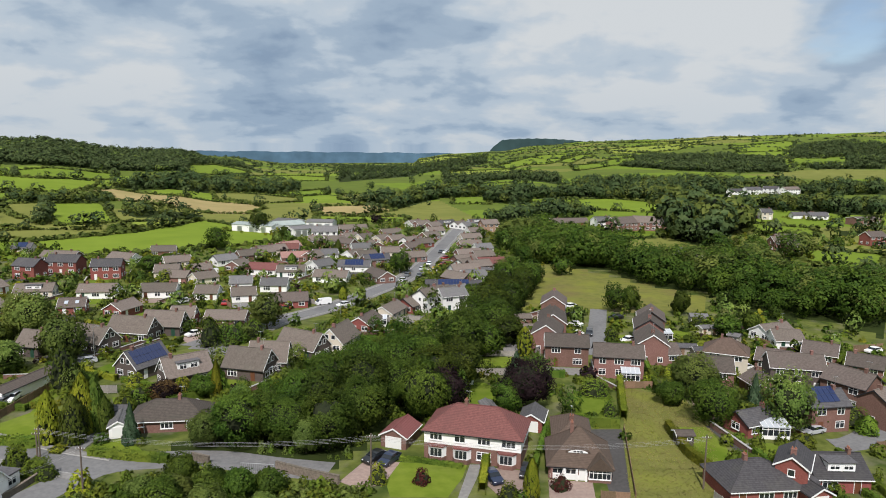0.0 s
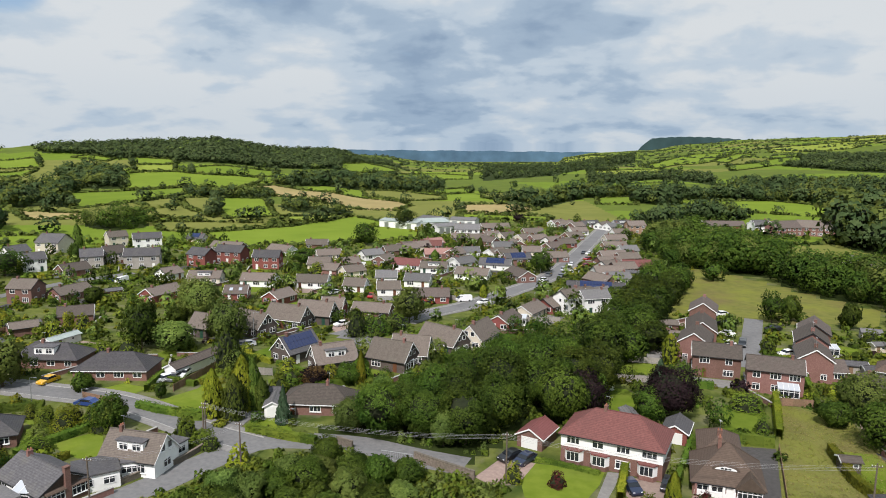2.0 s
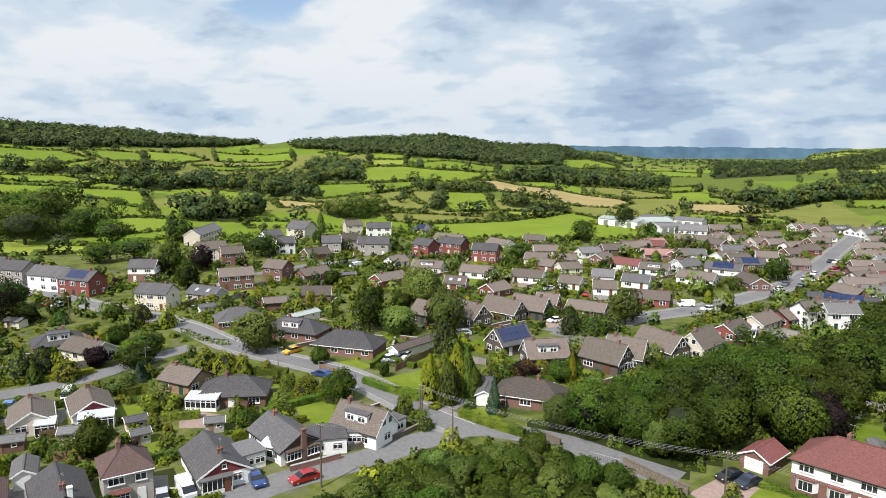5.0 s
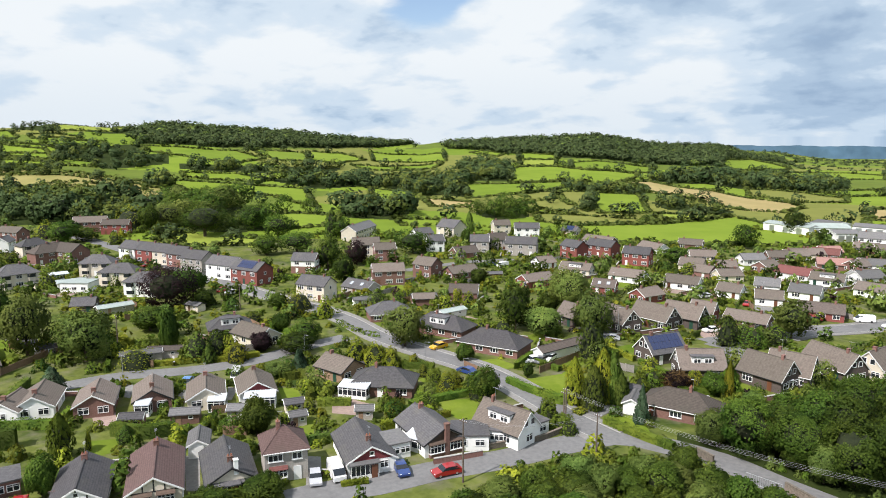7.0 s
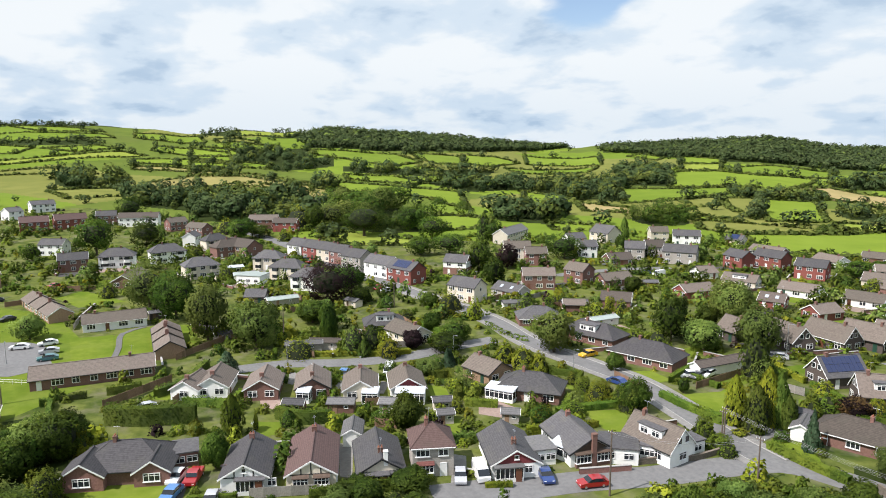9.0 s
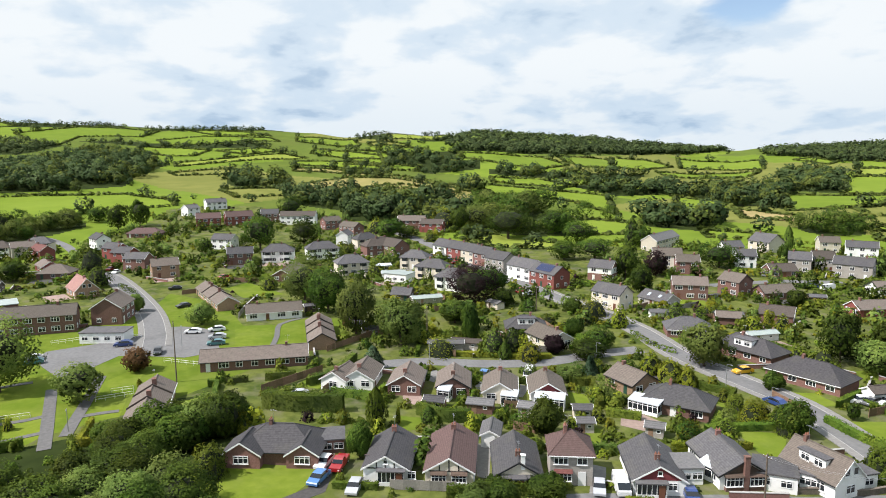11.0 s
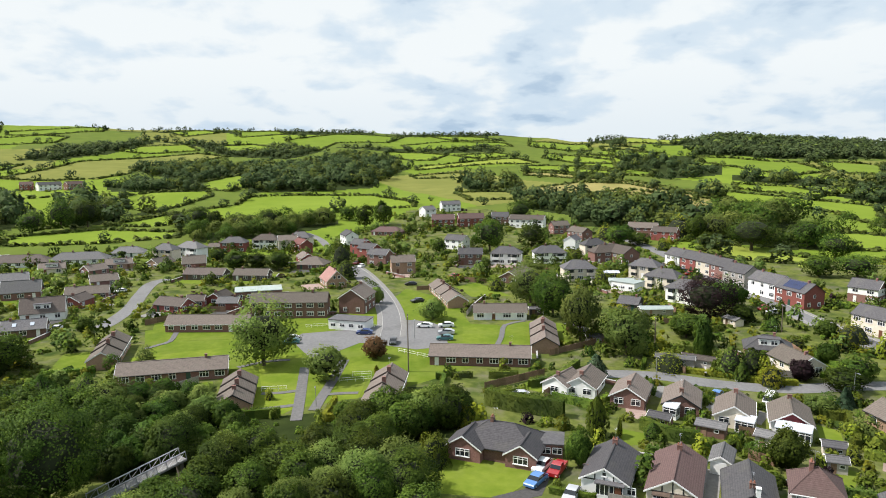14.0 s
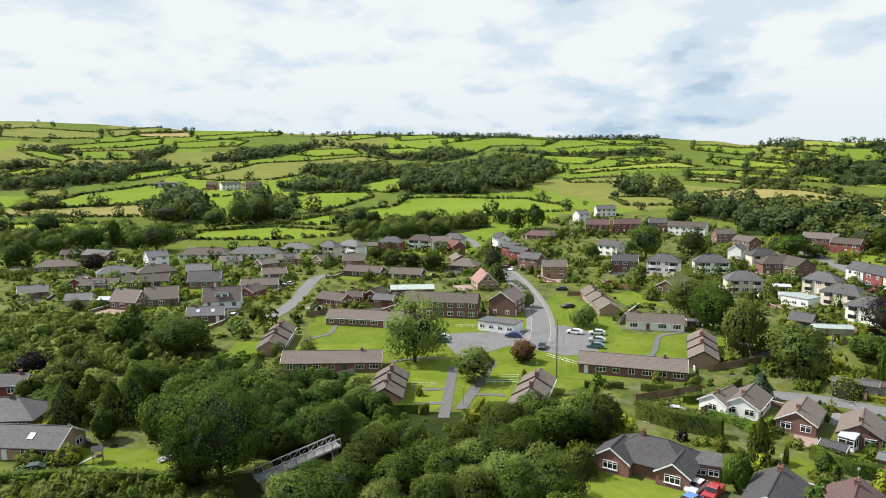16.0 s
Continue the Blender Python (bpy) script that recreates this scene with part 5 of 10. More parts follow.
def street_lamp(x, y, h, rot=0):
    root = new("street_lamp")
    root.matrix_basis = pose(x, y, ground(x, y), 0, 0, rot)
    part("post", Build().tube((0, 0, -0.3), (0, 0, h), 0.075, 0.05, 8).mesh("post", STEEL), root)
    part("arm", Build().tube((0, 0, h - 0.05), (1.0, 0, h + 0.1), 0.035, 0.03, 6).mesh("arm", STEEL), root)
    part("lantern", Build().prism([(0.9, -0.12), (1.5, -0.09), (1.5, 0.09), (0.9, 0.12)], "z", h + 0.04, h + 0.16).mesh("lantern", STEEL), root)
    tagged(root, "slim grey steel street lamp", "street lamp")


def railing(colour, height, p, q, gap=0.14, name="railing"):
    """A railing with upright bars."""
    p, q = Vector(p), Vector(q)
    d = q - p
    root = new(name)
    root.matrix_basis = Matrix.Translation((p.x, p.y, ground(p.x, p.y))) @ Matrix.Rotation(math.atan2(d.y, d.x), 4, "Z")
    mat = STEEL if colour == "grey" else WHITERAIL
    L = d.length
    for z in (0.12, height) if gap < 1 else (height * 0.5, height):
        part("rail", Build().tube((0, 0, z), (L, 0, z), 0.035, 0.035, 6).mesh("rail", mat), root)
    n = max(1, int(L / gap))
    bar = Build().tube((0, 0, -0.1), (0, 0, height), 0.022 if gap < 1 else 0.035, 0.022 if gap < 1 else 0.035, 5).mesh("bar", mat)
    for i in range(n + 1):
        part("bar", bar, root, Matrix.Translation((L * i / n, 0, 0)))
    tagged(root, f"{'grey galvanised steel' if colour == 'grey' else 'white painted'} railing beside a footpath", "railing")


def footbridge(p, q, z0, z1, width=2.2):
    """A steel footbridge with lattice parapets."""
    p, q = Vector((*p, 0)), Vector((*q, 0))
    d = q - p
    L = d.length
    slope = (z1 - z0) / L
    root = new("footbridge")
    root.matrix_basis = Matrix.Translation((p.x, p.y, z0)) @ Matrix.Rotation(math.atan2(d.y, d.x), 4, "Z") @ Matrix.Rotation(-math.atan(slope), 4, "Y")
    part("deck", Build().box(0, L, -width / 2, width / 2, -0.25, 0).mesh("deck", PAVING), root)
    for s in (-1, 1):
        y = s * (width / 2 - 0.06)
        side = part("parapet", Build().box(0, L, y - 0.07, y + 0.07, 1.2, 1.32).mesh("parapet", STEEL), root)
        part("lower_rail", Build().box(0, L, y - 0.06, y + 0.06, 0.1, 0.2).mesh("lower_rail", STEEL), side)
        n = int(L / 1.4)
        for i in range(n + 1):
            x = L * i / n
            part("upright", Build().box(x - 0.05, x + 0.05, y - 0.05, y + 0.05, 0, 1.2).mesh("upright", STEEL), side)
            if i < n:
                part("brace", Build().tube((x, y, 0.15), (x + L / n, y, 1.25), 0.03, 0.03, 5).mesh("brace", STEEL), side)
    for u in (0.06, 0.5, 0.94):
        part("pier", Build().box(L * u - 0.3, L * u + 0.3, -0.8, 0.8, -max(z0, z1) - 1.5, -0.25).mesh("pier", STONE), root)
    tagged(root, "grey steel footbridge with lattice parapets among the trees", "bridge")


PANEWHITE = plain("polycarbonate roof", (0.46, 0.49, 0.52), 0.35, 0.0, 0.5)


def conservatory(x, y, rot, L, W, h=2.2):
    """A white conservatory with glazed sides and a pale lean-to roof, its front along local -y."""
    root = new("conservatory")
    root.matrix_basis = pose(x, y, ground(x, y), 0, 0, rot)
    part("base_wall", Build().box(-L / 2, L / 2, -W / 2, W / 2, -0.2, 0.6).mesh("base_wall", WALL["white"]), root)
    n = max(2, int(L / 0.9))
    xs = [-L / 2, -L / 2 + 0.1]
    for i in range(1, n):
        c = -L / 2 + i * L / n
        xs += [c - 0.05, c + 0.05]
    xs += [L / 2 - 0.1, L / 2]
    part("front_frame", lattice(xs, [0.6, 0.68, 1.75, 1.83, h - 0.1, h], -W / 2 - 0.03, -W / 2 + 0.05).mesh("front_frame", FRAME), root)
    part("glazing", Build().box(-L / 2 + 0.02, L / 2 - 0.02, -W / 2 + 0.06, W / 2 - 0.06, 0.6, h - 0.03).mesh("glazing", GLASS), root)
    for s in (-1, 1):
        part("side_frame", lattice([-W / 2, -W / 2 + 0.1, -0.05, 0.05, W / 2 - 0.1, W / 2], [0.6, 0.68, h - 0.1, h], -0.03, 0.05).mesh("side_frame", FRAME), root, pose(s * L / 2, 0, 0, 0, 0, 90))
    rf = Build().prism([(-W / 2 - 0.15, h), (W / 2 + 0.1, h + 0.55), (W / 2 + 0.1, h + 0.65), (-W / 2 - 0.15, h + 0.09)], "x", -L / 2 - 0.12, L / 2 + 0.12)
    r = part("roof", rf.mesh("roof", PANEWHITE), root)
    for i in range(n + 1):
        xx = -L / 2 + i * L / n
        part("glazing_bar", Build().prism([(-W / 2 - 0.16, h + 0.09), (W / 2 + 0.1, h + 0.65), (W / 2 + 0.1, h + 0.70), (-W / 2 - 0.16, h + 0.14)], "x", xx - 0.03, xx + 0.03).mesh("glazing_bar", FRAME), r)
    FOOT.append((x, y, rot, L, W))
    tagged(root, "white framed conservatory with pale lean-to roof", "conservatory")


def flat_block(x, y, rot, L, W, h, wall, roof):
    """A flat-roofed building."""
    root = new("flat_roofed_building")
    root.matrix_basis = pose(x, y, ground(x, y), 0, 0, rot)
    part("wall", Build().box(-L / 2, L / 2, -W / 2, W / 2, -0.5, h).mesh("wall", WALL[wall]), root)
    part("roof", Build().box(-L / 2 - 0.2, L / 2 + 0.2, -W / 2 - 0.2, W / 2 + 0.2, h + 0.003, h + 0.22).mesh("roof", ROOF[roof]), root)
    n = max(2, int(L / 2.8))
    for i in range(n):
        for z in ([1.4] if h < 4 else [1.4, 3.9]):
            window(root, -L / 2 + (i + 0.5) * L / n, -W / 2 - 0.01, z, 0, 1.6, 1.1, False)
    FOOT.append((x, y, rot, L, W))
    tagged(root, f"{WALL_WORDS[wall]} building with flat {'pale' if roof in ('pale', 'grey') else 'dark'} felt roof", "building")


def rowing_boat(x, y, rot):
    b = Build()
    secs = [(-1.5, 0.45, 0.05), (-0.8, 0.62, 0.0), (0.2, 0.66, 0.0), (1.0, 0.48, 0.05), (1.7, 0.05, 0.25)]
    rows = []
    for xx, w, z in secs:
        rows.append([(xx, -w, 0.5), (xx, -w * 0.6, z + 0.08), (xx, 0, z), (xx, w * 0.6, z + 0.08), (xx, w, 0.5), (xx, w * 0.85, 0.5), (xx, 0, z + 0.12), (xx, -w * 0.85, 0.5)])
    k = 8
    b.v = [v for r in rows for v in r]
    for i in range(len(rows) - 1):
        for j in range(k):
            b.f.append((i * k + j, i * k + (j + 1) % k, (i + 1) * k + (j + 1) % k, (i + 1) * k + j))
    b.f += [tuple(range(k)), tuple(range((len(rows) - 1) * k, len(rows) * k))]
    b.m = [0] * len(b.f)
    root = new("rowing_boat")
    root.matrix_basis = pose(x, y, ground(x, y), 8, 0, rot)
    part("hull", b.mesh("hull", DOORM[0]), root)
    for q in (-0.6, 0.4):
        part("thwart", Build().box(q - 0.12, q + 0.12, -0.5, 0.5, 0.36, 0.4).mesh("thwart", TIMBER), root)
    tagged(root, "small white rowing boat lying on a lawn", "boat")


def climbing_frame(x, y, rot):
    root = new("climbing_frame")
    root.matrix_basis = pose(x, y, ground(x, y), 0, 0, rot)
    for sx in (-0.7, 0.7):
        for sy in (-0.7, 0.7):
            part("post", Build().box(sx - 0.05, sx + 0.05, sy - 0.05, sy + 0.05, -0.1, 2.2).mesh("post", TIMBER), root)
    part("platform", Build().box(-0.75, 0.75, -0.75, 0.75, 1.1, 1.2).mesh("platform", TIMBER), root)
    part("roof", Build().prism([(-0.95, 2.2), (0.95, 2.2), (0, 2.9)], "x", -0.9, 0.9).mesh("roof", ROOF["slate"]), root)
    part("slide", Build().prism([(0.7, 1.15), (3.2, 0.15), (3.2, 0.05), (0.7, 1.05)], "y", -0.25, 0.25).mesh("slide", ALU), root)
    tagged(root, "wooden climbing frame with a slide on a lawn", "climbing frame")


def belt(spacing, lo, hi, kinds, *pts):
    """A belt of full-grown trees inside a line of corners."""
    rng = np.random.default_rng(int(abs(pts[0][0]) * 10) + len(pts))
    P = np.array(pts)
    (x0, y0), (x1, y1) = P.min(0), P.max(0)
    got = []
    n = int((x1 - x0) * (y1 - y0) / spacing ** 2 * 16)
    for px, py in zip(rng.uniform(x0, x1, n), rng.uniform(y0, y1, n)):
        if not inside(np.array([px]), np.array([py]), pts)[0]:
            continue
        if any((px - a) ** 2 + (py - b) ** 2 < spacing ** 2 for a, b in got):
            continue
        if blocked(np.array([px]), np.array([py]), 1.6, False)[0]:
            continue
        got.append((px, py))
        h = rng.uniform(lo, hi)
        tree(kinds[int(rng.integers(0, len(kinds)))], px, py, min(spacing * rng.uniform(1.25, 1.8), h * rng.uniform(1.0, 1.5)), h)


# ---------- fields and woods: bearing and distance ----------
field("lime", (31.7, 398), (24.5, 421), (19.6, 476), (18.0, 456), (14.0, 396), (14.1, 366), (19.4, 349), (23.5, 340), (30.1, 349))
field("tan", (28.0, 680), (25.9, 703), (23.8, 663), (20.5, 637), (15.8, 601), (14.9, 569), (16.3, 520), (19.2, 521), (22.1, 552), (24.2, 590), (25.9, 599), (26.3, 655))
field("lime", (30.4, 569), (26.7, 581), (25.8, 468), (29.7, 454), (30.4, 489))
field("olive", (33.1, 573), (30.4, 577), (30.2, 489), (30.6, 460), (32.4, 507))
field("olive", (36.1, 549), (33.1, 586), (33.1, 527), (35.1, 507))
field("green", (36.8, 635), (32.5, 660), (32.0, 615), (36.1, 553), (40.2, 524), (40.7, 632))
field("lime", (36.8, 792), (34.3, 824), (30.7, 763), (26.8, 774), (27.2, 713), (28.9, 650), (32.5, 670), (36.8, 640))
field("green", (32.1, 842), (29.9, 862), (25.5, 886), (25.9, 800), (29.8, 761), (32.0, 793))
field("lime", (40.2, 1020), (38.9, 1056), (37.3, 988), (37.9, 948))
field("lime", (36.4, 1004), (33.4, 956), (33.0, 894), (36.1, 904))
field("yellow", (36.1, 888), (33.2, 888), (33.2, 809), (36.1, 804))
field("lime", (20.7, 1224), (18.7, 1552), (16.0, 1320), (16.4, 1228), (19.8, 1052), (20.7, 1036))
field("lime", (16.7, 1132), (14.2, 1288), (12.4, 1328), (10.1, 1244), (10.1, 1092), (12.4, 1076), (14.5, 1044), (16.5, 1052))
field("green", (17.9, 1176), (16.7, 1044), (14.8, 1004), (16.7, 924), (18.2, 1060))
field("olive", (18.9, 731), (15.1, 738), (12.3, 691), (12.2, 640), (15.8, 617), (18.7, 650))
field("green", (14.4, 781), (10.0, 843), (10.0, 746), (12.3, 712))
field("olive", (34.7, 447), (30.1, 440), (24.1, 432), (24.5, 421), (31.7, 398), (34.6, 413))
field("yellow", (25.1, 470), (20.0, 470), (22.0, 440), (25.8, 440))
field("lime", (35.6, 470), (32.4, 457), (31.5, 443), (35.1, 449))
field("straw", (74.1, 693), (70.1, 656), (66.8, 617), (64.1, 557), (63.7, 516), (65.7, 516), (66.8, 548), (69.4, 594), (72.6, 596), (74.0, 626))
field("straw", (74.6, 740), (71.1, 693), (71.2, 673), (74.6, 706))
field("lime", (74.5, 824), (72.5, 771), (71.1, 729), (71.3, 701), (74.6, 753))
field("green", (74.4, 960), (71.7, 845), (71.4, 765), (74.5, 843))
field("lime", (70.6, 904), (68.1, 904), (67.8, 842), (69.6, 865))
field("yellow", (71.6, 1044), (67.3, 1092), (66.2, 1036), (67.3, 1008), (70.9, 996))
field("olive", (72.7, 1004), (69.5, 940), (69.2, 908), (72.4, 956))
field("green", (65.5, 871), (62.3, 854), (58.6, 854), (56.5, 799), (58.6, 748), (61.9, 773), (65.1, 825))
field("green", (71.1, 762), (68.6, 746), (69.0, 715), (70.8, 720))
field("green", (57.3, 887), (53.4, 898), (53.0, 813), (55.2, 795), (56.9, 833))
field("lime", (53.2, 932), (50.7, 956), (48.5, 904), (50.7, 826), (53.0, 830))
field("lime", (48.2, 1032), (42.3, 1028), (42.1, 894), (46.2, 904), (48.0, 895))
field("green", (49.8, 822), (42.3, 870), (43.0, 809), (48.9, 780))
field("lime", (62.8, 663), (58.7, 666), (56.1, 633), (57.8, 615), (62.4, 624))
field("lime", (64.2, 613), (59.5, 597), (53.5, 589), (52.6, 479), (56.6, 541), (62.5, 548))
field("lime", (48.3, 618), (45.3, 586), (43.9, 533), (46.2, 506), (48.1, 524))
field("lime", (59.5, 436), (54.4, 451), (50.8, 440), (50.9, 397), (54.5, 389), (59.3, 415))
field("lime", (46.2, 423), (42.3, 416), (42.3, 393), (45.8, 394))
field("yellow", (65.1, 367), (62.6, 386), (57.2, 353), (57.4, 333), (63.1, 340))
field("tan", (43.9, 533), (42.3, 520), (39.3, 493), (39.7, 472), (43.4, 483))
field("yellow", (87.5, 861), (82.6, 899), (79.3, 936), (77.6, 895), (79.3, 883), (83.5, 858), (87.4, 826))
field("lime", (89.9, 1060), (87.0, 1036), (84.8, 992), (86.1, 928), (87.9, 944), (89.7, 1004))
field("green", (88.6, 1148), (85.3, 1184), (80.2, 1128), (79.7, 1088), (83.5, 1076), (87.9, 1080))
field("lime", (86.6, 1296), (82.3, 1224), (80.2, 1160), (84.4, 1192))
field("lime", (84.4, 976), (81.0, 988), (79.3, 968), (82.2, 916))
field("green", (78.3, 1164), (73.8, 1080), (73.3, 992), (76.9, 1048), (78.3, 1096))
field("lime", (76.9, 984), (73.3, 940), (70.7, 835), (71.4, 806), (75.2, 896), (77.2, 936))
field("lime", (78.6, 870), (74.1, 845), (71.4, 744), (71.4, 718), (74.4, 777), (78.4, 834))
field("straw", (78.6, 808), (75.6, 776), (71.4, 707), (71.4, 692), (74.4, 728), (78.6, 775))
field("straw", (78.0, 647), (74.0, 703), (69.5, 671), (65.4, 611), (65.4, 556), (69.5, 622), (73.6, 614), (77.1, 591))
field("olive", (87.9, 775), (84.4, 801), (81.8, 786), (82.6, 762), (87.4, 753))
field("olive", (84.3, 622), (79.2, 616), (79.2, 570), (83.0, 563))
field("lime", (111.2, 494), (106.2, 545), (101.7, 579), (100.7, 623), (97.0, 627), (91.0, 619), (87.6, 562), (87.8, 532), (92.4, 523), (97.5, 496), (103.5, 493), (108.1, 479))
field("green", (97.7, 1204), (97.0, 1228), (93.8, 1312), (88.4, 1296), (89.7, 1192), (93.8, 1176), (95.2, 1064), (97.0, 1124))
field("lime", (94.7, 1008), (93.3, 1016), (93.3, 956), (94.7, 956))
field("green", (116.8, 1372), (112.6, 1404), (110.5, 1404), (110.9, 1348), (114.8, 1304), (116.9, 1320))
field("green", (118.5, 1264), (114.8, 1304), (113.1, 1264), (114.0, 1192), (118.5, 1176))
field("green", (126.4, 1152), (122.8, 1224), (119.3, 1324), (119.5, 1224), (122.8, 1148), (125.7, 1116))
field("green", (125.2, 1088), (121.7, 1124), (121.5, 1008), (124.9, 992))
field("green", (128.8, 1104), (127.1, 1076), (125.4, 992), (126.1, 964), (127.9, 1016))
field("olive", (129.7, 1376), (127.7, 1396), (123.5, 1364), (123.5, 1276), (127.8, 1248), (129.8, 1272))
field("olive", (123.1, 1404), (118.0, 1552), (117.6, 1464), (121.2, 1380), (122.7, 1308))
field("tan", (121.2, 1372), (117.2, 1456), (117.3, 1364), (120.8, 1328))
field("lime", (130.0, 863), (128.6, 904), (126.2, 928), (127.2, 887), (129.3, 827))
field("lime", (122.5, 807), (121.4, 880), (117.4, 952), (116.1, 948), (119.0, 849), (121.8, 787))
field("olive", (117.8, 811), (114.9, 881), (112.7, 952), (108.4, 996), (104.3, 1044), (102.1, 996), (106.1, 904), (108.4, 894), (109.3, 821), (111.5, 781), (114.9, 782))
field("lime", (110.1, 1072), (108.3, 1140), (105.2, 1156), (104.3, 1076), (107.9, 1044))
field("lime", (106.5, 1364), (103.8, 1376), (102.5, 1340), (105.2, 1284))
field("green", (101.6, 1348), (98.4, 1364), (97.7, 1312), (101.1, 1260))
field("lime", (103.4, 1128), (100.2, 1152), (97.7, 1096), (101.6, 1056))
field("lime", (105.1, 702), (102.5, 762), (100.7, 797), (100.9, 680), (102.1, 652), (104.4, 673))
field("lime", (110.0, 636), (108.0, 661), (103.9, 660), (103.5, 630), (106.2, 576), (108.0, 556), (109.4, 572))
field("lime", (128.1, 609), (124.9, 688), (120.6, 752), (119.3, 753), (119.1, 636), (123.0, 602), (127.1, 593))
field("straw", (130.2, 600), (127.1, 593), (120.3, 605), (121.0, 542), (126.8, 551), (130.2, 561))
field("yellow", (130.2, 526), (126.1, 525), (123.5, 512), (123.5, 482), (126.8, 487), (130.3, 499))
field("olive", (128.4, 711), (126.3, 724), (126.0, 669), (128.1, 664))
field("lime", (117.1, 647), (114.1, 659), (114.0, 503), (115.1, 490), (116.9, 596))
field("lime", (118.1, 443), (116.8, 466), (111.2, 475), (105.8, 444), (106.3, 425), (111.7, 416), (117.2, 428))
field("lime", (-3.2, 1568), (-7.3, 2116), (-10.0, 2032), (-8.7, 1568), (-4.6, 1364))
field("green", (-9.6, 1332), (-14.4, 1660), (-14.8, 1392), (-10.0, 1164))
field("lime", (-8.4, 1576), (-10.2, 1856), (-11.5, 1756), (-9.6, 1488))
field("yellow", (-12.2, 2164), (-16.8, 2332), (-19.3, 2252), (-17.7, 1908), (-12.6, 1824))
field("lime", (-21.3, 1960), (-25.1, 2212), (-25.8, 2144), (-25.5, 1724), (-22.1, 1696))
field("yellow", (-13.4, 2652), (-19.7, 2440), (-22.8, 2512), (-23.6, 2348), (-18.5, 2312))
field("green", (-25.4, 1468), (-29.1, 1516), (-29.2, 1292), (-25.6, 1292))
field("yellow", (0.7, 1320), (-4.6, 1364), (-6.0, 1184), (-0.0, 1152))
field("lime", (-1.9, 908), (-6.0, 924), (-5.8, 820), (-2.4, 814))
field("lime", (-6.3, 654), (-9.2, 646), (-12.8, 665), (-15.8, 638), (-17.7, 568), (-15.9, 542), (-11.5, 554), (-8.8, 599), (-6.3, 607))
field("green", (-0.1, 677), (-2.8, 689), (-3.3, 601), (-0.1, 601))
field("green", (-22.9, 497), (-27.4, 485), (-27.8, 448), (-24.9, 437), (-23.3, 457))
field("green", (-11.5, 455), (-16.3, 472), (-16.8, 412), (-13.8, 392))
field("tan", (11.0, 586), (6.4, 603), (4.6, 549), (7.3, 512), (11.0, 521))
field("lime", (11.0, 504), (3.6, 496), (3.6, 465), (11.0, 466))
field("olive", (9.1, 742), (3.6, 776), (3.6, 688), (7.3, 641), (9.1, 669))
field("yellow", (5.0, 2564), (1.8, 3564), (-1.4, 2476), (2.7, 2144))
field("lime", (-26.9, 341), (-29.8, 344), (-32.1, 345), (-32.2, 308), (-29.1, 318))
wood(9, 11, (65.8, 1024), (63.4, 1092), (55.1, 1132), (44.4, 1300), (44.1, 1300), (48.9, 1088), (54.3, 952), (59.4, 883), (65.5, 885))
wood(9, 11, (42.1, 1208), (34.8, 1232), (30.8, 1236), (26.0, 1336), (22.7, 1396), (20.3, 1612), (20.7, 1012), (25.1, 944), (29.9, 890), (32.5, 908), (37.0, 996), (40.7, 1096), (42.1, 1112))
wood(10, 9, (24.4, 1505), (19.9, 1860), (16.8, 1900), (16.0, 1520), (18.7, 1584), (20.7, 1268), (21.1, 1348))
wood(10, 12, (25.5, 749), (21.4, 858), (18.2, 912), (12.3, 920), (12.3, 784), (16.6, 718), (19.7, 726), (23.8, 705), (26.8, 712))
wood(9, 11, (40.7, 839), (36.6, 800), (35.9, 722), (36.8, 655), (40.2, 667), (40.9, 773))
wood(9, 11, (42.3, 692), (40.2, 647), (40.4, 531), (42.3, 555))
wood(8, 9, (32.0, 595), (28.0, 613), (26.1, 629), (26.3, 583), (29.8, 559), (32.4, 582))
wood(10, 12, (74.8, 542), (71.3, 525), (67.7, 500), (65.0, 475), (63.8, 439), (65.8, 414), (70.4, 424), (74.9, 443))
wood(12, 15, (64.2, 466), (58.8, 477), (54.4, 459), (52.6, 455), (54.5, 389), (58.9, 380), (62.6, 390), (64.2, 429))
wood(11, 12, (56.5, 652), (50.8, 667), (46.2, 687), (42.3, 704), (42.3, 555), (46.2, 543), (49.0, 630), (52.6, 594), (56.1, 631))
wood(11, 13, (66.0, 630), (64.0, 622), (63.3, 558), (64.5, 531), (66.0, 602))
wood(11, 13, (50.8, 485), (46.2, 486), (44.4, 472), (46.2, 418), (50.4, 432))
wood(15, 10, (71.1, 805), (68.1, 842), (65.9, 809), (63.5, 797), (63.6, 730), (67.5, 703), (71.1, 754))
wood(12, 10, (62.8, 726), (56.1, 735), (50.7, 791), (50.8, 753), (56.1, 683), (59.5, 676), (62.8, 688))
wood(10, 10, (39.3, 464), (35.6, 472), (35.3, 429), (37.9, 416), (39.7, 440))
wood(10, 8, (25.8, 535), (22.1, 526), (19.6, 507), (20.0, 480), (24.5, 491))
wood(9, 12, (10.0, 738), (4.6, 720), (0.7, 731), (-4.7, 705), (-9.2, 702), (-17.5, 712), (-17.5, 603), (-9.2, 673), (-6.1, 597), (-2.4, 623), (0.7, 679), (4.6, 560), (9.1, 717))
wood(9, 11, (-6.1, 538), (-11.1, 541), (-11.5, 522), (-9.3, 485), (-6.1, 499))
wood(9, 9, (-13.1, 1476), (-16.0, 1708), (-21.7, 1536), (-25.2, 1364), (-25.6, 1104), (-19.8, 1080), (-13.5, 1260))
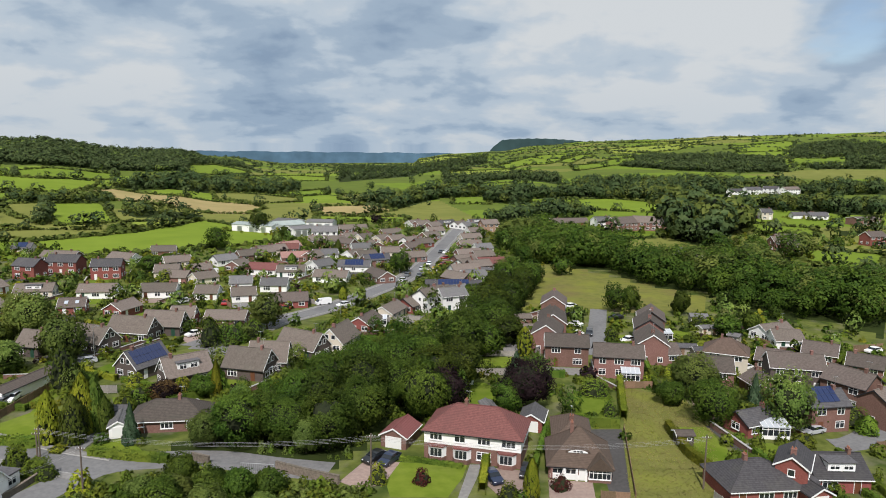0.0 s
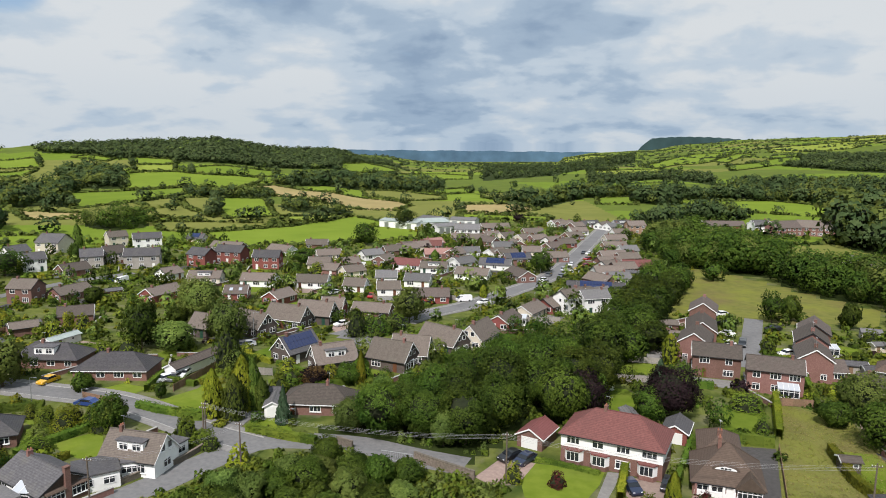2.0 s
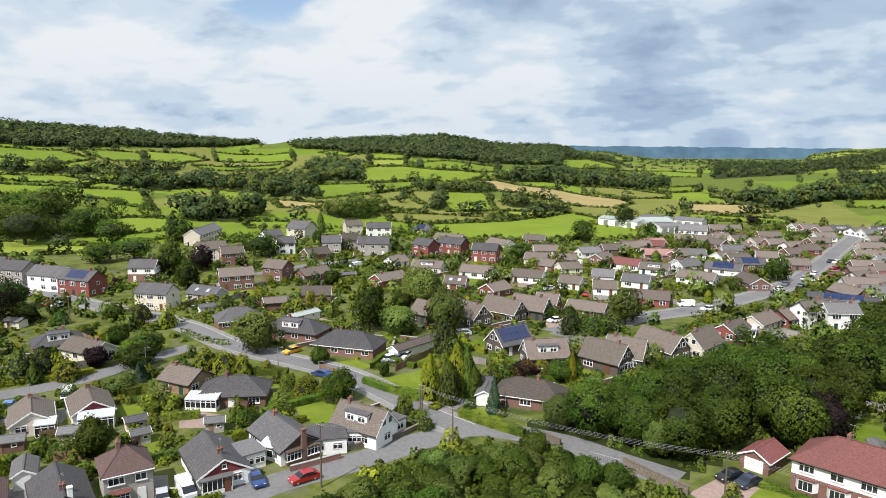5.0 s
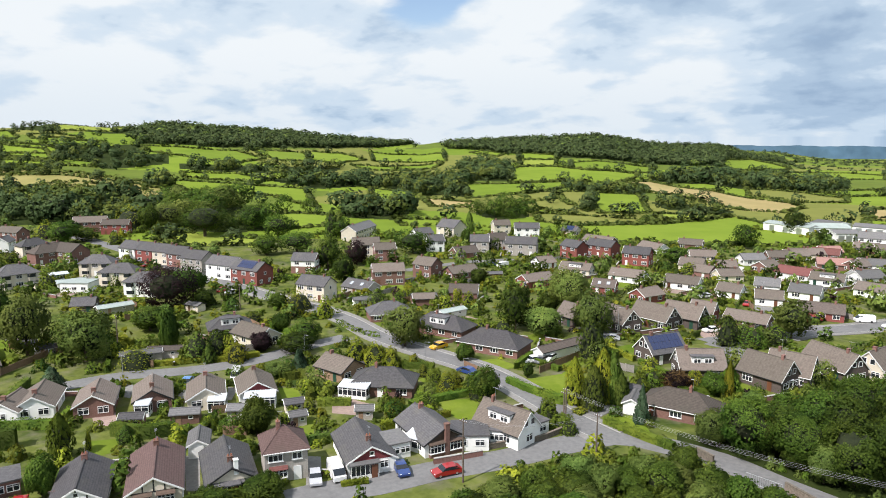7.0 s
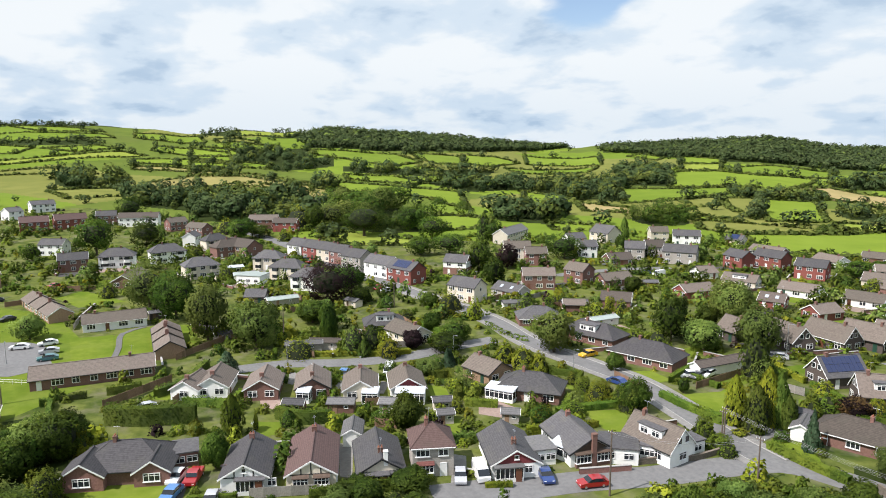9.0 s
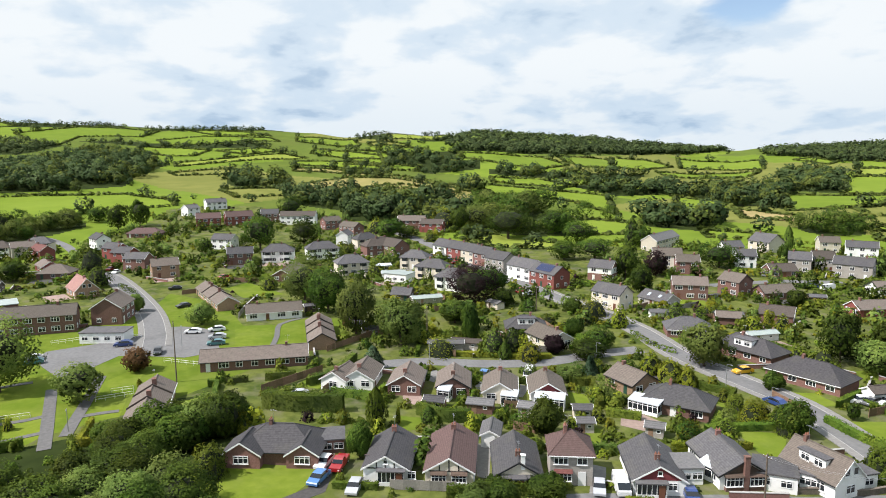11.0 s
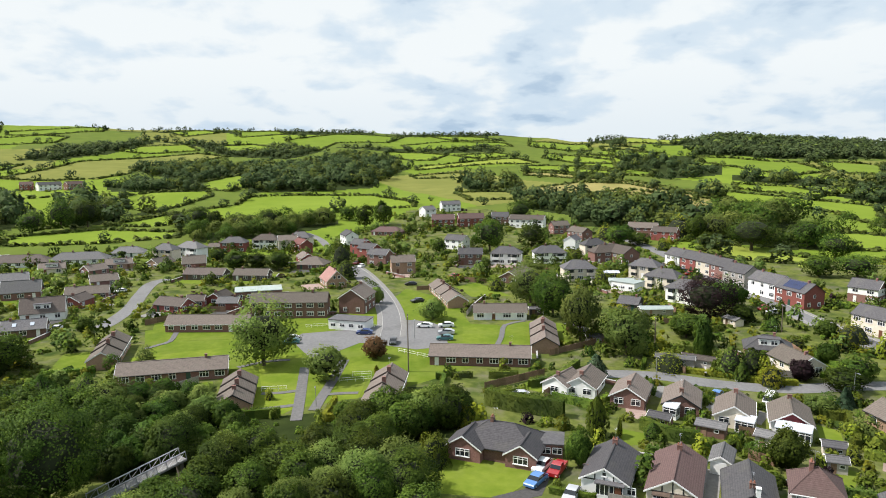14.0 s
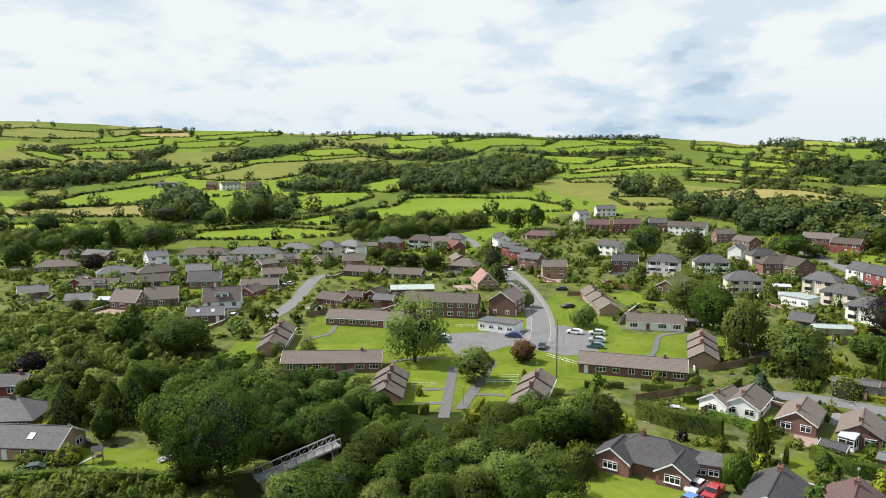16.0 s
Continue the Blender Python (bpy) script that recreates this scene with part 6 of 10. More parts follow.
wood(10, 9, (-25.1, 1916), (-28.3, 2172), (-31.3, 1996), (-31.5, 1192), (-28.5, 1180), (-27.1, 1172), (-25.6, 1468))
wood(10, 10, (-9.2, 811), (-11.4, 932), (-19.9, 920), (-31.6, 870), (-31.6, 782), (-19.9, 718), (-17.5, 717), (-13.6, 680))
wood(10, 11, (-17.9, 604), (-25.8, 643), (-31.7, 669), (-31.8, 578), (-22.0, 603))
wood(14, 9, (0.7, 1516), (-4.6, 1200), (-8.7, 1044), (-9.2, 837), (-4.6, 1024), (0.7, 868))
wood(14, 9, (9.1, 2320), (0.7, 2144), (-2.8, 2924), (-2.8, 1748), (0.7, 1476), (9.1, 1036))
wood(9, 12, (97.7, 845), (94.7, 916), (92.4, 1020), (89.7, 924), (87.7, 849), (90.1, 765), (91.0, 675), (94.7, 650), (100.7, 646), (100.7, 823), (101.6, 877), (97.7, 847))
wood(9, 10, (108.8, 850), (106.2, 878), (102.1, 886), (100.7, 843), (100.7, 790), (104.4, 710), (106.2, 765))
wood(9, 9, (111.1, 728), (108.0, 753), (103.9, 702), (103.9, 653), (108.0, 665), (110.7, 680))
wood(10, 11, (130.0, 798), (128.3, 794), (126.6, 815), (123.3, 816), (121.8, 798), (124.8, 747), (126.6, 728), (130.1, 715))
wood(12, 10, (126.5, 924), (119.0, 964), (117.0, 940), (119.0, 900), (122.9, 825), (124.7, 891))
wood(11, 10, (129.9, 952), (127.9, 948), (126.5, 924), (129.3, 889))
wood(11, 9, (128.5, 1128), (126.4, 1120), (125.0, 1064), (126.8, 1056))
wood(11, 10, (119.7, 1164), (118.5, 1160), (120.2, 980), (121.5, 1008))
wood(11, 10, (116.5, 988), (113.6, 1112), (110.5, 1136), (107.9, 1224), (106.5, 1288), (108.3, 1140), (110.6, 1032), (114.0, 976))
wood(12, 15, (118.7, 633), (116.7, 652), (116.3, 550), (117.2, 496), (120.4, 528), (119.5, 598))
wood(11, 14, (113.7, 593), (110.7, 605), (109.8, 582), (110.3, 512), (113.4, 486), (114.2, 547))
wood(10, 12, (108.5, 588), (106.7, 587), (106.7, 539), (109.0, 542))
wood(12, 12, (81.3, 704), (78.8, 707), (79.2, 623), (82.1, 598), (83.9, 674), (83.5, 736))
wood(11, 12, (79.2, 562), (73.9, 556), (71.3, 539), (67.7, 545), (65.4, 548), (65.3, 488), (69.4, 490), (75.1, 491), (79.1, 526))
wood(9, 9, (130.3, 483), (126.9, 470), (121.2, 464), (118.1, 444), (118.1, 430), (121.3, 406), (130.4, 427))
wood(9, 9, (105.4, 431), (97.8, 472), (94.2, 493), (93.8, 456), (97.8, 414), (104.5, 396))
wood(16, 9, (74.5, 976), (70.7, 863), (65.6, 884), (65.5, 812), (70.7, 800), (74.1, 952))
wood(12, 8, (74.2, 1170), (71.5, 1052), (65.7, 1048), (65.6, 988), (71.5, 1000), (73.4, 1076))
wood(13, 8, (90.2, 1344), (83.6, 1330), (80.6, 1301), (79.3, 1244), (83.6, 1236), (88.8, 1312))
wood(13, 8, (110.5, 1372), (104.3, 1376), (97.7, 1360), (91.5, 1405), (90.6, 1316), (97.7, 1300), (103.8, 1344))
wood(18, 9, (94.3, 1120), (89.7, 1112), (81.4, 1060), (80.1, 992), (87.9, 1040), (92.4, 1088))
wood(14, 9, (107.9, 1232), (101.6, 1156), (97.7, 1124), (94.7, 1064), (97.7, 952), (102.1, 996), (104.3, 1128))
field("lime", (-26.1, 341), (-32.1, 342), (-33.3, 312), (-29.2, 294))
field("rough", (-4.8, 294), (-9.4, 299), (-20.4, 248), (-20.5, 225), (-9.6, 215), (-5.8, 213))
# ground below the hedge and tree belt, painted dark for their shade
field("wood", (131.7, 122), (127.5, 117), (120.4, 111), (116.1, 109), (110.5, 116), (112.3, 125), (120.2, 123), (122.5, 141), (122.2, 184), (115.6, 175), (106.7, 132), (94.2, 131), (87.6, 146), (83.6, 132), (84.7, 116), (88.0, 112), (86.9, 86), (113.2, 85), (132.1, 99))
field("rough", (130.7, 259), (121.6, 247), (118.5, 201), (118.6, 169), (131.0, 192))
# shade-dark floor under the long belt of trees
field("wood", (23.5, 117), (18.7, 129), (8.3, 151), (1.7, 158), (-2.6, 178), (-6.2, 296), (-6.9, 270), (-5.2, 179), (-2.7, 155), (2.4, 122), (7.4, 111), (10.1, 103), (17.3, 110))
field("green", (-25.9, 395), (-32.0, 400), (-32.2, 315), (-29.8, 317), (-26.9, 345))
wood(7, 12, (-4.5, 373), (-7.5, 394), (-9.6, 363), (-9.9, 301), (-7.6, 298), (-6.0, 308), (-4.5, 345))
wood(5, 13, (-8.9, 338), (-13.4, 343), (-14.1, 296), (-9.4, 294))
wood(7, 11, (-13.5, 305), (-17.8, 306), (-20.5, 305), (-20.8, 258), (-18.3, 255), (-13.9, 279))
wood(7, 19, (-17.2, 505), (-21.7, 485), (-22.9, 497), (-20.4, 377), (-17.7, 402))
wood(8, 12, (-20.7, 328), (-23.8, 346), (-27.0, 283), (-29.9, 287), (-32.2, 295), (-32.5, 219), (-29.4, 229), (-26.5, 227), (-22.6, 225), (-20.8, 263))
wood(8, 12, (-25.3, 385), (-28.6, 398), (-29.1, 353), (-26.1, 345))
wood(9, 10, (-28.9, 478), (-31.9, 492), (-31.9, 486), (-29.2, 454))
wood(9, 11, (-2.9, 508), (-6.1, 516), (-6.6, 474), (-3.8, 450))

build_ground()

# ---------- the village: houses ----------
# near, first view
house("g", -8.1, 113.3, 71, 6.2, 4.5, "red", "brick")
house("g", 15.3, 120.8, 76, 5.7, 4.0, "slate", "red")
house("b", 54.6, 120.7, 24, 7.6, 5.6, "slate", "red")
house("s", 67.8, 123.0, 10, 7.6, 6.0, "slate", "brick", "solar")
house("b", 65.1, 140.9, -83, 6.3, 6.0, "dark", "brick")
house("s", 73.6, 145.0, -11, 10.8, 6.9, "dark", "dark")
house("b", 94.5, 154.3, -34, 7.2, 6.9, "dark", "brick")
house("s", 80.0, 134.5, -57, 8.6, 6.9, "dark", "brick")
house("s", 54.8, 142.3, -13, 8.5, 6.5, "dark", "brick")
house("s", 81.0, 125.1, 31, 8.5, 6.0, "brown", "brick")
house("s", 37.5, 150.8, -8, 10.6, 6.2, "dark", "brick")
house("sh", 63.2, 155.2, -23, 9.2, 6.9, "umber", "cream")
house("b", 86.1, 182.3, 24, 9.5, 6.9, "brown", "white")
house("b", 86.3, 175.9, -1, 7.2, 6.9, "brown", "white")
house("b", 89.3, 164.0, -31, 7.4, 6.9, "dark", "brick")
house("b", 75.2, 157.4, -31, 7.2, 6.9, "dark", "brick")
house("s", 54.6, 185.8, -104, 10.4, 6.9, "dark", "brick")
house("s", 51.6, 177.4, -102, 10.4, 6.9, "dark", "brick")
house("s", 48.2, 163.0, -100, 10.4, 6.9, "dark", "brick")
house("b", 50.5, 162.1, 6, 7.1, 6.0, "dark", "brick")
house("s", 30.9, 204.1, 80, 10.4, 6.9, "dark", "brick")
house("s", 27.5, 182.9, -97, 12.3, 6.9, "dark", "brick")
house("s", 24.5, 170.7, 78, 10.4, 6.9, "dark", "brick")
house("s", 27.3, 158.6, -6, 9.8, 6.2, "dark", "brick")
house("s", 222.2, 367.7, 19, 11.4, 6.9, "dark", "red")
house("b", 181.1, 378.2, 10, 12.6, 6.9, "brown", "brick")
house("b", 251.8, 483.8, 9, 14.1, 6.9, "grey", "white")
house("s", 103.3, 422.7, 28, 17.1, 10.3, "dark", "brick")
house("s", 121.8, 426.9, -11, 20.9, 10.3, "brown", "brick")
house("s", 93.6, 434.6, 25, 11.5, 6.9, "grey", "white")
house("b", 75.3, 447.4, 13, 24.7, 8.6, "dark", "red")
# mid village, first view
house("s", -155.2, 252.5, -12, 9.5, 6.9, "slate", "red")
house("s", -147.3, 262.4, -4, 12.3, 6.9, "slate", "red")
house("s", -127.0, 254.0, 12, 10.4, 6.9, "slate", "red")
house("b", -128.5, 308.7, 14, 10.3, 6.9, "brown", "brick")
house("b", -193.3, 311.0, 7, 8.4, 6.9, "slate", "cream", "solar")
house("b", -164.3, 289.8, -5, 15.2, 6.9, "brown", "brick")
house("b", -136.6, 287.3, -20, 12.3, 6.9, "brown", "white")
house("b", -134.6, 221.3, 14, 11.3, 6.9, "brown", "cream", "dormer")
house("b", -114.4, 222.1, 8, 11.6, 6.9, "brown", "white")
house("b", -95.3, 224.3, 8, 11.0, 6.9, "brown", "white")
house("b", -78.7, 222.2, 4, 7.2, 6.9, "brown", "white")
house("b", -66.5, 220.1, 18, 7.5, 6.9, "brown", "white")
house("b", -111.4, 200.9, 17, 7.2, 6.9, "dark", "red", "skylight")
house("b", -95.7, 198.8, 73, 8.6, 6.5, "brown", "red")
house("d", -72.9, 186.4, 4, 6.3, 6.0, "brown", "red")
house("d", -86.6, 164.2, -21, 10.4, 6.5, "brown", "dark")
house("d", -80.9, 173.4, -10, 11.4, 6.5, "brown", "dark")
house("d", -75.4, 179.8, -3, 10.4, 6.5, "brown", "dark")
house("d", -98.1, 159.8, -13, 6.3, 6.0, "brown", "dark")
house("d", -66.8, 146.8, 65, 9.5, 6.5, "slate", "dark", "solarfull")
house("d", -55.7, 141.4, 41, 9.5, 6.5, "brown", "dark", "dormer")
house("d", -43.2, 146.4, -14, 9.7, 6.9, "brown", "dark")
house("d", -40.2, 151.5, 1, 8.5, 6.9, "brown", "dark")
house("b", -61.8, 188.7, 1, 11.0, 6.5, "brown", "brick")
house("b", -50.2, 212.6, 14, 11.4, 6.9, "dark", "red")
house("b", -72.2, 266.6, -9, 11.6, 6.9, "red", "white")
house("b", -60.6, 262.3, 5, 10.4, 6.9, "brown", "white", "dormer")
house("b", -95.9, 264.0, 35, 6.8, 6.5, "brown", "red")
house("b", -106.7, 258.8, 12, 8.7, 7.7, "brown", "cream")
house("b", -98.6, 248.1, -5, 8.8, 6.9, "brown", "brick")
house("b", -88.9, 246.8, 50, 8.5, 6.5, "brown", "cream")
house("b", -85.0, 274.6, 80, 9.5, 6.5, "brown", "brick")
house("b", -94.4, 286.3, 49, 9.5, 6.9, "grey", "white")
house("b", -112.0, 281.2, 34, 10.4, 6.9, "brown", "cream")
house("b", -87.2, 302.5, 46, 7.4, 6.9, "brown", "brick")
house("b", -83.8, 313.7, 41, 9.5, 6.9, "brown", "white")
house("b", -75.7, 320.9, 5, 10.4, 6.9, "red", "brick")
house("b", -73.0, 239.1, 15, 7.4, 6.9, "grey", "white")
house("b", -60.4, 236.2, 4, 8.9, 6.9, "grey", "white")
house("b", -43.6, 252.9, -7, 12.5, 6.9, "brown", "white")
house("b", -38.4, 276.1, -0, 12.7, 6.9, "slate", "white", "solar")
house("b", -26.4, 256.2, -59, 12.9, 6.9, "dark", "brick")
house("s", -66.6, 366.0, 6, 13.3, 7.7, "grey", "white")
house("b", -56.9, 400.6, 23, 16.1, 7.7, "brown", "brick")
house("s", -6.5, 210.4, 52, 8.5, 6.0, "brown", "white")
house("b", -2.8, 225.7, 15, 9.5, 6.5, "brown", "red")
house("b", 1.4, 228.5, 37, 8.5, 6.5, "grey", "white")
house("b", -11.6, 209.9, 59, 9.5, 6.9, "brown", "red")
house("b", -17.7, 200.3, 70, 10.4, 6.5, "brown", "cream")
house("b", -23.0, 186.9, 73, 9.5, 6.5, "dark", "red")
house("d", -27.4, 168.5, 74, 10.4, 6.5, "brown", "cream")
house("d", -35.0, 161.9, -28, 11.4, 6.5, "brown", "dark")
# right side of the long street
house("b", -53.5, 363.4, 46, 9.5, 6.9, "brown", "brick")
house("b", -45.0, 361.9, 52, 9.5, 6.9, "brown", "cream")
house("b", -35.6, 357.2, 56, 9.5, 6.9, "brown", "cream")
house("b", -28.5, 357.3, 44, 9.5, 6.9, "brown", "brick")
house("b", -20.7, 351.3, 52, 9.5, 6.9, "brown", "white")
house("b", -18.7, 331.1, 49, 10.4, 6.9, "dark", "brick")
house("b", -51.4, 341.6, -31, 9.5, 6.9, "dark", "brick")
house("b", -67.0, 350.3, 6, 9.5, 6.9, "brown", "brick")
house("b", -58.8, 350.4, 23, 10.4, 6.9, "brown", "cream")
house("b", -56.0, 304.7, 22, 9.5, 6.9, "brown", "white")
house("b", -42.4, 304.3, 56, 9.5, 6.9, "brown", "white")
house("b", -42.1, 325.5, 21, 9.5, 6.9, "grey", "white")
house("b", -37.1, 334.5, -60, 8.5, 6.9, "brown", "brick")
house("b", -27.6, 314.4, 13, 8.3, 6.9, "brown", "cream")
house("b", -31.6, 292.1, 25, 11.4, 6.9, "slate", "brick", "solar")
house("b", -37.3, 302.5, 40, 9.5, 6.9, "brown", "brick")
house("b", -51.8, 276.5, 52, 9.5, 6.9, "grey", "white")
house("b", -59.7, 298.3, 72, 9.5, 6.9, "brown", "brick")
house("b", -33.3, 384.0, 27, 11.4, 6.9, "brown", "brick")
house("b", -22.8, 433.6, 49, 10.4, 6.9, "brown", "white")
house("b", -16.4, 301.3, 25, 10.4, 6.9, "brown", "brick")
house("b", -17.9, 429.0, 40, 10.4, 6.9, "brown", "brick")
house("b", -9.4, 395.4, 34, 10.4, 6.9, "brown", "white")
house("b", -11.3, 372.9, 44, 10.4, 6.9, "brown", "brick")
house("b", -14.1, 345.3, 36, 9.5, 6.9, "brown", "red")
house("b", -11.0, 421.4, 50, 9.5, 6.9, "brown", "brick")
house("b", -3.5, 433.0, 33, 11.4, 6.9, "slate", "white", "dormer")
house("b", 5.0, 428.3, 51, 9.5, 6.9, "brown", "white")
house("b", 10.3, 422.8, 43, 9.5, 6.9, "grey", "white")
house("b", 15.8, 440.4, 25, 10.4, 6.9, "slate", "white", "dormer")
house("s", 22.3, 411.3, 24, 10.4, 6.9, "brown", "buff")
house("b", 10.1, 367.7, 25, 11.4, 6.9, "brown", "cream")
house("b", 13.8, 394.8, 24, 9.5, 6.9, "brown", "white")
house("b", 9.2, 340.6, 22, 11.4, 6.9, "brown", "buff")
house("b", 15.1, 329.7, 24, 8.5, 6.9, "grey", "white")
house("b", 7.9, 311.1, 22, 11.4, 6.9, "brown", "brick")
house("b", 14.1, 307.1, 29, 9.5, 6.9, "brown", "brick")
house("b", 5.9, 293.9, 33, 10.4, 6.9, "brown", "brick")
house("b", 6.5, 284.3, 47, 9.5, 6.9, "brown", "white")
house("b", 11.4, 280.9, 26, 9.5, 6.9, "brown", "brick")
house("b", 5.5, 270.7, 22, 11.4, 6.9, "brown", "white")
house("b", 16.8, 287.7, 13, 11.4, 6.9, "red", "red")
house("b", 8.4, 257.8, 24, 9.5, 6.9, "grey", "white")
house("b", 2.7, 253.0, -41, 10.4, 6.9, "brown", "brick")
house("o", 14.8, 273.2, -18, 5.7, 3.0, "slate", "pebble")
house("b", 1.1, 236.8, 1, 19.0, 6.9, "slate", "white", "solar")
house("b", -4.9, 226.5, 24, 9.5, 6.9, "brown", "red")
house("s", 0.4, 211.2, 27, 8.5, 6.0, "grey", "white")
house("b", -66.8, 296.5, 20, 12.3, 6.9, "pink", "brick")
house("b", -54.9, 304.8, 20, 9.5, 6.9, "grey", "white")
house("b", -52.7, 277.8, 47, 9.5, 6.9, "brown", "white")
house("b", -88.3, 300.1, 37, 9.5, 6.9, "brown", "brick")
house("b", -84.4, 308.5, 38, 9.5, 6.9, "brown", "white")
house("b", -80.5, 316.4, 39, 9.5, 6.9, "brown", "cream")
house("b", -76.7, 328.0, 45, 9.5, 6.9, "pink", "brick")
# second view: terraces and the old village
house("s", -379.1, 143.8, 59, 15.8, 7.7, "brown", "brick")
house("s", -363.2, 150.2, 51, 13.1, 6.9, "dark", "red")
house("t", -285.0, 124.4, 15, 9.4, 7.6, "slate", "white")
house("t", -275.6, 127.0, 15, 9.2, 7.6, "slate", "red")
house("t", -266.3, 129.4, 15, 9.0, 7.6, "slate", "cream")
house("t", -257.2, 130.6, 15, 8.6, 7.6, "slate", "brick")
house("t", -243.2, 130.0, 15, 11.0, 7.6, "slate", "pebble")
house("t", -223.6, 130.2, 13, 13.0, 7.6, "slate", "white")
house("t", -209.0, 131.2, 11, 12.6, 7.6, "slate", "red", "solar")
house("s", -211.2, 155.7, 34, 9.0, 7.0, "slate", "brick", "render")
house("s", -299.2, 103.3, 18, 16.1, 8.6, "dark", "brick")
house("sh", -262.6, 101.3, 47, 11.4, 6.9, "slate", "cream")
house("sh", -238.8, 99.3, 40, 12.5, 6.9, "slate", "cream")
house("sh", -217.9, 97.8, 40, 10.9, 6.9, "slate", "white")
house("b", -209.6, 76.1, 55, 6.3, 6.0, "slate", "dark")
house("bh", -158.1, 92.1, 65, 10.5, 7.7, "slate", "brick", "dormer")
house("b", -146.6, 92.3, 4, 10.7, 6.9, "brown", "cream")
house("s", -173.4, 131.6, 17, 10.4, 6.9, "slate", "cream")
house("s", -173.5, 162.2, 55, 10.8, 6.5, "brown", "brick")
house("s", -171.5, 180.0, 7, 8.2, 6.9, "brown", "brick")
house("b", -162.3, 187.7, 74, 11.1, 6.9, "brown", "brick")
house("b", -189.5, 221.3, 67, 10.1, 7.7, "dark", "brick")
house("b", -169.1, 146.1, 8, 10.6, 6.9, "slate", "pebble", "skylight")
house("b", -140.1, 163.7, 35, 8.8, 6.9, "dark", "brick")
house("b", -134.3, 194.4, 74, 11.6, 6.5, "brown", "red")
house("b", -151.3, 224.2, 71, 7.2, 6.9, "brown", "white")
house("s", -222.4, 289.1, 54, 8.7, 6.9, "brown", "cream")
house("s", -205.3, 288.3, 40, 12.3, 6.9, "slate", "white")
house("s", -236.1, 265.6, 3, 11.4, 10.3, "slate", "cream")
house("t", -192.9, 235.6, 40, 8.0, 7.6, "slate", "pebble")
house("t", -190.4, 245.0, 57, 8.0, 7.6, "dark", "pebble")
house("t", -175.1, 242.6, 27, 13.1, 7.6, "slate", "pebble")
house("s", -230.3, 237.8, 76, 9.0, 6.9, "slate", "white")
house("s", -209.4, 224.5, 55, 7.2, 6.9, "slate", "white")
house("s", -264.9, 228.5, 116, 26.4, 7.7, "grey", "cream")
house("s", -224.1, 196.8, 55, 11.3, 7.7, "brown", "cream")
house("s", -208.4, 193.1, 57, 8.5, 6.9, "brown", "brick")
house("bh", -118.2, 129.9, 10, 15.4, 7.7, "charcoal", "brick", "dormer")
house("bh", -139.0, 130.3, 57, 11.6, 7.7, "slate", "brick")
house("bh", -99.1, 126.9, 13, 15.4, 8.2, "charcoal", "brick")
house("g", -143.3, 148.6, 51, 6.4, 4.3, "brown", "brick")
house("g", -85.6, 134.2, 80, 14.2, 3.1, "dark", "white")
# bungalow row in front
house("b", -138.3, 36.3, 138, 7.6, 5.6, "brown", "white")
house("b", -137.9, 40.8, 150, 9.5, 6.5, "brown", "white")
house("b", -131.0, 48.3, 151, 9.5, 6.5, "brown", "brick")
house("b", -125.8, 56.5, 154, 9.5, 6.5, "brown", "brick")
house("b", -119.3, 63.8, 151, 9.5, 6.5, "brown", "cream")
house("b", -115.1, 72.0, -27, 9.5, 6.7, "brown", "maroon")
gable_porch(house("b", -98.5, 33.5, 152, 11.4, 6.7, "charcoal", "white", "tim", "ownfront"), -1, 11.4, -0.9, 3.9, 1.0, "slate")
_h = house("b", -94.6, 42.2, 152, 13.3, 7.1, "maroon", "cream", "tim", "ownfront")
for _y in (-1.5, 1.5):
    bay_window(_h, gable_end(-1, 13.3, _y), 2.2, 0.85, 1.95, "umber", "cream", 0.55)
_h = house("b", -88.7, 50.3, -25, 11.4, 6.7, "slate", "cream", "ownfront")
for _y in (-2.1, 2.1):
    bay_window(_h, gable_end(1, 11.4, _y), 1.9, 0.75, 2.0, "slate", "cream", 0.45)
gable_porch(_h, 1, 11.4, 0.0, 1.7, 1.2, "slate")
part("chimney", Build().box(-0.3, 0.3, -0.3, 0.3, 3.2, 5.3).box(-0.36, 0.36, -0.36, 0.36, 5.3, 5.4).mesh("chimney", WALL["white"]), _h, pose(5.5, 0.6, 0), "white painted chimney at the gable")
gable_porch(house("b", -79.0, 68.2, -28, 11.4, 7.4, "slate", "maroon", "ownfront"), 1, 11.4, -1.3, 4.2, 1.1, "grey")
_h = house("b", -75.8, 80.0, -20, 11.4, 7.4, "slate", "white", "ownfront")
for _y in (-1.75, 1.75):
    bay_window(_h, gable_end(1, 11.4, _y), 2.5, 0.75, 2.15, "umber", "brick", 0.6)
part("gable_panel", Build().prism([(-3.2, 2.36), (3.2, 2.36), (0, 4.2)], "x", 5.705, 5.74).mesh("gable_panel", ROOF["umber"]), _h, label="brown tile-hung gable")
part("chimney", Build().box(-0.32, 0.32, -0.38, 0.38, -0.2, 5.2).box(-0.38, 0.38, -0.44, 0.44, 5.2, 5.32).mesh("chimney", WALL["brick"]), _h, pose(6.08, 0, 0), "tall brown-red brick chimney on the gable")
house("d", -67.2, 89.7, -1, 9.5, 6.0, "brown", "white", "dormer")
house("b", -111.9, 90.5, 4, 8.2, 6.9, "brown", "buff")
house("bh", -98.6, 90.8, 36, 12.5, 7.7, "slate", "brick")
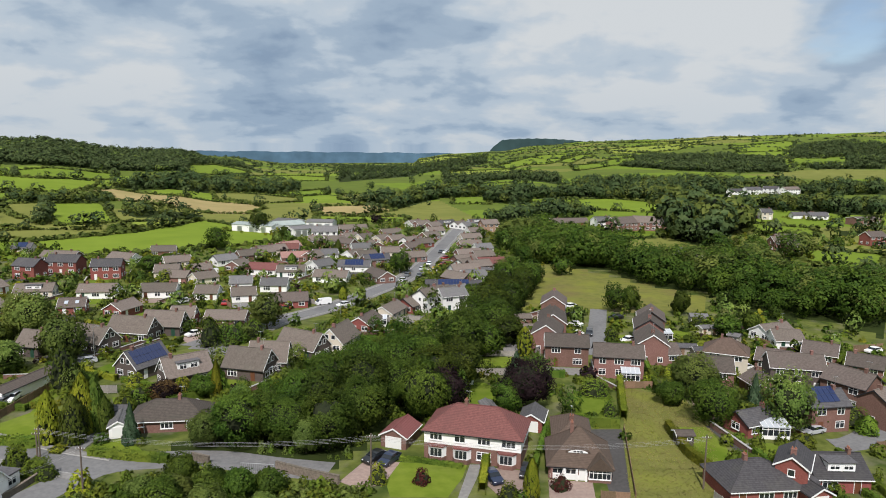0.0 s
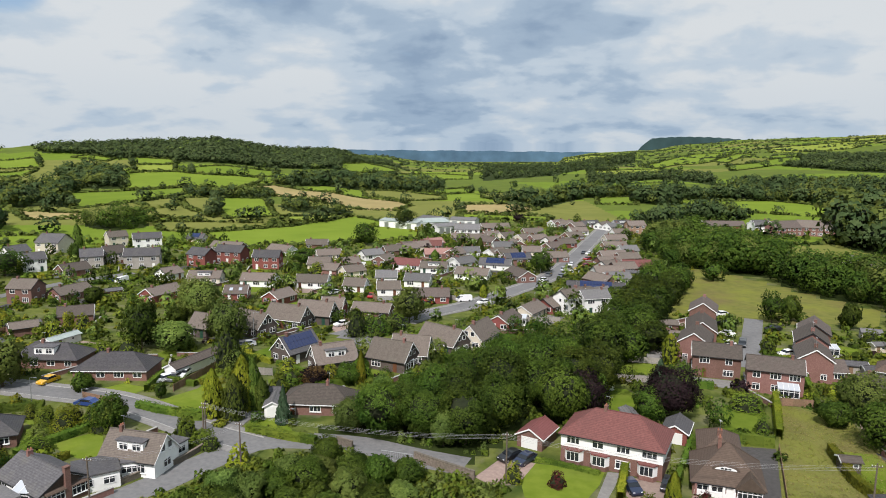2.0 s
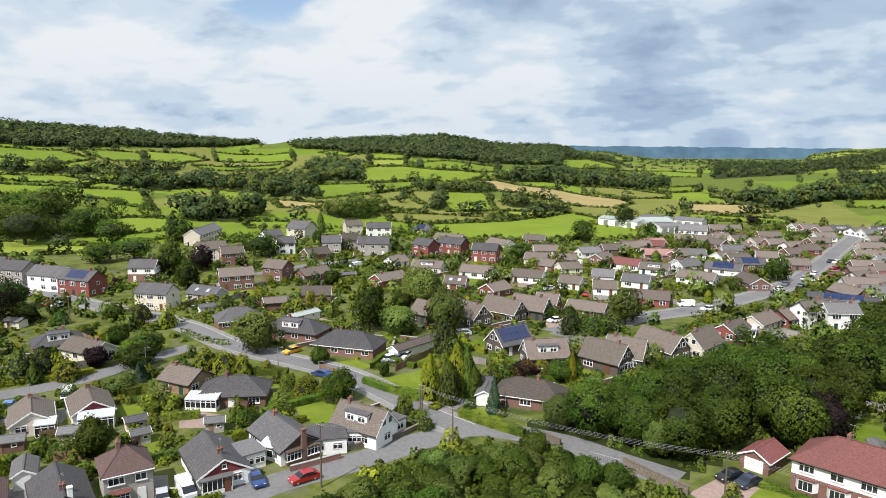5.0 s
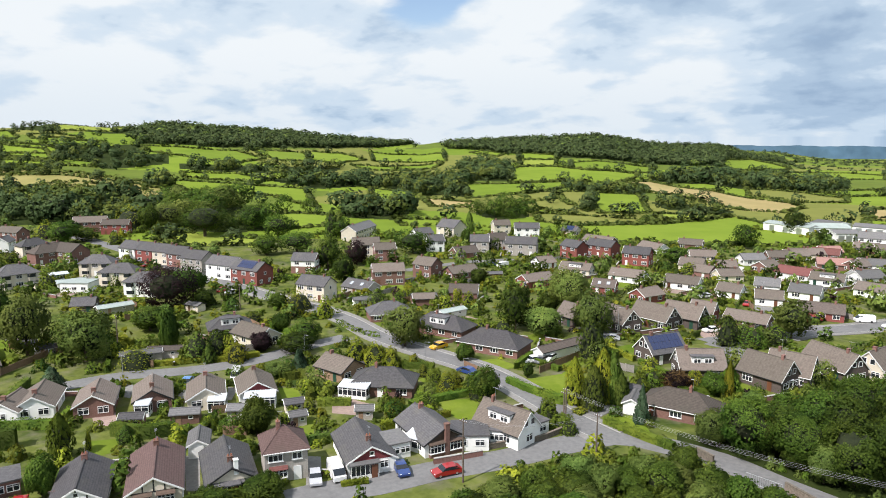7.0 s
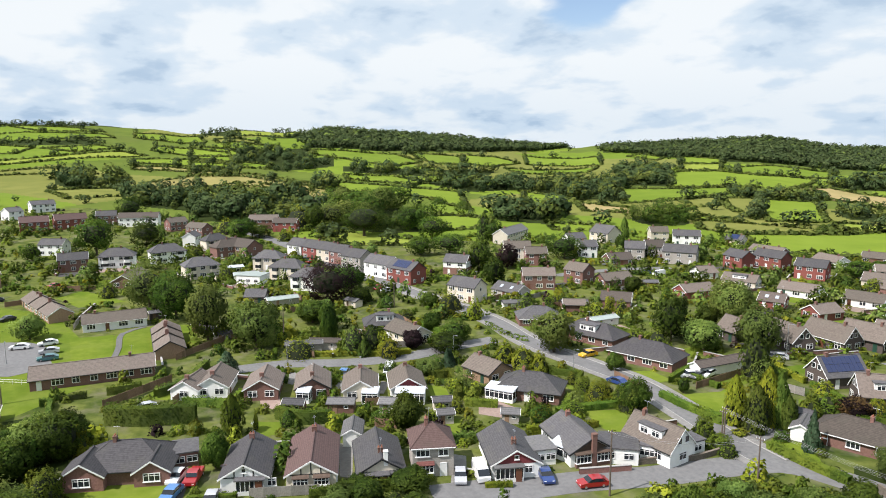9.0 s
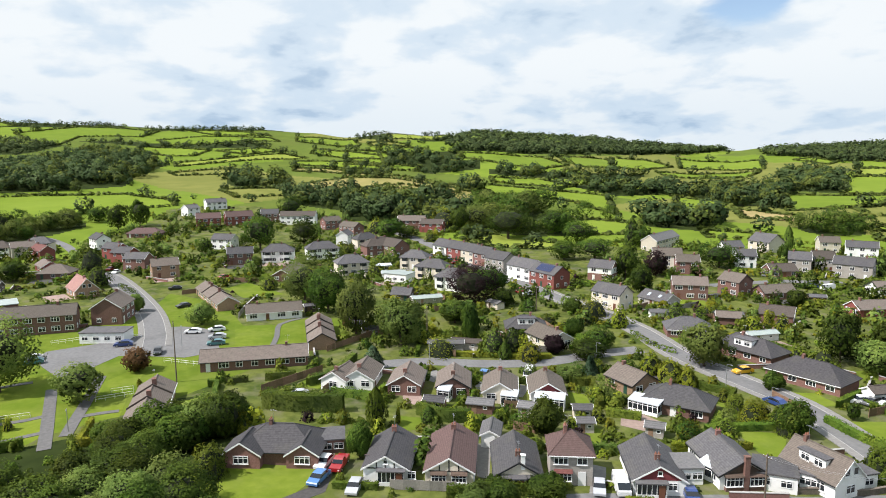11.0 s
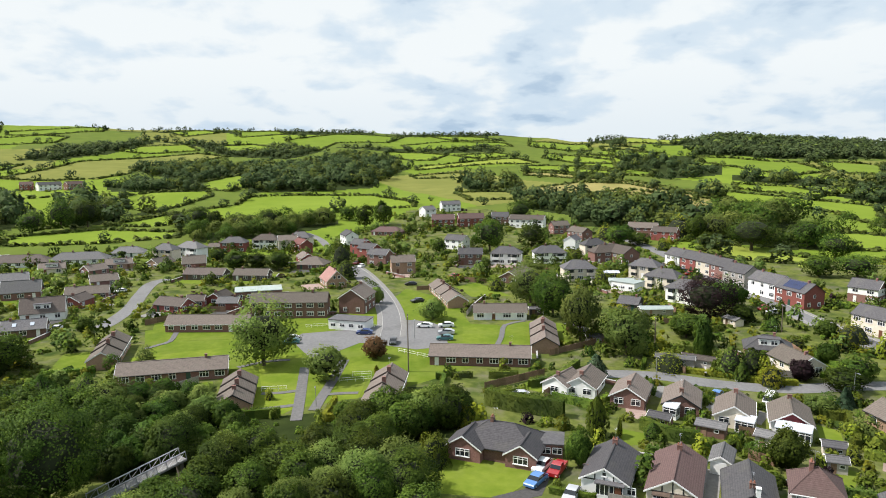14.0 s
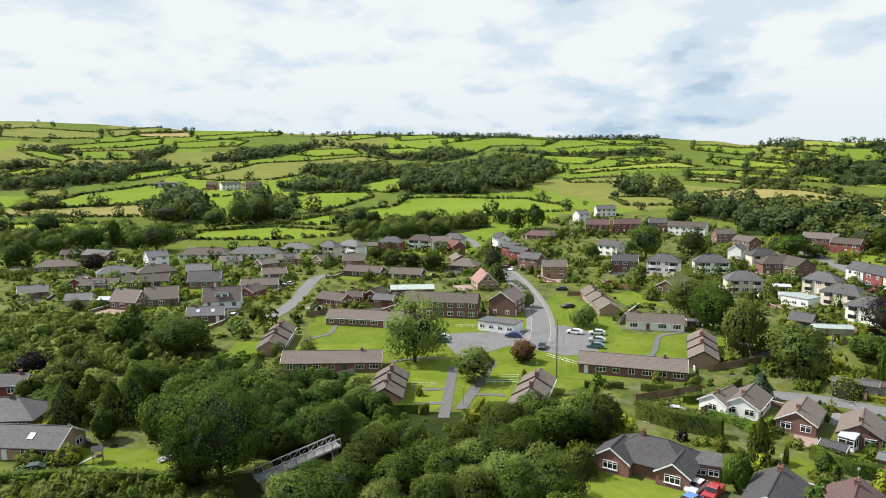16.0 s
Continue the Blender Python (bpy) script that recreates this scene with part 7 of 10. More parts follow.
# housing estate, third view
house("sh", -337.2, -103.6, 73, 10.5, 6.9, "grey", "cream")
house("sh", -342.8, -93.3, 59, 13.4, 6.9, "grey", "white")
house("b", -361.8, -86.5, 77, 6.6, 5.2, "brown", "brick")
house("sh", -358.7, -76.4, 84, 12.6, 6.9, "slate", "red")
house("sh", -367.3, -61.7, 77, 13.5, 6.9, "dark", "white")
house("s", -363.7, -50.7, 102, 9.5, 6.9, "brown", "cream")
house("sh", -374.8, -45.3, 77, 11.8, 6.9, "slate", "cream")
house("s", -349.3, -41.5, 32, 9.5, 6.5, "red", "red")
house("b", -319.8, -36.7, 19, 10.4, 6.5, "brown", "red")
house("b", -313.0, -98.8, 147, 9.5, 6.9, "brown", "buff")
house("b", -311.2, -84.0, 103, 9.5, 9.5, "brown", "brick")
house("b", -281.5, -71.5, 77, 16.5, 6.9, "dark", "dark")
house("b", -277.3, -52.7, 80, 13.5, 6.9, "brown", "dark")
house("bh", -301.6, -31.3, 74, 11.9, 8.6, "brown", "brick")
house("d", -261.2, -20.1, 18, 11.4, 7.3, "pink", "buff")
house("s", -213.3, -29.6, 86, 23.1, 6.9, "brown", "brick")
house("s", -219.0, -9.4, 163, 11.4, 8.2, "brown", "brick")
house("b", -225.1, -67.9, 66, 10.5, 6.5, "dark", "red")
house("b", -230.1, -62.1, 90, 5.5, 5.2, "dark", "red")
house("b", -234.9, -55.8, 163, 7.6, 5.6, "dark", "red")
house("b", -225.9, -50.8, 85, 6.6, 5.2, "grey", "red")
house("b", -199.0, -50.3, 85, 23.3, 6.5, "brown", "brick")
house("s", -379.4, -19.8, 21, 10.4, 6.9, "slate", "white")
house("bh", -409.4, 1.3, 68, 17.9, 7.7, "maroon", "brick")
house("s", -285.5, 6.6, 96, 9.7, 6.9, "brown", "buff")
house("s", -342.6, -12.1, 42, 9.5, 6.5, "slate", "red")
house("s", -326.7, -7.9, 48, 9.5, 6.5, "slate", "red")
house("s", -307.0, -2.7, 58, 9.5, 6.5, "slate", "brick")
house("b", -155.6, -47.8, 99, 23.1, 6.5, "brown", "brick")
house("b", -138.8, -30.6, -174, 16.1, 6.5, "brown", "buff", "steps")
house("b", -137.5, -0.8, 171, 19.9, 6.5, "brown", "buff", "steps")
house("b", -173.4, -68.4, -169, 20.9, 6.5, "brown", "buff", "steps")
house("b", -159.7, 21.8, 79, 23.5, 6.5, "brown", "brick")
house("b", -175.4, 40.7, -11, 21.8, 6.5, "brown", "buff", "steps")
house("b", -203.5, 33.7, 83, 15.7, 6.5, "brown", "white")
house("b", -232.1, 20.4, 8, 29.4, 6.5, "brown", "buff", "steps")
house("s", -303.5, 37.1, 82, 10.4, 6.9, "slate", "brick")
house("sh", -303.4, 53.1, 73, 13.3, 7.3, "slate", "white")
house("sh", -303.4, 72.3, 87, 14.0, 7.3, "slate", "white")
house("sh", -261.4, 73.8, 88, 12.3, 7.3, "slate", "cream")
house("sh", -302.2, 99.1, 96, 16.3, 7.7, "dark", "brick")
house("sh", -325.9, 99.3, 98, 11.4, 6.9, "slate", "cream")
house("s", -344.0, 93.9, 147, 9.5, 6.0, "slate", "white")
house("s", -399.2, 100.9, 102, 10.2, 6.9, "brown", "brick")
house("s", -372.5, 105.6, 23, 13.2, 6.9, "brown", "brick")
house("t", -442.7, 73.4, 74, 10.7, 7.6, "slate", "brick")
house("t", -426.5, 87.8, 65, 21.4, 7.6, "dark", "white")
house("t", -436.4, 36.0, 87, 13.9, 8.5, "maroon", "red")
house("t", -438.3, 53.7, 93, 16.0, 8.5, "maroon", "red")
house("s", -352.6, 36.2, 52, 10.9, 6.9, "slate", "white")
house("s", -484.2, 29.3, 125, 9.5, 6.9, "grey", "white")
house("s", -508.4, 47.2, 102, 14.0, 6.9, "slate", "white")
house("b", -264.3, 50.2, 151, 18.4, 7.7, "brown", "brick")
# far end, last view
house("bh", -324.1, -162.9, 95, 24.6, 8.6, "dark", "white")
house("bh", -329.8, -139.9, 95, 24.7, 8.6, "grey", "white")
house("bh", -348.0, -124.8, 97, 15.4, 7.7, "grey", "white")
house("b", -303.6, -140.4, 109, 9.8, 6.9, "brown", "cream", "dormer")
house("b", -312.6, -116.6, 113, 10.6, 6.9, "brown", "buff", "dormer")
house("b", -297.7, -121.0, 142, 8.5, 6.5, "brown", "brick")
house("b", -272.3, -107.6, 118, 9.6, 6.9, "brown", "brick")
house("d", -251.3, -127.0, 106, 12.0, 6.9, "grey", "brick")
house("b", -247.8, -103.5, 104, 13.5, 6.9, "brown", "brick")
house("b", -235.2, -101.6, 171, 8.5, 6.0, "dark", "red")
house("d", -218.4, -104.6, 108, 11.9, 7.7, "dark", "white", "dormer")
house("b", -198.4, -100.5, 107, 10.9, 6.9, "slate", "brick", "skylight")
house("d", -218.8, -126.6, 115, 10.4, 6.9, "brown", "brick")
house("d", -213.1, -135.1, 81, 10.1, 6.9, "brown", "brick")
house("b", -241.8, -164.5, 104, 13.5, 6.9, "dark", "dark", "dormer")
house("b", -250.7, -150.3, 113, 15.0, 7.7, "dark", "dark")
house("bh", -268.4, -175.0, 127, 15.2, 7.7, "grey", "cream")
house("bh", -272.5, -159.5, 128, 15.0, 7.7, "brown", "brick")
house("s", -297.2, -173.7, 138, 9.3, 6.9, "grey", "white")
house("b", -245.5, -175.8, -165, 10.4, 6.5, "brown", "red", "skylight")
house("b", -225.6, -179.9, 124, 9.6, 6.9, "grey", "brick")
house("g", -215.6, -154.8, 107, 8.1, 6.0, "grey", "pebble")
house("bh", -282.3, -212.4, 113, 17.0, 7.7, "brown", "buff")
house("b", -313.2, -227.8, 111, 7.7, 6.9, "dark", "red")
house("b", -313.7, -213.0, 77, 15.3, 7.7, "slate", "brick")
house("s", -261.4, -134.8, 115, 9.5, 6.9, "grey", "red")
house("b", -131.0, -112.1, 103, 8.5, 6.0, "slate", "red")
house("bh", -114.5, -99.8, 102, 14.8, 8.6, "slate", "brick")
house("b", -103.9, -87.9, 92, 19.0, 7.7, "slate", "buff", "skylight")
# large houses near the drone, seen close
house("bh", -49.6, 119.0, 9, 12.9, 7.3, "dark", "brick")
house("g", -57.1, 115.3, 108, 5.7, 2.9, "grey", "white")
bay_window(house("sh", -84.5, 57.2, 62, 6.2, 6.4, "maroon", "pebble"), pose(-1.2, -3.21, 0), 2.4, 0.9, 2.1, "red", "pebble", 0.6)
house("g", -100.5, 52.1, 148, 5.7, 2.9, "grey", "white")
house("bh", 44.9, 97.9, 7, 10.8, 8.2, "charcoal", "red")
house("b", 58.3, 101.3, -0, 8.1, 7.7, "charcoal", "red", "dormer")
house("s", 51.2, 98.4, 59, 6.6, 4.3, "charcoal", "red")
house("g", 51.6, 96.7, -77, 8.5, 3.4, "charcoal", "red")
# sheds and greenhouses
house("o", -60.3, 121.5, 11, 2.8, 2.4, "slate", "cream")
house("o", 3.6, 143.1, -57, 2.8, 2.2, "grey", "white")
house("o", 7.4, 126.3, -76, 3.3, 2.2, "grey", "white")
house("o", 40.3, 114.3, 2, 2.8, 2.2, "dark", "dark")
house("o", -91.0, 79.0, 46, 3.0, 2.6, "grey", "pebble")
house("o", -103.0, 72.3, 63, 3.3, 2.6, "slate", "cream")
house("o", -97.7, 69.2, 65, 2.8, 2.6, "grey", "pebble")
house("o", -113.2, 56.5, 53, 4.8, 3.0, "grey", "brick")
house("o", -118.0, 49.1, 53, 3.8, 3.0, "slate", "brick")
house("o", -107.8, 64.0, 47, 3.8, 3.0, "grey", "pebble")
house("o", -152.8, 66.6, 65, 8.5, 3.0, "grey", "pebble")
house("o", -151.4, 71.8, 51, 7.6, 3.0, "dark", "pebble")
house("o", -171.5, 56.7, 69, 2.8, 2.5, "dark", "brick")
house("o", -186.8, 98.1, 16, 4.8, 3.0, "grey", "cream")
house("o", -156.3, 135.6, 63, 5.7, 3.0, "grey", "white")
house("o", -145.3, 150.7, 56, 7.6, 4.0, "grey", "brick")
house("o", -127.2, 143.2, 80, 8.5, 3.0, "pale", "white")
house("o", -151.8, 194.2, 52, 4.8, 3.0, "slate", "brick")
house("o", 72.4, 199.7, -6, 4.8, 3.0, "grey", "pebble")
house("o", 69.5, 186.6, 15, 2.8, 2.5, "grey", "cream")
house("o", 72.4, 186.6, 3, 2.8, 2.5, "grey", "cream")
house("o", 74.6, 178.6, -38, 2.8, 2.5, "grey", "pebble")
house("o", 58.2, 167.7, -4, 4.8, 3.0, "slate", "pebble")
house("o", 61.4, 165.0, 3, 4.8, 3.0, "slate", "pebble")
house("o", 19.4, 195.6, 3, 7.6, 4.0, "brown", "brick")
house("o", 19.3, 184.2, -3, 8.5, 4.0, "brown", "brick")
house("o", -185.1, 51.0, 92, 2.8, 2.5, "dark", "red")
house("o", -180.0, 52.4, 74, 2.8, 2.5, "slate", "dark")
house("o", -173.2, 53.3, 87, 3.8, 2.5, "slate", "pebble")
house("o", -206.1, 45.1, 87, 3.8, 2.5, "slate", "dark")
house("o", -254.1, 78.4, 94, 3.8, 3.0, "slate", "cream")
house("o", -247.5, 86.1, 74, 8.5, 4.0, "pale", "white")
house("o", -202.0, 81.3, 85, 9.5, 3.5, "pale", "pebble")
house("o", -270.5, -222.6, 108, 5.7, 3.0, "slate", "dark")
house("o", -98.4, 32.8, 93, 5.7, 3.0, "maroon", "white")
# works and glasshouses in the valley
house("w", -98.0, 405.4, 33, 21.5, 16.0, "pale", "white")
house("w", -84.4, 384.6, 43, 12.6, 12.0, "grey", "white")
house("w", -112.3, 400.2, -19, 26.7, 10.0, "pale", "white")
house("w", -78.7, 422.1, -3, 16.0, 12.0, "grey", "white")
house("w", -99.0, 422.7, -23, 14.7, 14.0, "grey", "white")
house("w", 109.6, 314.6, -41, 14.1, 12.0, "grey", "cream")
house("w", 263.9, 448.2, 16, 16.8, 12.0, "brown", "brick")
house("s", 263.7, 654.5, 21, 14.2, 6.9, "slate", "white")
house("s", 287.8, 673.8, 22, 18.7, 6.9, "slate", "white")
house("s", 309.3, 681.8, -39, 13.0, 6.9, "slate", "white")
house("s", 323.6, 673.6, 26, 20.6, 6.9, "brown", "white")
house("b", 218.0, 524.2, 4, 12.7, 6.9, "brown", "brick")
house("s", 214.4, 478.3, 1, 7.4, 6.9, "slate", "cream")
house("b", 239.3, 483.8, 2, 9.6, 6.9, "slate", "white")
house("b", 251.3, 480.2, -17, 11.2, 7.7, "slate", "white")
house("s", 119.2, 431.4, 1, 20.7, 7.7, "maroon", "pebble")
house("s", 92.8, 425.9, 4, 8.5, 6.9, "grey", "white")
house("s", 163.3, 348.0, 4, 7.2, 6.9, "brown", "brick")
house("s", 164.5, 335.9, 4, 7.2, 6.9, "brown", "brick")
house("s", -650.5, -316.9, 107, 10.3, 6.9, "maroon", "red")
house("s", -650.1, -297.7, 135, 19.5, 6.9, "slate", "white")
house("s", -653.6, -277.6, 142, 15.6, 6.9, "maroon", "brick")
house("w", -644.9, -361.0, 114, 20.4, 8.0, "slate", "dark")

# ---------- roads ----------
road(6.2, (-76.9, 52.3), (-74.2, 58.9), (-71.2, 63.7), (-67.9, 72.2), (-62.3, 83.2), (-57.9, 94.4), (-54.3, 101.4), (-48.4, 104.2), (-37.2, 105.2), (-27.9, 103.2), (-18.3, 101.6))
road(5.5, (-54.3, 101.4), (-63.9, 104.0), (-76.1, 108.7), (-91.5, 113.6), (-107.4, 114.4), (-126.0, 115.7), (-146.6, 121.3), (-165.9, 123.6), (-182.1, 123.1), (-206.0, 124.3), (-228.7, 127.2), pavement=True)
road(5.5, (-133.0, 109.9), (-134.2, 97.9), (-134.1, 82.7), (-138.3, 70.5), (-145.1, 59.6), (-147.7, 49.9), (-148.4, 42.3))
road(6.5, (-228.7, 127.2), (-249.9, 125.8), (-302.6, 130.7), (-347.7, 132.8), (-377.2, 128.9))
road(6.5, (8.0, 451.8), (-1.6, 371.4), (-7.9, 317.0), (-12.9, 281.7), (-18.8, 255.6), (-26.5, 235.6), (-34.3, 216.6), (-41.1, 204.8), (-48.7, 194.1), (-52.3, 184.7), pavement=True)
road(5.5, (-52.3, 184.7), (-55.8, 174.9), (-58.5, 168.1), (-63.8, 167.9))
road(5.0, (46.4, 213.8), (41.2, 190.4), (37.9, 175.8), (34.9, 165.0))
road(5.0, (81.1, 133.0), (79.2, 125.0), (76.2, 120.0), (69.6, 115.1), (66.0, 114.5))
road(5.5, (-305.1, -15.6), (-281.0, -9.4), (-246.7, -3.0), (-219.6, 0.5), (-197.7, 1.2), (-184.3, 0.5), pavement=True)
road(5.0, (-282.4, -86.7), (-273.2, -90.1), (-252.1, -87.2), (-229.9, -83.2), (-210.9, -82.2), (-204.0, -82.7))
road(4.5, (-369.7, -30.6), (-391.2, -35.9), (-409.2, -42.5), (-418.7, -47.4))
road(5.0, (-185.6, 182.7), (-183.3, 199.2), (-180.1, 213.3), (-175.4, 220.2), (-170.5, 230.4))
road(3.5, (-61.4, 107.0), (-61.4, 111.4), (-60.2, 115.7), (-57.8, 117.1))
patch("lot", (-184.7, -25.7), (-191.0, -23.7), (-193.5, -12.7), (-197.8, -3.2), (-203.8, 2.4), (-203.0, 7.9), (-199.6, 12.9), (-194.1, 15.9), (-173.9, 15.5), (-172.0, 7.1), (-176.3, 0.0), (-179.8, -7.3), (-173.9, -11.7), (-169.6, -14.0), (-168.0, -19.2), (-176.5, -22.7))
patch("estate", (-185.4, -63.2), (-210.3, -69.2), (-209.9, -43.8), (-211.2, -17.4), (-226.8, -0.1), (-251.1, 6.9), (-229.1, 21.9), (-190.2, 24.4), (-198.3, 42.3), (-193.2, 51.6), (-171.7, 47.4), (-164.3, 30.3), (-146.4, 7.3), (-140.0, -2.2), (-135.4, -13.4), (-130.6, -27.0), (-153.1, -37.5), (-160.3, -53.4))
# ---------- lawns, drives ----------
patch("lot", (-67.3, 168.4), (-61.7, 179.1), (-51.3, 199.8), (-46.7, 192.9), (-51.1, 180.0), (-54.4, 170.6), (-52.8, 158.6), (-55.0, 155.4), (-60.6, 166.7))
patch("drive", (-70.0, 174.1), (-66.5, 180.3), (-59.5, 174.7), (-61.0, 165.6))
patch("lawn", (-171.1, -32.3), (-172.3, -21.7), (-160.0, -19.3), (-135.1, -17.6), (-130.7, -20.4), (-131.1, -28.4), (-148.0, -27.5))
patch("lawn", (-158.1, -18.5), (-166.9, -11.9), (-137.1, -13.2), (-135.5, -14.6), (-141.1, -17.3))
patch("lawn", (-160.0, -10.2), (-172.5, 0.1), (-150.7, -4.7), (-137.9, -6.3), (-137.2, -12.2))
patch("lawn", (-108.6, 3.4), (-110.8, 9.3), (-102.7, 22.2), (-100.0, 22.4), (-94.2, 16.0), (-96.9, 5.6))
patch("tarmac", (-106.8, 24.2), (-105.1, 26.9), (-94.4, 21.9), (-93.4, 18.7), (-94.6, 14.3), (-96.6, 19.8))
patch("lawn", (-7.6, 105.2), (3.1, 104.8), (2.3, 100.3), (0.1, 94.3), (-8.2, 94.0), (-9.4, 99.1))
patch("drive", (-13.1, 105.9), (-7.6, 105.2), (-9.6, 97.5), (-13.8, 96.7), (-16.2, 98.4))
patch("drive", (5.4, 104.0), (12.1, 103.0), (11.7, 94.4), (7.7, 94.3), (5.9, 98.1))
patch("paving", (3.5, 104.8), (5.4, 104.8), (4.5, 100.3), (2.9, 94.1), (1.5, 94.0))
patch("lawn", (3.7, 143.6), (7.6, 143.8), (11.7, 137.3), (10.6, 128.1), (2.7, 128.4))
patch("lawn", (5.3, 154.4), (15.8, 154.9), (16.6, 163.3), (7.3, 161.9))
patch("lawn", (25.8, 139.4), (31.8, 139.7), (33.0, 136.9), (30.2, 123.6), (23.4, 122.8))
patch("rough", (35.6, 142.8), (47.6, 136.2), (47.6, 120.4), (39.9, 95.4), (26.2, 95.0), (32.6, 124.3))
patch("lawn", (41.4, 121.3), (46.7, 121.5), (47.2, 108.6), (41.5, 105.8), (39.6, 109.3))
patch("tarmac", (46.9, 122.0), (49.8, 121.6), (50.8, 110.6), (48.4, 109.6))
patch("tarmac", (25.0, 119.5), (31.1, 119.8), (26.5, 95.0), (23.7, 94.9))
patch("lawn", (53.3, 115.5), (58.7, 113.7), (55.6, 109.9), (51.2, 108.8))
patch("lawn", (-75.2, 110.4), (-78.9, 128.7), (-72.7, 123.4), (-67.8, 106.9), (-74.3, 109.0))
patch("lawn", (-66.6, 131.8), (-59.8, 132.1), (-59.6, 126.3), (-63.9, 126.8))
patch("lawn", (-59.3, 109.6), (-54.5, 113.2), (-49.2, 106.7), (-45.0, 106.0), (-52.2, 104.9), (-57.6, 105.5))
patch("lawn", (-87.0, 93.0), (-82.1, 100.4), (-74.6, 90.5), (-78.7, 89.9))
patch("lawn", (-101.0, 101.3), (-91.5, 102.3), (-85.3, 102.0), (-89.7, 96.6))
patch("lawn", (-83.1, 111.2), (-77.4, 123.9), (-68.3, 117.9), (-69.6, 110.7), (-79.8, 110.2))
patch("lawn", (-96.9, 117.6), (-94.2, 122.2), (-87.6, 120.8), (-89.2, 113.1))
patch("lawn", (-100.2, 142.0), (-99.6, 150.1), (-93.9, 147.2), (-95.0, 137.9))
patch("lawn", (-142.5, 122.3), (-137.9, 126.2), (-129.1, 118.0), (-138.9, 115.8))
patch("lawn", (-194.1, 226.6), (-184.0, 231.0), (-182.7, 216.4), (-189.2, 214.7))
patch("lawn", (-197.3, 21.8), (-194.5, 31.7), (-172.1, 27.6), (-174.5, 19.1))
patch("lawn", (-196.8, 34.2), (-198.2, 40.3), (-172.4, 35.0), (-173.9, 29.8))
patch("lawn", (-252.4, 25.1), (-259.6, 34.1), (-233.9, 42.6), (-233.6, 28.9))
patch("lawn", (-200.0, -68.8), (-192.6, -37.9), (-187.1, -38.0), (-187.2, -59.3), (-184.3, -63.7))
patch("lawn", (-172.3, -63.4), (-179.7, -40.6), (-171.9, -35.7), (-168.3, -37.5), (-167.8, -61.8))
patch("lawn", (-149.3, -46.5), (-152.1, -38.6), (-139.0, -35.3), (-138.8, -43.3))
patch("lawn", (-103.1, -86.5), (-106.5, -75.2), (-106.7, -64.4), (-102.7, -57.8), (-98.0, -59.4), (-95.6, -72.1), (-95.0, -80.2))
patch("lawn", (-228.2, -6.4), (-230.6, -1.8), (-198.0, -1.2), (-199.3, -5.9))
patch("lawn", (-114.9, 57.2), (-110.9, 60.5), (-108.8, 58.8), (-113.0, 55.3))
patch("paving", (-140.1, 57.5), (-137.9, 58.5), (-131.5, 54.6), (-133.0, 54.1))
patch("paving", (-128.9, 63.3), (-127.2, 64.7), (-121.0, 60.9), (-122.6, 59.6))
patch("paving", (-123.1, 70.7), (-121.0, 71.6), (-116.2, 67.3), (-116.9, 66.7))
patch("paving", (-100.4, 49.6), (-98.5, 51.1), (-88.3, 45.5), (-89.9, 44.2))
patch("paving", (-86.0, 62.6), (-84.3, 63.9), (-74.7, 56.8), (-76.6, 55.2))
patch("paving", (-75.0, 62.4), (-72.6, 65.8), (-71.9, 68.6), (-70.3, 68.0), (-72.0, 62.6), (-73.2, 60.6))
hedge(0.8, 0.9, "y", (-74.6, 60.0), (-72.4, 63.4))
patch("lawn", (-117.6, 40.9), (-114.5, 45.3), (-109.8, 42.9), (-110.7, 39.0))
patch("lawn", (-98.9, 70.4), (-96.5, 72.4), (-89.1, 65.7), (-92.2, 65.5))
patch("drive", (-127.0, 45.8), (-127.1, 49.9), (-120.2, 47.4), (-122.9, 44.5))
patch("lawn", (-115.3, 77.2), (-112.3, 79.7), (-102.5, 74.7), (-106.6, 72.8))
patch("drive", (-104.7, 82.5), (-95.0, 84.0), (-91.0, 79.8), (-96.9, 76.3))
# ---------- hedges, fences, walls ----------
hedge(1.8, 1.4, "y", (39.5, 120.6), (39.6, 109.3), (40.9, 104.1), (40.9, 95.5))
hedge(2.4, 1.3, "y", (36.3, 143.6), (32.4, 123.7))
hedge(2.2, 1.2, "y", (6.2, 105.3), (5.6, 100.4), (5.0, 95.1))
hedge(1.6, 1.4, "b", (-101.8, 76.8), (-97.4, 81.3))
hedge(2.6, 1.8, "h", (-116.8, 45.2), (-111.8, 48.1), (-109.3, 52.6))
hedge(3.8, 2.4, "h", (-132.0, 19.3), (-127.9, 24.4), (-123.6, 32.7))
hedge(1.4, 1.6, "h", (-88.4, 87.9), (-87.0, 93.0), (-83.7, 101.6))
hedge(1.4, 1.6, "h", (-83.1, 111.2), (-75.2, 109.6), (-68.5, 109.9))
hedge(1.2, 1.0, "h", (-145.2, 116.9), (-133.4, 114.4), (-126.6, 115.7))
hedge(1.5, 1.2, "b", (-153.4, 120.1), (-155.7, 131.0), (-154.1, 136.2))
hedge(1.3, 1.4, "y", (-150.5, 62.3), (-146.0, 68.1), (-141.8, 74.8), (-137.5, 80.5), (-136.0, 86.3))
hedge(2.0, 1.5, "c", (-140.5, 29.6), (-143.8, 35.8), (-153.7, 43.7))
hedge(1.8, 1.5, "h", (-171.0, 211.6), (-154.5, 208.8), (-149.5, 219.5))
hedge(1.3, 1.0, "h", (-208.1, 246.5), (-189.7, 234.6), (-186.0, 240.3))
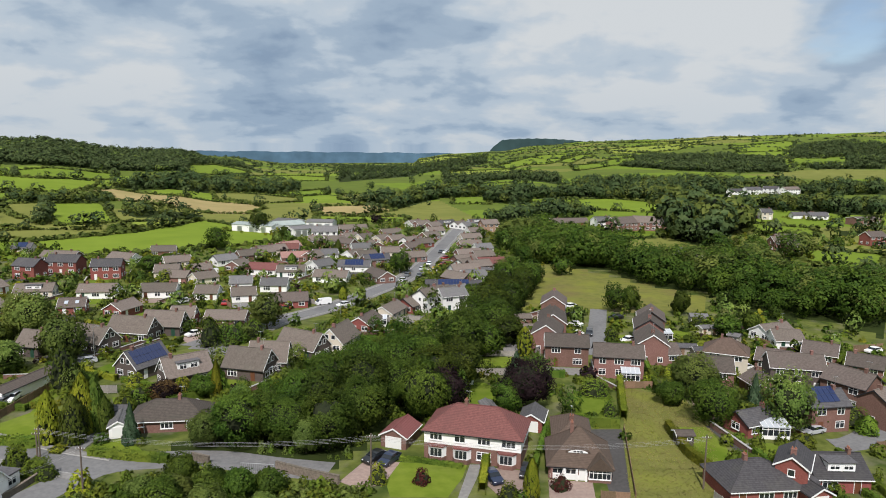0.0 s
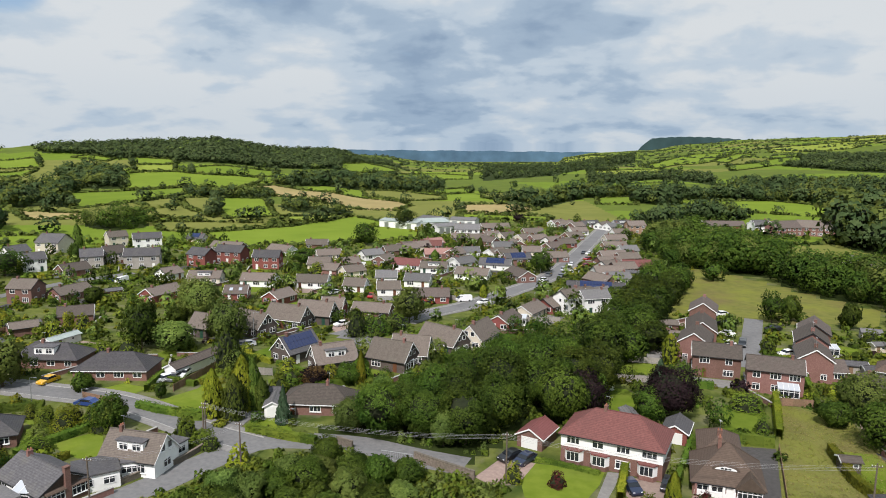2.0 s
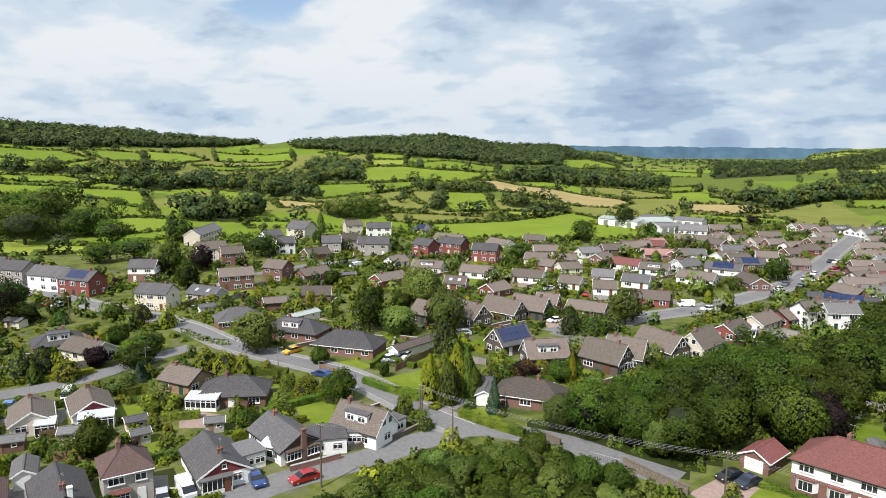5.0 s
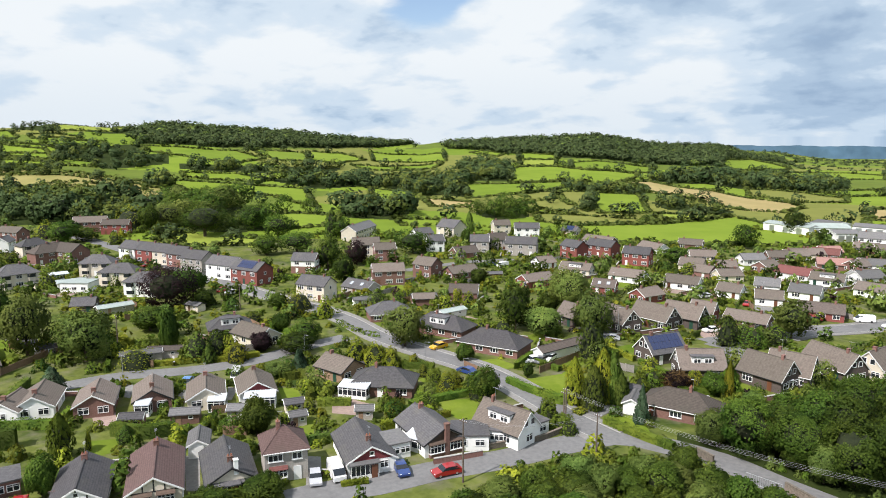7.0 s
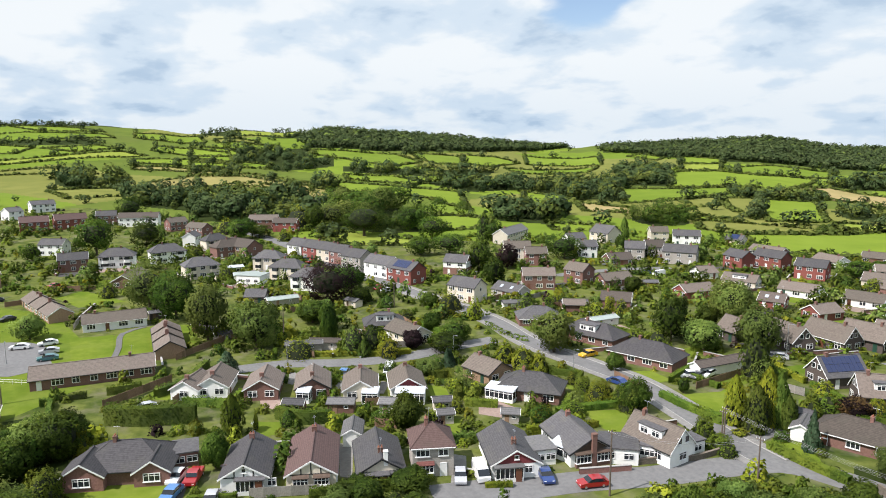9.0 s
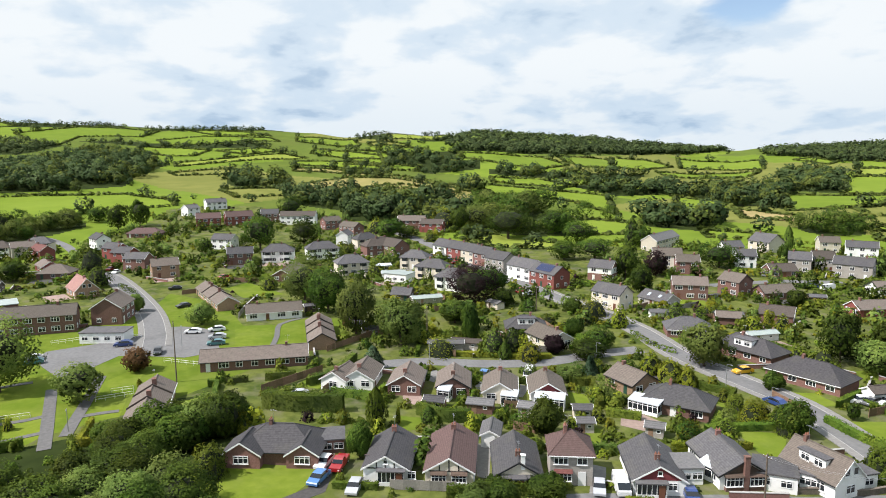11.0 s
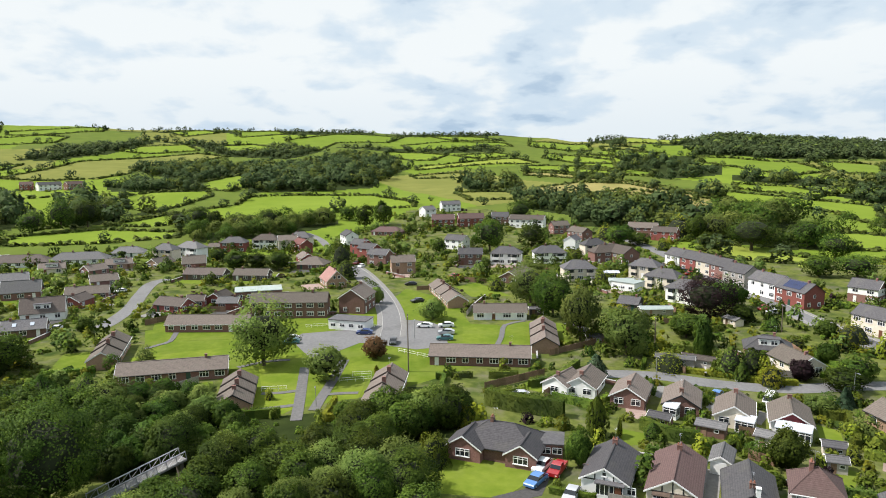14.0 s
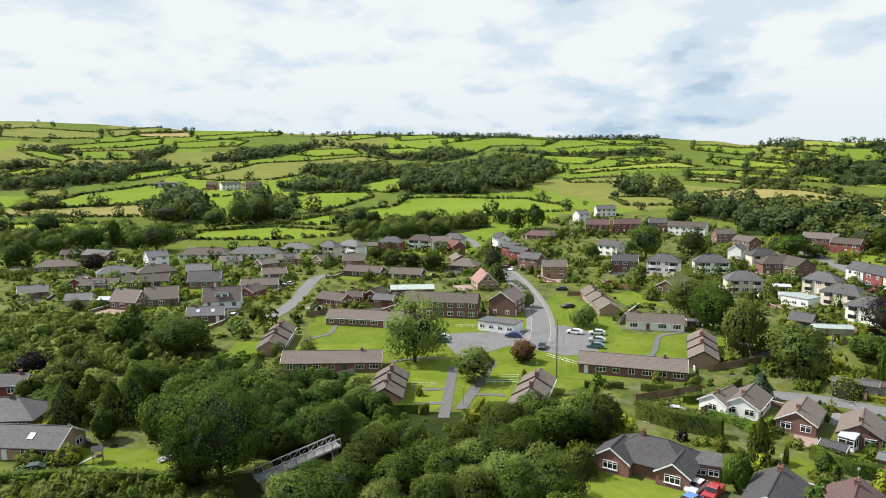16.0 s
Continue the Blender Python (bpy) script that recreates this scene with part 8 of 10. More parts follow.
hedge(1.5, 1.5, "h", (-353.1, 165.9), (-351.1, 178.9), (-357.2, 183.5))
hedge(1.6, 1.6, "c", (-92.6, -82.4), (-95.2, -71.8), (-96.0, -58.3), (-96.2, -53.5))
hedge(1.4, 1.2, "h", (-74.9, 109.9), (-69.8, 108.2), (-67.7, 108.8))
hedge(1.8, 1.4, "c", (-86.6, 135.1), (-86.1, 144.9), (-88.7, 148.1))
hedge(0.7, 0.9, "b", (-7.7, 106.1), (-3.0, 105.0), (2.3, 103.5))
hedge(1.5, 1.6, "b", (-57.8, 106.0), (-49.7, 104.5), (-44.1, 103.9))
hedge(1.8, 1.0, "h", (18.0, 118.1), (16.2, 108.3))
hedge(2.2, 1.5, "h", (24.0, 156.2), (30.2, 158.3))
hedge(2.2, 1.6, "h", (-55.5, 179.6), (-50.8, 182.3))
hedge(1.6, 1.4, "c", (-269.5, -8.9), (-251.4, -3.5))
hedge(1.6, 1.4, "h", (-35.6, 202.1), (-31.3, 207.0))
hedge(1.4, 1.4, "y", (-26.7, 217.1), (-24.8, 220.6))
hedge(1.4, 1.4, "h", (-23.2, 220.7), (-20.4, 228.2))
fence("brown", 1.8, (-66.8, 178.9), (-61.0, 176.9))
fence("grey", 1.7, (-79.7, 135.4), (-75.7, 134.9))
fence("grey", 1.7, (-70.4, 133.7), (-66.6, 133.9))
fence("brown", 1.6, (-81.4, 120.1), (-81.0, 136.0))
fence("brown", 1.2, (-96.8, 113.2), (-87.7, 111.3))
fence("brown", 1.8, (-264.9, 24.5), (-258.6, 37.7))
fence("brown", 1.8, (-205.4, -70.5), (-210.4, -65.5))
fence("brown", 1.8, (-222.6, -63.2), (-220.7, -50.9))
fence("brown", 1.8, (-139.9, 20.0), (-147.7, 34.5))
fence("grey", 1.6, (5.1, 148.4), (14.2, 148.9))
fence("grey", 1.5, (6.7, 162.8), (16.0, 162.7))
fence("brown", 1.6, (35.2, 141.3), (42.9, 141.7))
fence("brown", 1.8, (-125.5, -30.5), (-126.7, -26.8))
fence("grey", 1.6, (-146.3, -45.9), (-151.4, -41.5))
fence("brown", 1.7, (-103.0, 57.8), (-99.9, 60.4))
fence("brown", 1.8, (101.1, 170.6), (109.8, 173.1))
fence("brown", 1.6, (-190.4, 79.2), (-188.4, 87.5))
wall_run("stone", 1.3, (-40.7, 104.7), (-37.5, 103.4))
wall_run("stone", 1.4, (-26.6, 101.9), (-21.6, 99.6), (-16.1, 97.5))
wall_run("stone", 0.9, (-66.4, 83.8), (-64.1, 88.7), (-62.1, 92.2), (-60.9, 100.4))
wall_run("brick", 0.9, (-69.4, 74.1), (-65.7, 81.5))
fence("brown", 1.0, (31.5, 119.8), (27.2, 95.0))
wall_run("brick", 0.8, (-79.4, 60.3), (-73.5, 65.6))
wall_run("brick", 1.1, (47.6, 121.5), (50.0, 109.6))
# ---------- houses of their own plan ----------
house("sh", 4.8, 109.4, -14, 15.7, 8.5, "red", "brick", "render", "bays")
eyebrow_front(house("bh", 20.6, 105.0, -6, 9.5, 9.5, "umber", "brick", "steep", "ownfront"))
house("bh", 21.0, 114.4, 84, 9.5, 6.0, "umber", "brick", "plain")
house("bh", -110.1, 18.6, 63, 13.3, 8.5, "charcoal", "brick", wings=[(-4.8, 1.6, 6.0), (4.8, 1.2, 5.0)])
flat_block(-243.2, -44.5, 101, 15.5, 9, 2.8, "brick", "pale")
flat_block(-196.2, -10.4, 68, 11.2, 6, 2.7, "white", "slate")
flat_block(-239.8, 86.0, 40, 9.2, 7, 3.0, "white", "pale")
flat_block(-70.2, 83.7, 44, 5.8, 6, 2.5, "white", "slate")
flat_block(-108.7, 26.8, 75, 3.7, 5, 2.4, "brick", "slate")
flat_block(52.1, 98.5, -3, 3.6, 5, 2.3, "white", "slate")
flat_block(-64.6, 92.9, 81, 6.0, 3, 2.4, "white", "slate")
flat_block(-66.7, 87.3, 30, 2.9, 2.5, 2.4, "white", "slate")
flat_block(-76.9, 72.9, 68, 3.5, 5, 2.5, "white", "grey")
conservatory(-100.3, 84.7, 27, 5.8, 3.0)
conservatory(-121.4, 52.6, 47, 2.5, 2.0)
conservatory(-113.6, 62.9, 50, 3.1, 2.2)
conservatory(-109.2, 69.2, 51, 5.6, 2.4)
conservatory(-75.4, 76.1, 9, 2.6, 2.2)
conservatory(39.2, 146.1, -8, 3.8, 2.8)
conservatory(57.2, 117.9, -4, 4.7, 3.0)
conservatory(-214.9, -145.7, 96, 5.9, 3.0)
conservatory(-19.0, 190.4, 3, 2.7, 2.5)
conservatory(-40.0, 144.7, 66, 3.2, 2.5)
conservatory(-76.8, 65.9, 51, 4.0, 1.6)
conservatory(57.0, 179.2, 3, 2.5, 2.5)
conservatory(-262.1, 87.3, 84, 6.0, 2.5)

# ---------- belts of trees ----------
KEEP_CLEAR.append((smooth_line([(-94.3, -41.3), (-103.8, -31.2)]), 3.0))
KEEP_CLEAR.append((smooth_line([(-10.5, 108.0), (-8.5, 113.5)]), 4.5))
belt(6.8, 8.5, 12.5, "dddd", (-37.4, 99.1), (-36.6, 108.4), (-33.3, 114.7), (-31.3, 126.5), (-25.9, 131.9), (-20.3, 138.6), (-13.3, 151.4), (-4.6, 155.4), (2.6, 168.8), (7.1, 152.9), (0.7, 131.3), (-5.0, 121.1), (-9.2, 115.9), (-12.3, 108.9), (-16.1, 100.1), (-23.5, 100.6), (-31.8, 102.2), (-38.1, 103.7))
belt(6.2, 7.5, 11, "dd", (2.7, 170.9), (6.8, 188.0), (13.4, 223.5), (21.0, 262.9), (25.8, 247.3), (32.3, 265.4), (22.6, 212.5), (16.1, 176.8), (9.9, 157.2), (7.2, 157.1))
belt(3.6, 3.5, 5.5, "dwd", (-55.7, 65.1), (-55.6, 72.3), (-52.4, 78.6), (-48.4, 84.2), (-43.7, 87.0), (-40.4, 92.8), (-35.1, 92.0), (-30.6, 92.4), (-24.7, 97.8), (-23.2, 88.4), (-37.3, 73.8), (-51.0, 63.0))
belt(3.6, 3, 4.5, "dw", (-82.5, 39.6), (-80.3, 46.4), (-74.8, 50.4), (-69.5, 48.1), (-70.2, 40.4), (-77.4, 37.0))
belt(5.2, 5.5, 8.5, "ddw", (-133.3, -54.6), (-117.3, -41.4), (-109.7, -32.8), (-105.8, -26.1), (-107.2, -20.8), (-106.3, -13.3), (-114.0, -7.5), (-123.5, -0.9), (-129.8, 5.4), (-123.4, 11.1), (-112.4, 12.5), (-116.3, 10.7), (-113.0, 3.0), (-111.0, -4.4), (-102.5, 1.1), (-95.9, 5.1), (-85.4, 4.6), (-76.9, -33.0), (-91.0, -34.4), (-106.6, -32.2), (-112.8, -38.0), (-116.8, -47.9))
belt(5.0, 5.5, 9, "dddc", (-134.5, -84.7), (-134.5, -73.2), (-142.2, -67.9), (-131.8, -54.0), (-116.8, -47.9), (-109.0, -49.9), (-107.8, -59.6), (-119.0, -75.8))
belt(3.8, 4.5, 6.5, "dwdd", (-41.3, 109.1), (-39.7, 114.8), (-38.2, 121.2), (-31.7, 130.2), (-20.6, 104.1), (-26.2, 103.2), (-32.9, 104.2), (-39.3, 106.1))
belt(4.2, 4, 6.2, "ddw", (-131.8, -57.1), (-139.4, -49.3), (-144.1, -41.8), (-129.1, -31.5), (-119.7, -25.5), (-113.0, -24.4), (-107.5, -32.1), (-104.3, -38.0), (-105.1, -46.6))
belt(4.0, 4, 6, "dwd", (-122.7, -9.0), (-131.3, 1.3), (-131.8, 10.2), (-123.7, 18.4), (-122.9, 19.1), (-119.6, 9.1), (-117.0, 1.0), (-113.9, -6.7))
SCRUBS = [([(-31.3, 103.2), (-23.9, 102.0), (-16.8, 101.5), (-12.8, 108.9), (-14.3, 113.3), (-21.6, 108.5), (-32.7, 108.1)], 1.4, 1.5, 0.9), ([(-192.2, -173.4), (-201.8, -149.6), (-209.0, -128.5), (-181.6, -98.4), (-167.4, -80.0), (-148.2, -80.8), (-144.2, -96.8), (-133.6, -103.2), (-146.6, -133.5)], 2.2, 1.7, 0.75), ([(-56.4, 88.5), (-50.0, 94.2), (-45.0, 97.9), (-40.1, 100.6), (-30.8, 98.7), (-15.9, 96.1), (-11.6, 95.2), (-9.4, 82.4), (-50.5, 78.6)], 1.6, 1.9, 0.9), ([(-58.7, 66.3), (-57.8, 77.9), (-53.6, 86.6), (-40.5, 97.3), (-24.5, 97.6), (-22.0, 88.9), (-53.3, 60.3)], 1.6, 1.6, 0.8), ([(-90.6, -86.4), (-92.8, -71.1), (-96.1, -56.3), (-97.5, -47.7), (-92.8, -42.0), (-77.4, -35.4), (-73.0, -70.8)], 1.6, 1.8, 0.9)]
ESTATE = [(-179.9, -69.4), (-243.9, -63.4), (-298.9, -12.4), (-274.1, 10.8), (-218.8, 39.8), (-221.6, 65.5), (-173.2, 60.8), (-147.5, 46.7), (-136.0, 5.7), (-138.6, -29.2)]
belt(9, 2.5, 4.5, "wdb", (-170.3, -146.9), (-180.5, -133.9), (-187.6, -115.4), (-161.8, -87.7), (-153.4, -70.5), (-148.7, -81.1), (-144.7, -97.0), (-147.8, -128.5))
belt(4.2, 3.5, 6, "dwb", (-134.5, -114.1), (-140.2, -102.0), (-126.5, -81.2), (-119.0, -75.8), (-116.4, -85.7), (-119.5, -97.5))

# ---------- cars, poles, rails, small things ----------
car("black", -11.7, 105.8, -127)
car("navy", -9.3, 105.2, -118)
car("navy", 6.8, 99.8, -67)
car("black", 12.2, 101.8, -104)
car("red", -65.7, 73.0, -113)
car("blue", -71.3, 68.9, -28)
car("white", -77.5, 61.5, -25, "van", "van")
car("silver", -78.6, 58.5, -35)
car("white", -103.0, 23.9, -37)
car("sky", -98.1, 21.8, -41)
car("red", -101.3, 25.9, -33, "pickup", "pickup_truck")
car("silver", -93.3, 26.0, -31)
car("blue", -188.6, -6.4, -97)
car("black", -178.2, 1.4, -6)
car("white", -194.1, 10.5, -106)
car("white", -193.8, 16.6, -90)
car("silver", -186.1, 16.0, -100)
car("teal", -180.1, 15.1, -97)
car("teal", -181.0, -25.4, -83)
car("white", -184.5, -25.9, -77)
car("silver", -134.8, 26.3, -92)
car("white", -67.0, 177.1, -124)
car("white", -84.0, 215.0, -124)
car("red", -70.3, 213.3, -86)
car("red", -50.5, 206.8, -131)
car("white", -39.9, 215.2, -145, "van", "van")
car("white", -33.2, 213.3, -132)
car("grey", -16.5, 265.3, -102)
car("white", -17.7, 254.8, -108)
car("grey", -11.9, 264.7, -99)
car("white", -9.0, 291.8, -99)
car("red", -3.2, 291.0, -122)
car("red", -2.3, 308.4, -134)
car("white", -2.2, 324.8, -113)
car("black", -4.5, 325.8, -100)
car("white", -7.4, 270.7, -132, "van", "van")
car("silver", -11.6, 279.1, -93)
car("yellow", -5.3, 283.8, -128)
car("white", 37.7, 215.6, -144)
car("black", 36.4, 203.7, 112)
car("white", 35.5, 193.0, 132)
car("white", 33.7, 182.6, -158)
car("black", 37.7, 183.5, -103)
car("black", 38.0, 185.2, -103)
car("white", 46.5, 177.4, -146)
car("black", 49.0, 201.7, -154)
car("white", 67.4, 155.4, -159)
car("red", 79.2, 146.1, -162)
car("silver", 65.0, 119.4, -157)
car("white", 106.1, 170.7, -157)
car("silver", -82.7, 152.8, -145)
car("white", -84.9, 129.4, -83)
car("grey", -85.5, 126.7, -88)
car("white", -92.2, 264.7, -142, "van", "van")
car("blue", -272.1, 119.7, -83)
car("red", -264.6, 119.7, -83)
car("white", -219.3, 118.6, -83)
car("red", -203.5, 116.5, -59)
car("silver", -198.2, 116.8, -105)
car("blue", -189.5, 220.9, -121)
car("red", -182.0, 211.0, -102)
car("blue", -168.0, 211.7, -111)
car("white", -163.3, 213.9, -97, "van", "van")
car("grey", -189.9, 215.1, -77)
car("yellow", -109.5, 118.7, -96)
car("red", -145.4, 149.4, -83)
car("grey", -83.5, 152.0, -113)
car("blue", -93.0, 109.7, -180)
car("white", -87.0, 125.3, -115)
car("white", -86.2, 129.6, -100)
car("sky", -130.4, 65.7, -42)
car("white", -126.5, 74.6, -36, "van", "van")
car("white", -202.3, -94.0, -1)
car("white", -256.7, -95.9, -40)
car("white", -305.3, -196.7, -85)
car("white", -342.7, -180.5, -81, "van", "van")
car("green", -96.0, -79.9, -59)
car("red", -309.6, -13.2, -26)
car("white", -300.9, -10.9, -22)
car("black", -257.5, 8.9, -86)
car("black", -252.2, -10.2, -91)
car("black", -227.7, 10.0, -68)
car("red", -272.2, 26.7, -62)
car("red", -278.7, 64.8, -41)
utility_pole(-52.1, 93.2, 7.4)
utility_pole(-64.6, 104.0, 5.5)
utility_pole(-11.4, 97.9, 7.9)
utility_pole(-62.3, 72.8, 9.9)
overhead_cable((-64.6, 104.0, 5.2), (-11.4, 97.9, 7.6), 1.6, 4)
utility_pole(38.0, 98.0, 8.5)
overhead_cable((-11.4, 97.9, 7.6), (38.0, 98.0, 8.2), 1.4, 4)
overhead_cable((-52.1, 93.2, 7.1), (-62.3, 72.8, 9.6), 1.2, 2)
utility_pole(-65.4, 104.6, 4.5)
utility_pole(-165.4, 66.7, 8.4)
utility_pole(-177.6, 107.1, 7.9)
utility_pole(-154.2, 4.5, 13.4)
street_lamp(-145.4, 59.2, 4.5, 0)
street_lamp(-127.8, 93.1, 5.2, 0)
street_lamp(-102.3, 106.5, 5.8, 0)
street_lamp(-81.1, 153.6, 8.5, 0)
street_lamp(-182.6, 7.1, 5.3, 0)
street_lamp(-19.9, 270.3, 3.8, 0)
street_lamp(-32.4, 202.3, 4.0, 0)
street_lamp(-96.3, 112.5, 2.0, 0)
street_lamp(-52.5, 110.8, 2.7, 0)
street_lamp(-134.1, -14.4, 4.3, 0)
street_lamp(-131.0, 95.2, 3.5, 0)
railing("grey", 1.5, (-31.8, 101.0), (-26.6, 100.6), 0.3)
railing("white", 1.0, (-144.4, -26.8), (-144.5, -21.5), 1.5)
railing("white", 1.0, (-148.3, -10.8), (-149.1, -3.8), 1.5)
railing("white", 1.0, (-152.3, -8.1), (-152.5, -3.9), 1.5)
railing("white", 1.0, (-170.2, 2.5), (-163.3, 10.2), 1.8)
railing("white", 1.0, (-194.0, -16.0), (-195.5, -2.2), 1.5)
railing("white", 1.0, (-197.4, -23.3), (-198.3, -17.0), 1.5)
footbridge((-94.3, -41.3), (-103.8, -31.2), 2.0, 4.2)
rowing_boat(-103.3, -60.7, 150)
climbing_frame(-101.0, -71.5, -60)
# ---------- estate paths ----------
road(2.2, (-159.9, -19.5), (-149.0, -18.8), (-136.5, -18.0), (-127.1, -17.5), name="footpath")
road(2.2, (-164.9, -10.5), (-149.8, -12.3), (-138.5, -13.9), (-132.0, -14.7), name="footpath")
road(1.4, (-142.8, -26.5), (-142.9, -22.3), (-144.1, -18.7), name="footpath")
road(1.4, (-133.5, -25.4), (-134.7, -21.0), (-135.4, -17.8), name="footpath")
road(1.4, (-140.9, -12.6), (-141.2, -9.5), (-141.1, -6.4), name="footpath")
road(1.4, (-179.8, -62.3), (-183.3, -60.2), (-186.8, -58.0), (-196.1, -59.0), name="footpath")
road(1.4, (-172.1, 27.6), (-181.1, 30.4), (-194.0, 33.7), (-198.2, 40.3), name="footpath")
road(1.4, (-161.5, -35.2), (-165.3, -29.8), (-166.4, -23.7), name="footpath")

# ---------- trees and shrubs ----------
tree("w", -106.2, 171.0, 12.1, 12.7)
tree("w", -88.5, 153.0, 10.7, 11.2)
tree("w", -49.8, 184.8, 9.5, 9.9)
tree("d", -110.2, 324.9, 11.3, 11.1)
tree("d", -109.8, 397.1, 13.6, 11.5)
tree("c", -185.1, 378.0, 5.8, 5.0)
tree("d", -89.3, 370.5, 5.9, 6.7)
tree("d", -117.1, 267.1, 9.7, 6.8)
tree("b", -102.0, 245.1, 5.6, 4.8)
tree("c", -112.2, 246.6, 4.7, 4.0)
tree("b", -63.7, 179.1, 4.1, 5.5)
tree("b", -58.4, 174.7, 6.6, 5.7)
tree("h", -54.1, 175.0, 3.9, 4.5)
tree("b", -54.9, 169.4, 5.1, 3.7)
tree("d", -119.4, 287.9, 4.9, 4.1)
tree("c", -66.6, 289.2, 3.6, 4.6)
tree("y", -66.7, 110.2, 3.7, 9.2)
tree("c", -62.6, 110.4, 4.5, 8.4)
tree("y", -65.1, 118.0, 3.7, 9.5)
tree("c", -61.5, 115.5, 3.4, 9.8)
tree("c", -59.8, 115.5, 2.6, 6.3)
tree("s", -53.2, 110.8, 3.3, 6.9)
tree("c", -77.8, 134.8, 6.2, 10.5)
tree("b", -66.2, 100.8, 3.7, 3.7)
tree("b", -60.1, 98.0, 3.2, 2.8)
tree("d", -39.6, 97.6, 4.6, 4.3)
tree("y", -46.1, 132.7, 1.8, 7.4)
tree("p", -55.7, 130.3, 6.7, 3.9)
tree("y", -53.5, 134.5, 4.2, 3.0)
tree("b", -50.1, 133.2, 3.1, 3.2)
tree("y", -64.9, 138.2, 4.4, 2.8)
tree("y", -63.5, 107.1, 2.8, 1.2)
tree("d", -19.7, 273.0, 9.6, 8.7)
tree("p", -48.0, 449.4, 8.6, 6.2)
tree("d", -64.9, 383.3, 5.4, 3.6)
tree("c", -51.6, 316.8, 3.3, 6.7)
tree("y", -34.8, 222.5, 2.8, 4.2)
tree("b", -29.1, 225.8, 2.8, 3.6)
tree("d", 6.9, 217.5, 7.3, 7.0)
tree("y", 18.2, 163.7, 4.4, 7.2)
tree("d", 44.1, 272.6, 8.7, 7.2)
tree("p", 14.8, 130.8, 10.7, 9.7)
tree("p", -0.5, 127.6, 9.0, 8.4)
tree("d", 10.9, 126.9, 5.7, 6.2)
tree("s", 14.4, 144.9, 6.4, 6.7)
tree("q", -3.9, 98.5, 2.5, 2.3)
tree("q", 16.7, 97.4, 3.1, 2.3)
tree("y", 12.1, 94.4, 2.2, 6.0)
tree("b", 8.8, 94.3, 3.3, 2.4)
tree("y", -10.4, 98.6, 3.1, 2.9)
tree("w", 49.6, 136.3, 10.0, 9.0)
tree("d", 48.7, 123.2, 9.3, 9.1)
tree("d", 43.9, 132.7, 5.6, 4.7)
tree("w", 60.8, 119.9, 8.9, 11.1)
tree("s", 59.7, 131.5, 3.4, 6.8)
tree("b", 30.0, 138.2, 6.7, 3.6)
tree("b", 30.4, 126.5, 2.9, 3.1)
tree("b", 74.2, 124.8, 7.9, 3.7)
tree("h", 74.6, 119.4, 3.6, 3.5)
tree("b", 67.3, 123.4, 6.2, 4.1)
tree("b", 60.7, 113.8, 3.8, 2.5)
tree("d", 50.6, 210.9, 6.9, 9.0)
tree("d", 56.6, 214.5, 5.5, 7.6)
tree("d", 70.2, 209.0, 5.4, 7.4)
tree("b", 42.5, 178.3, 3.9, 4.5)
tree("b", 69.7, 192.0, 4.3, 4.1)
tree("d", 74.1, 182.3, 7.6, 5.9)
tree("d", 82.6, 187.6, 5.1, 6.0)
tree("d", -172.4, 60.9, 14.6, 8.1)
tree("d", -154.1, 73.7, 4.4, 9.8)
tree("p", -194.3, 93.1, 17.8, 12.8)
tree("d", -206.6, 107.0, 10.8, 9.7)
tree("d", -188.7, 101.6, 6.9, 5.1)
tree("d", -349.9, 130.0, 13.2, 6.9)
tree("d", -350.9, 120.0, 14.4, 10.1)
tree("c", -179.3, 105.7, 4.1, 3.6)
tree("b", -198.0, 118.7, 3.3, 4.0)
tree("d", -171.3, 116.1, 6.0, 4.7)
tree("y", -166.6, 120.0, 8.9, 5.8)
tree("d", -150.0, 102.1, 4.6, 4.8)
tree("b", -162.8, 102.2, 4.9, 3.0)
tree("b", -157.2, 103.7, 4.1, 2.7)
tree("d", -137.0, 100.4, 7.4, 6.1)
tree("d", -132.3, 94.1, 8.9, 4.7)
tree("c", -143.7, 75.4, 6.5, 6.7)
tree("c", -143.6, 80.1, 6.0, 6.3)
tree("p", -138.7, 88.9, 5.4, 4.7)
tree("y", -141.0, 82.2, 3.6, 5.1)
tree("y", -372.4, 161.1, 18.6, 12.7)
tree("w", -362.1, 178.0, 18.5, 13.6)
tree("d", -325.3, 178.1, 28.8, 18.2)
tree("d", -332.1, 211.3, 20.8, 14.5)
tree("d", -293.5, 200.1, 16.3, 12.1)
tree("d", -254.8, 167.3, 11.9, 8.3)
tree("d", -249.8, 179.7, 17.5, 9.6)
tree("d", -208.2, 163.7, 10.4, 12.6)
tree("c", -272.9, 217.5, 7.4, 14.5)
tree("d", -362.5, 166.6, 11.3, 12.7)
tree("b", -332.3, 136.7, 6.4, 5.6)
tree("s", -145.1, 45.8, 6.2, 5.3)
tree("s", -123.2, 88.0, 3.4, 3.9)
tree("w", -120.5, 81.2, 5.4, 3.4)
tree("d", -98.5, 61.5, 5.3, 6.2)
tree("d", -80.4, 50.7, 5.7, 3.1)
tree("d", -85.0, 45.3, 3.8, 2.5)
tree("b", -98.2, 66.9, 2.7, 2.7)
tree("b", -100.1, 73.7, 2.8, 2.8)
tree("b", -152.4, 55.7, 3.0, 2.1)
tree("d", -145.5, 73.9, 3.6, 3.4)
tree("c", -140.1, 76.2, 2.9, 3.9)
tree("y", -139.3, 81.3, 3.0, 3.4)
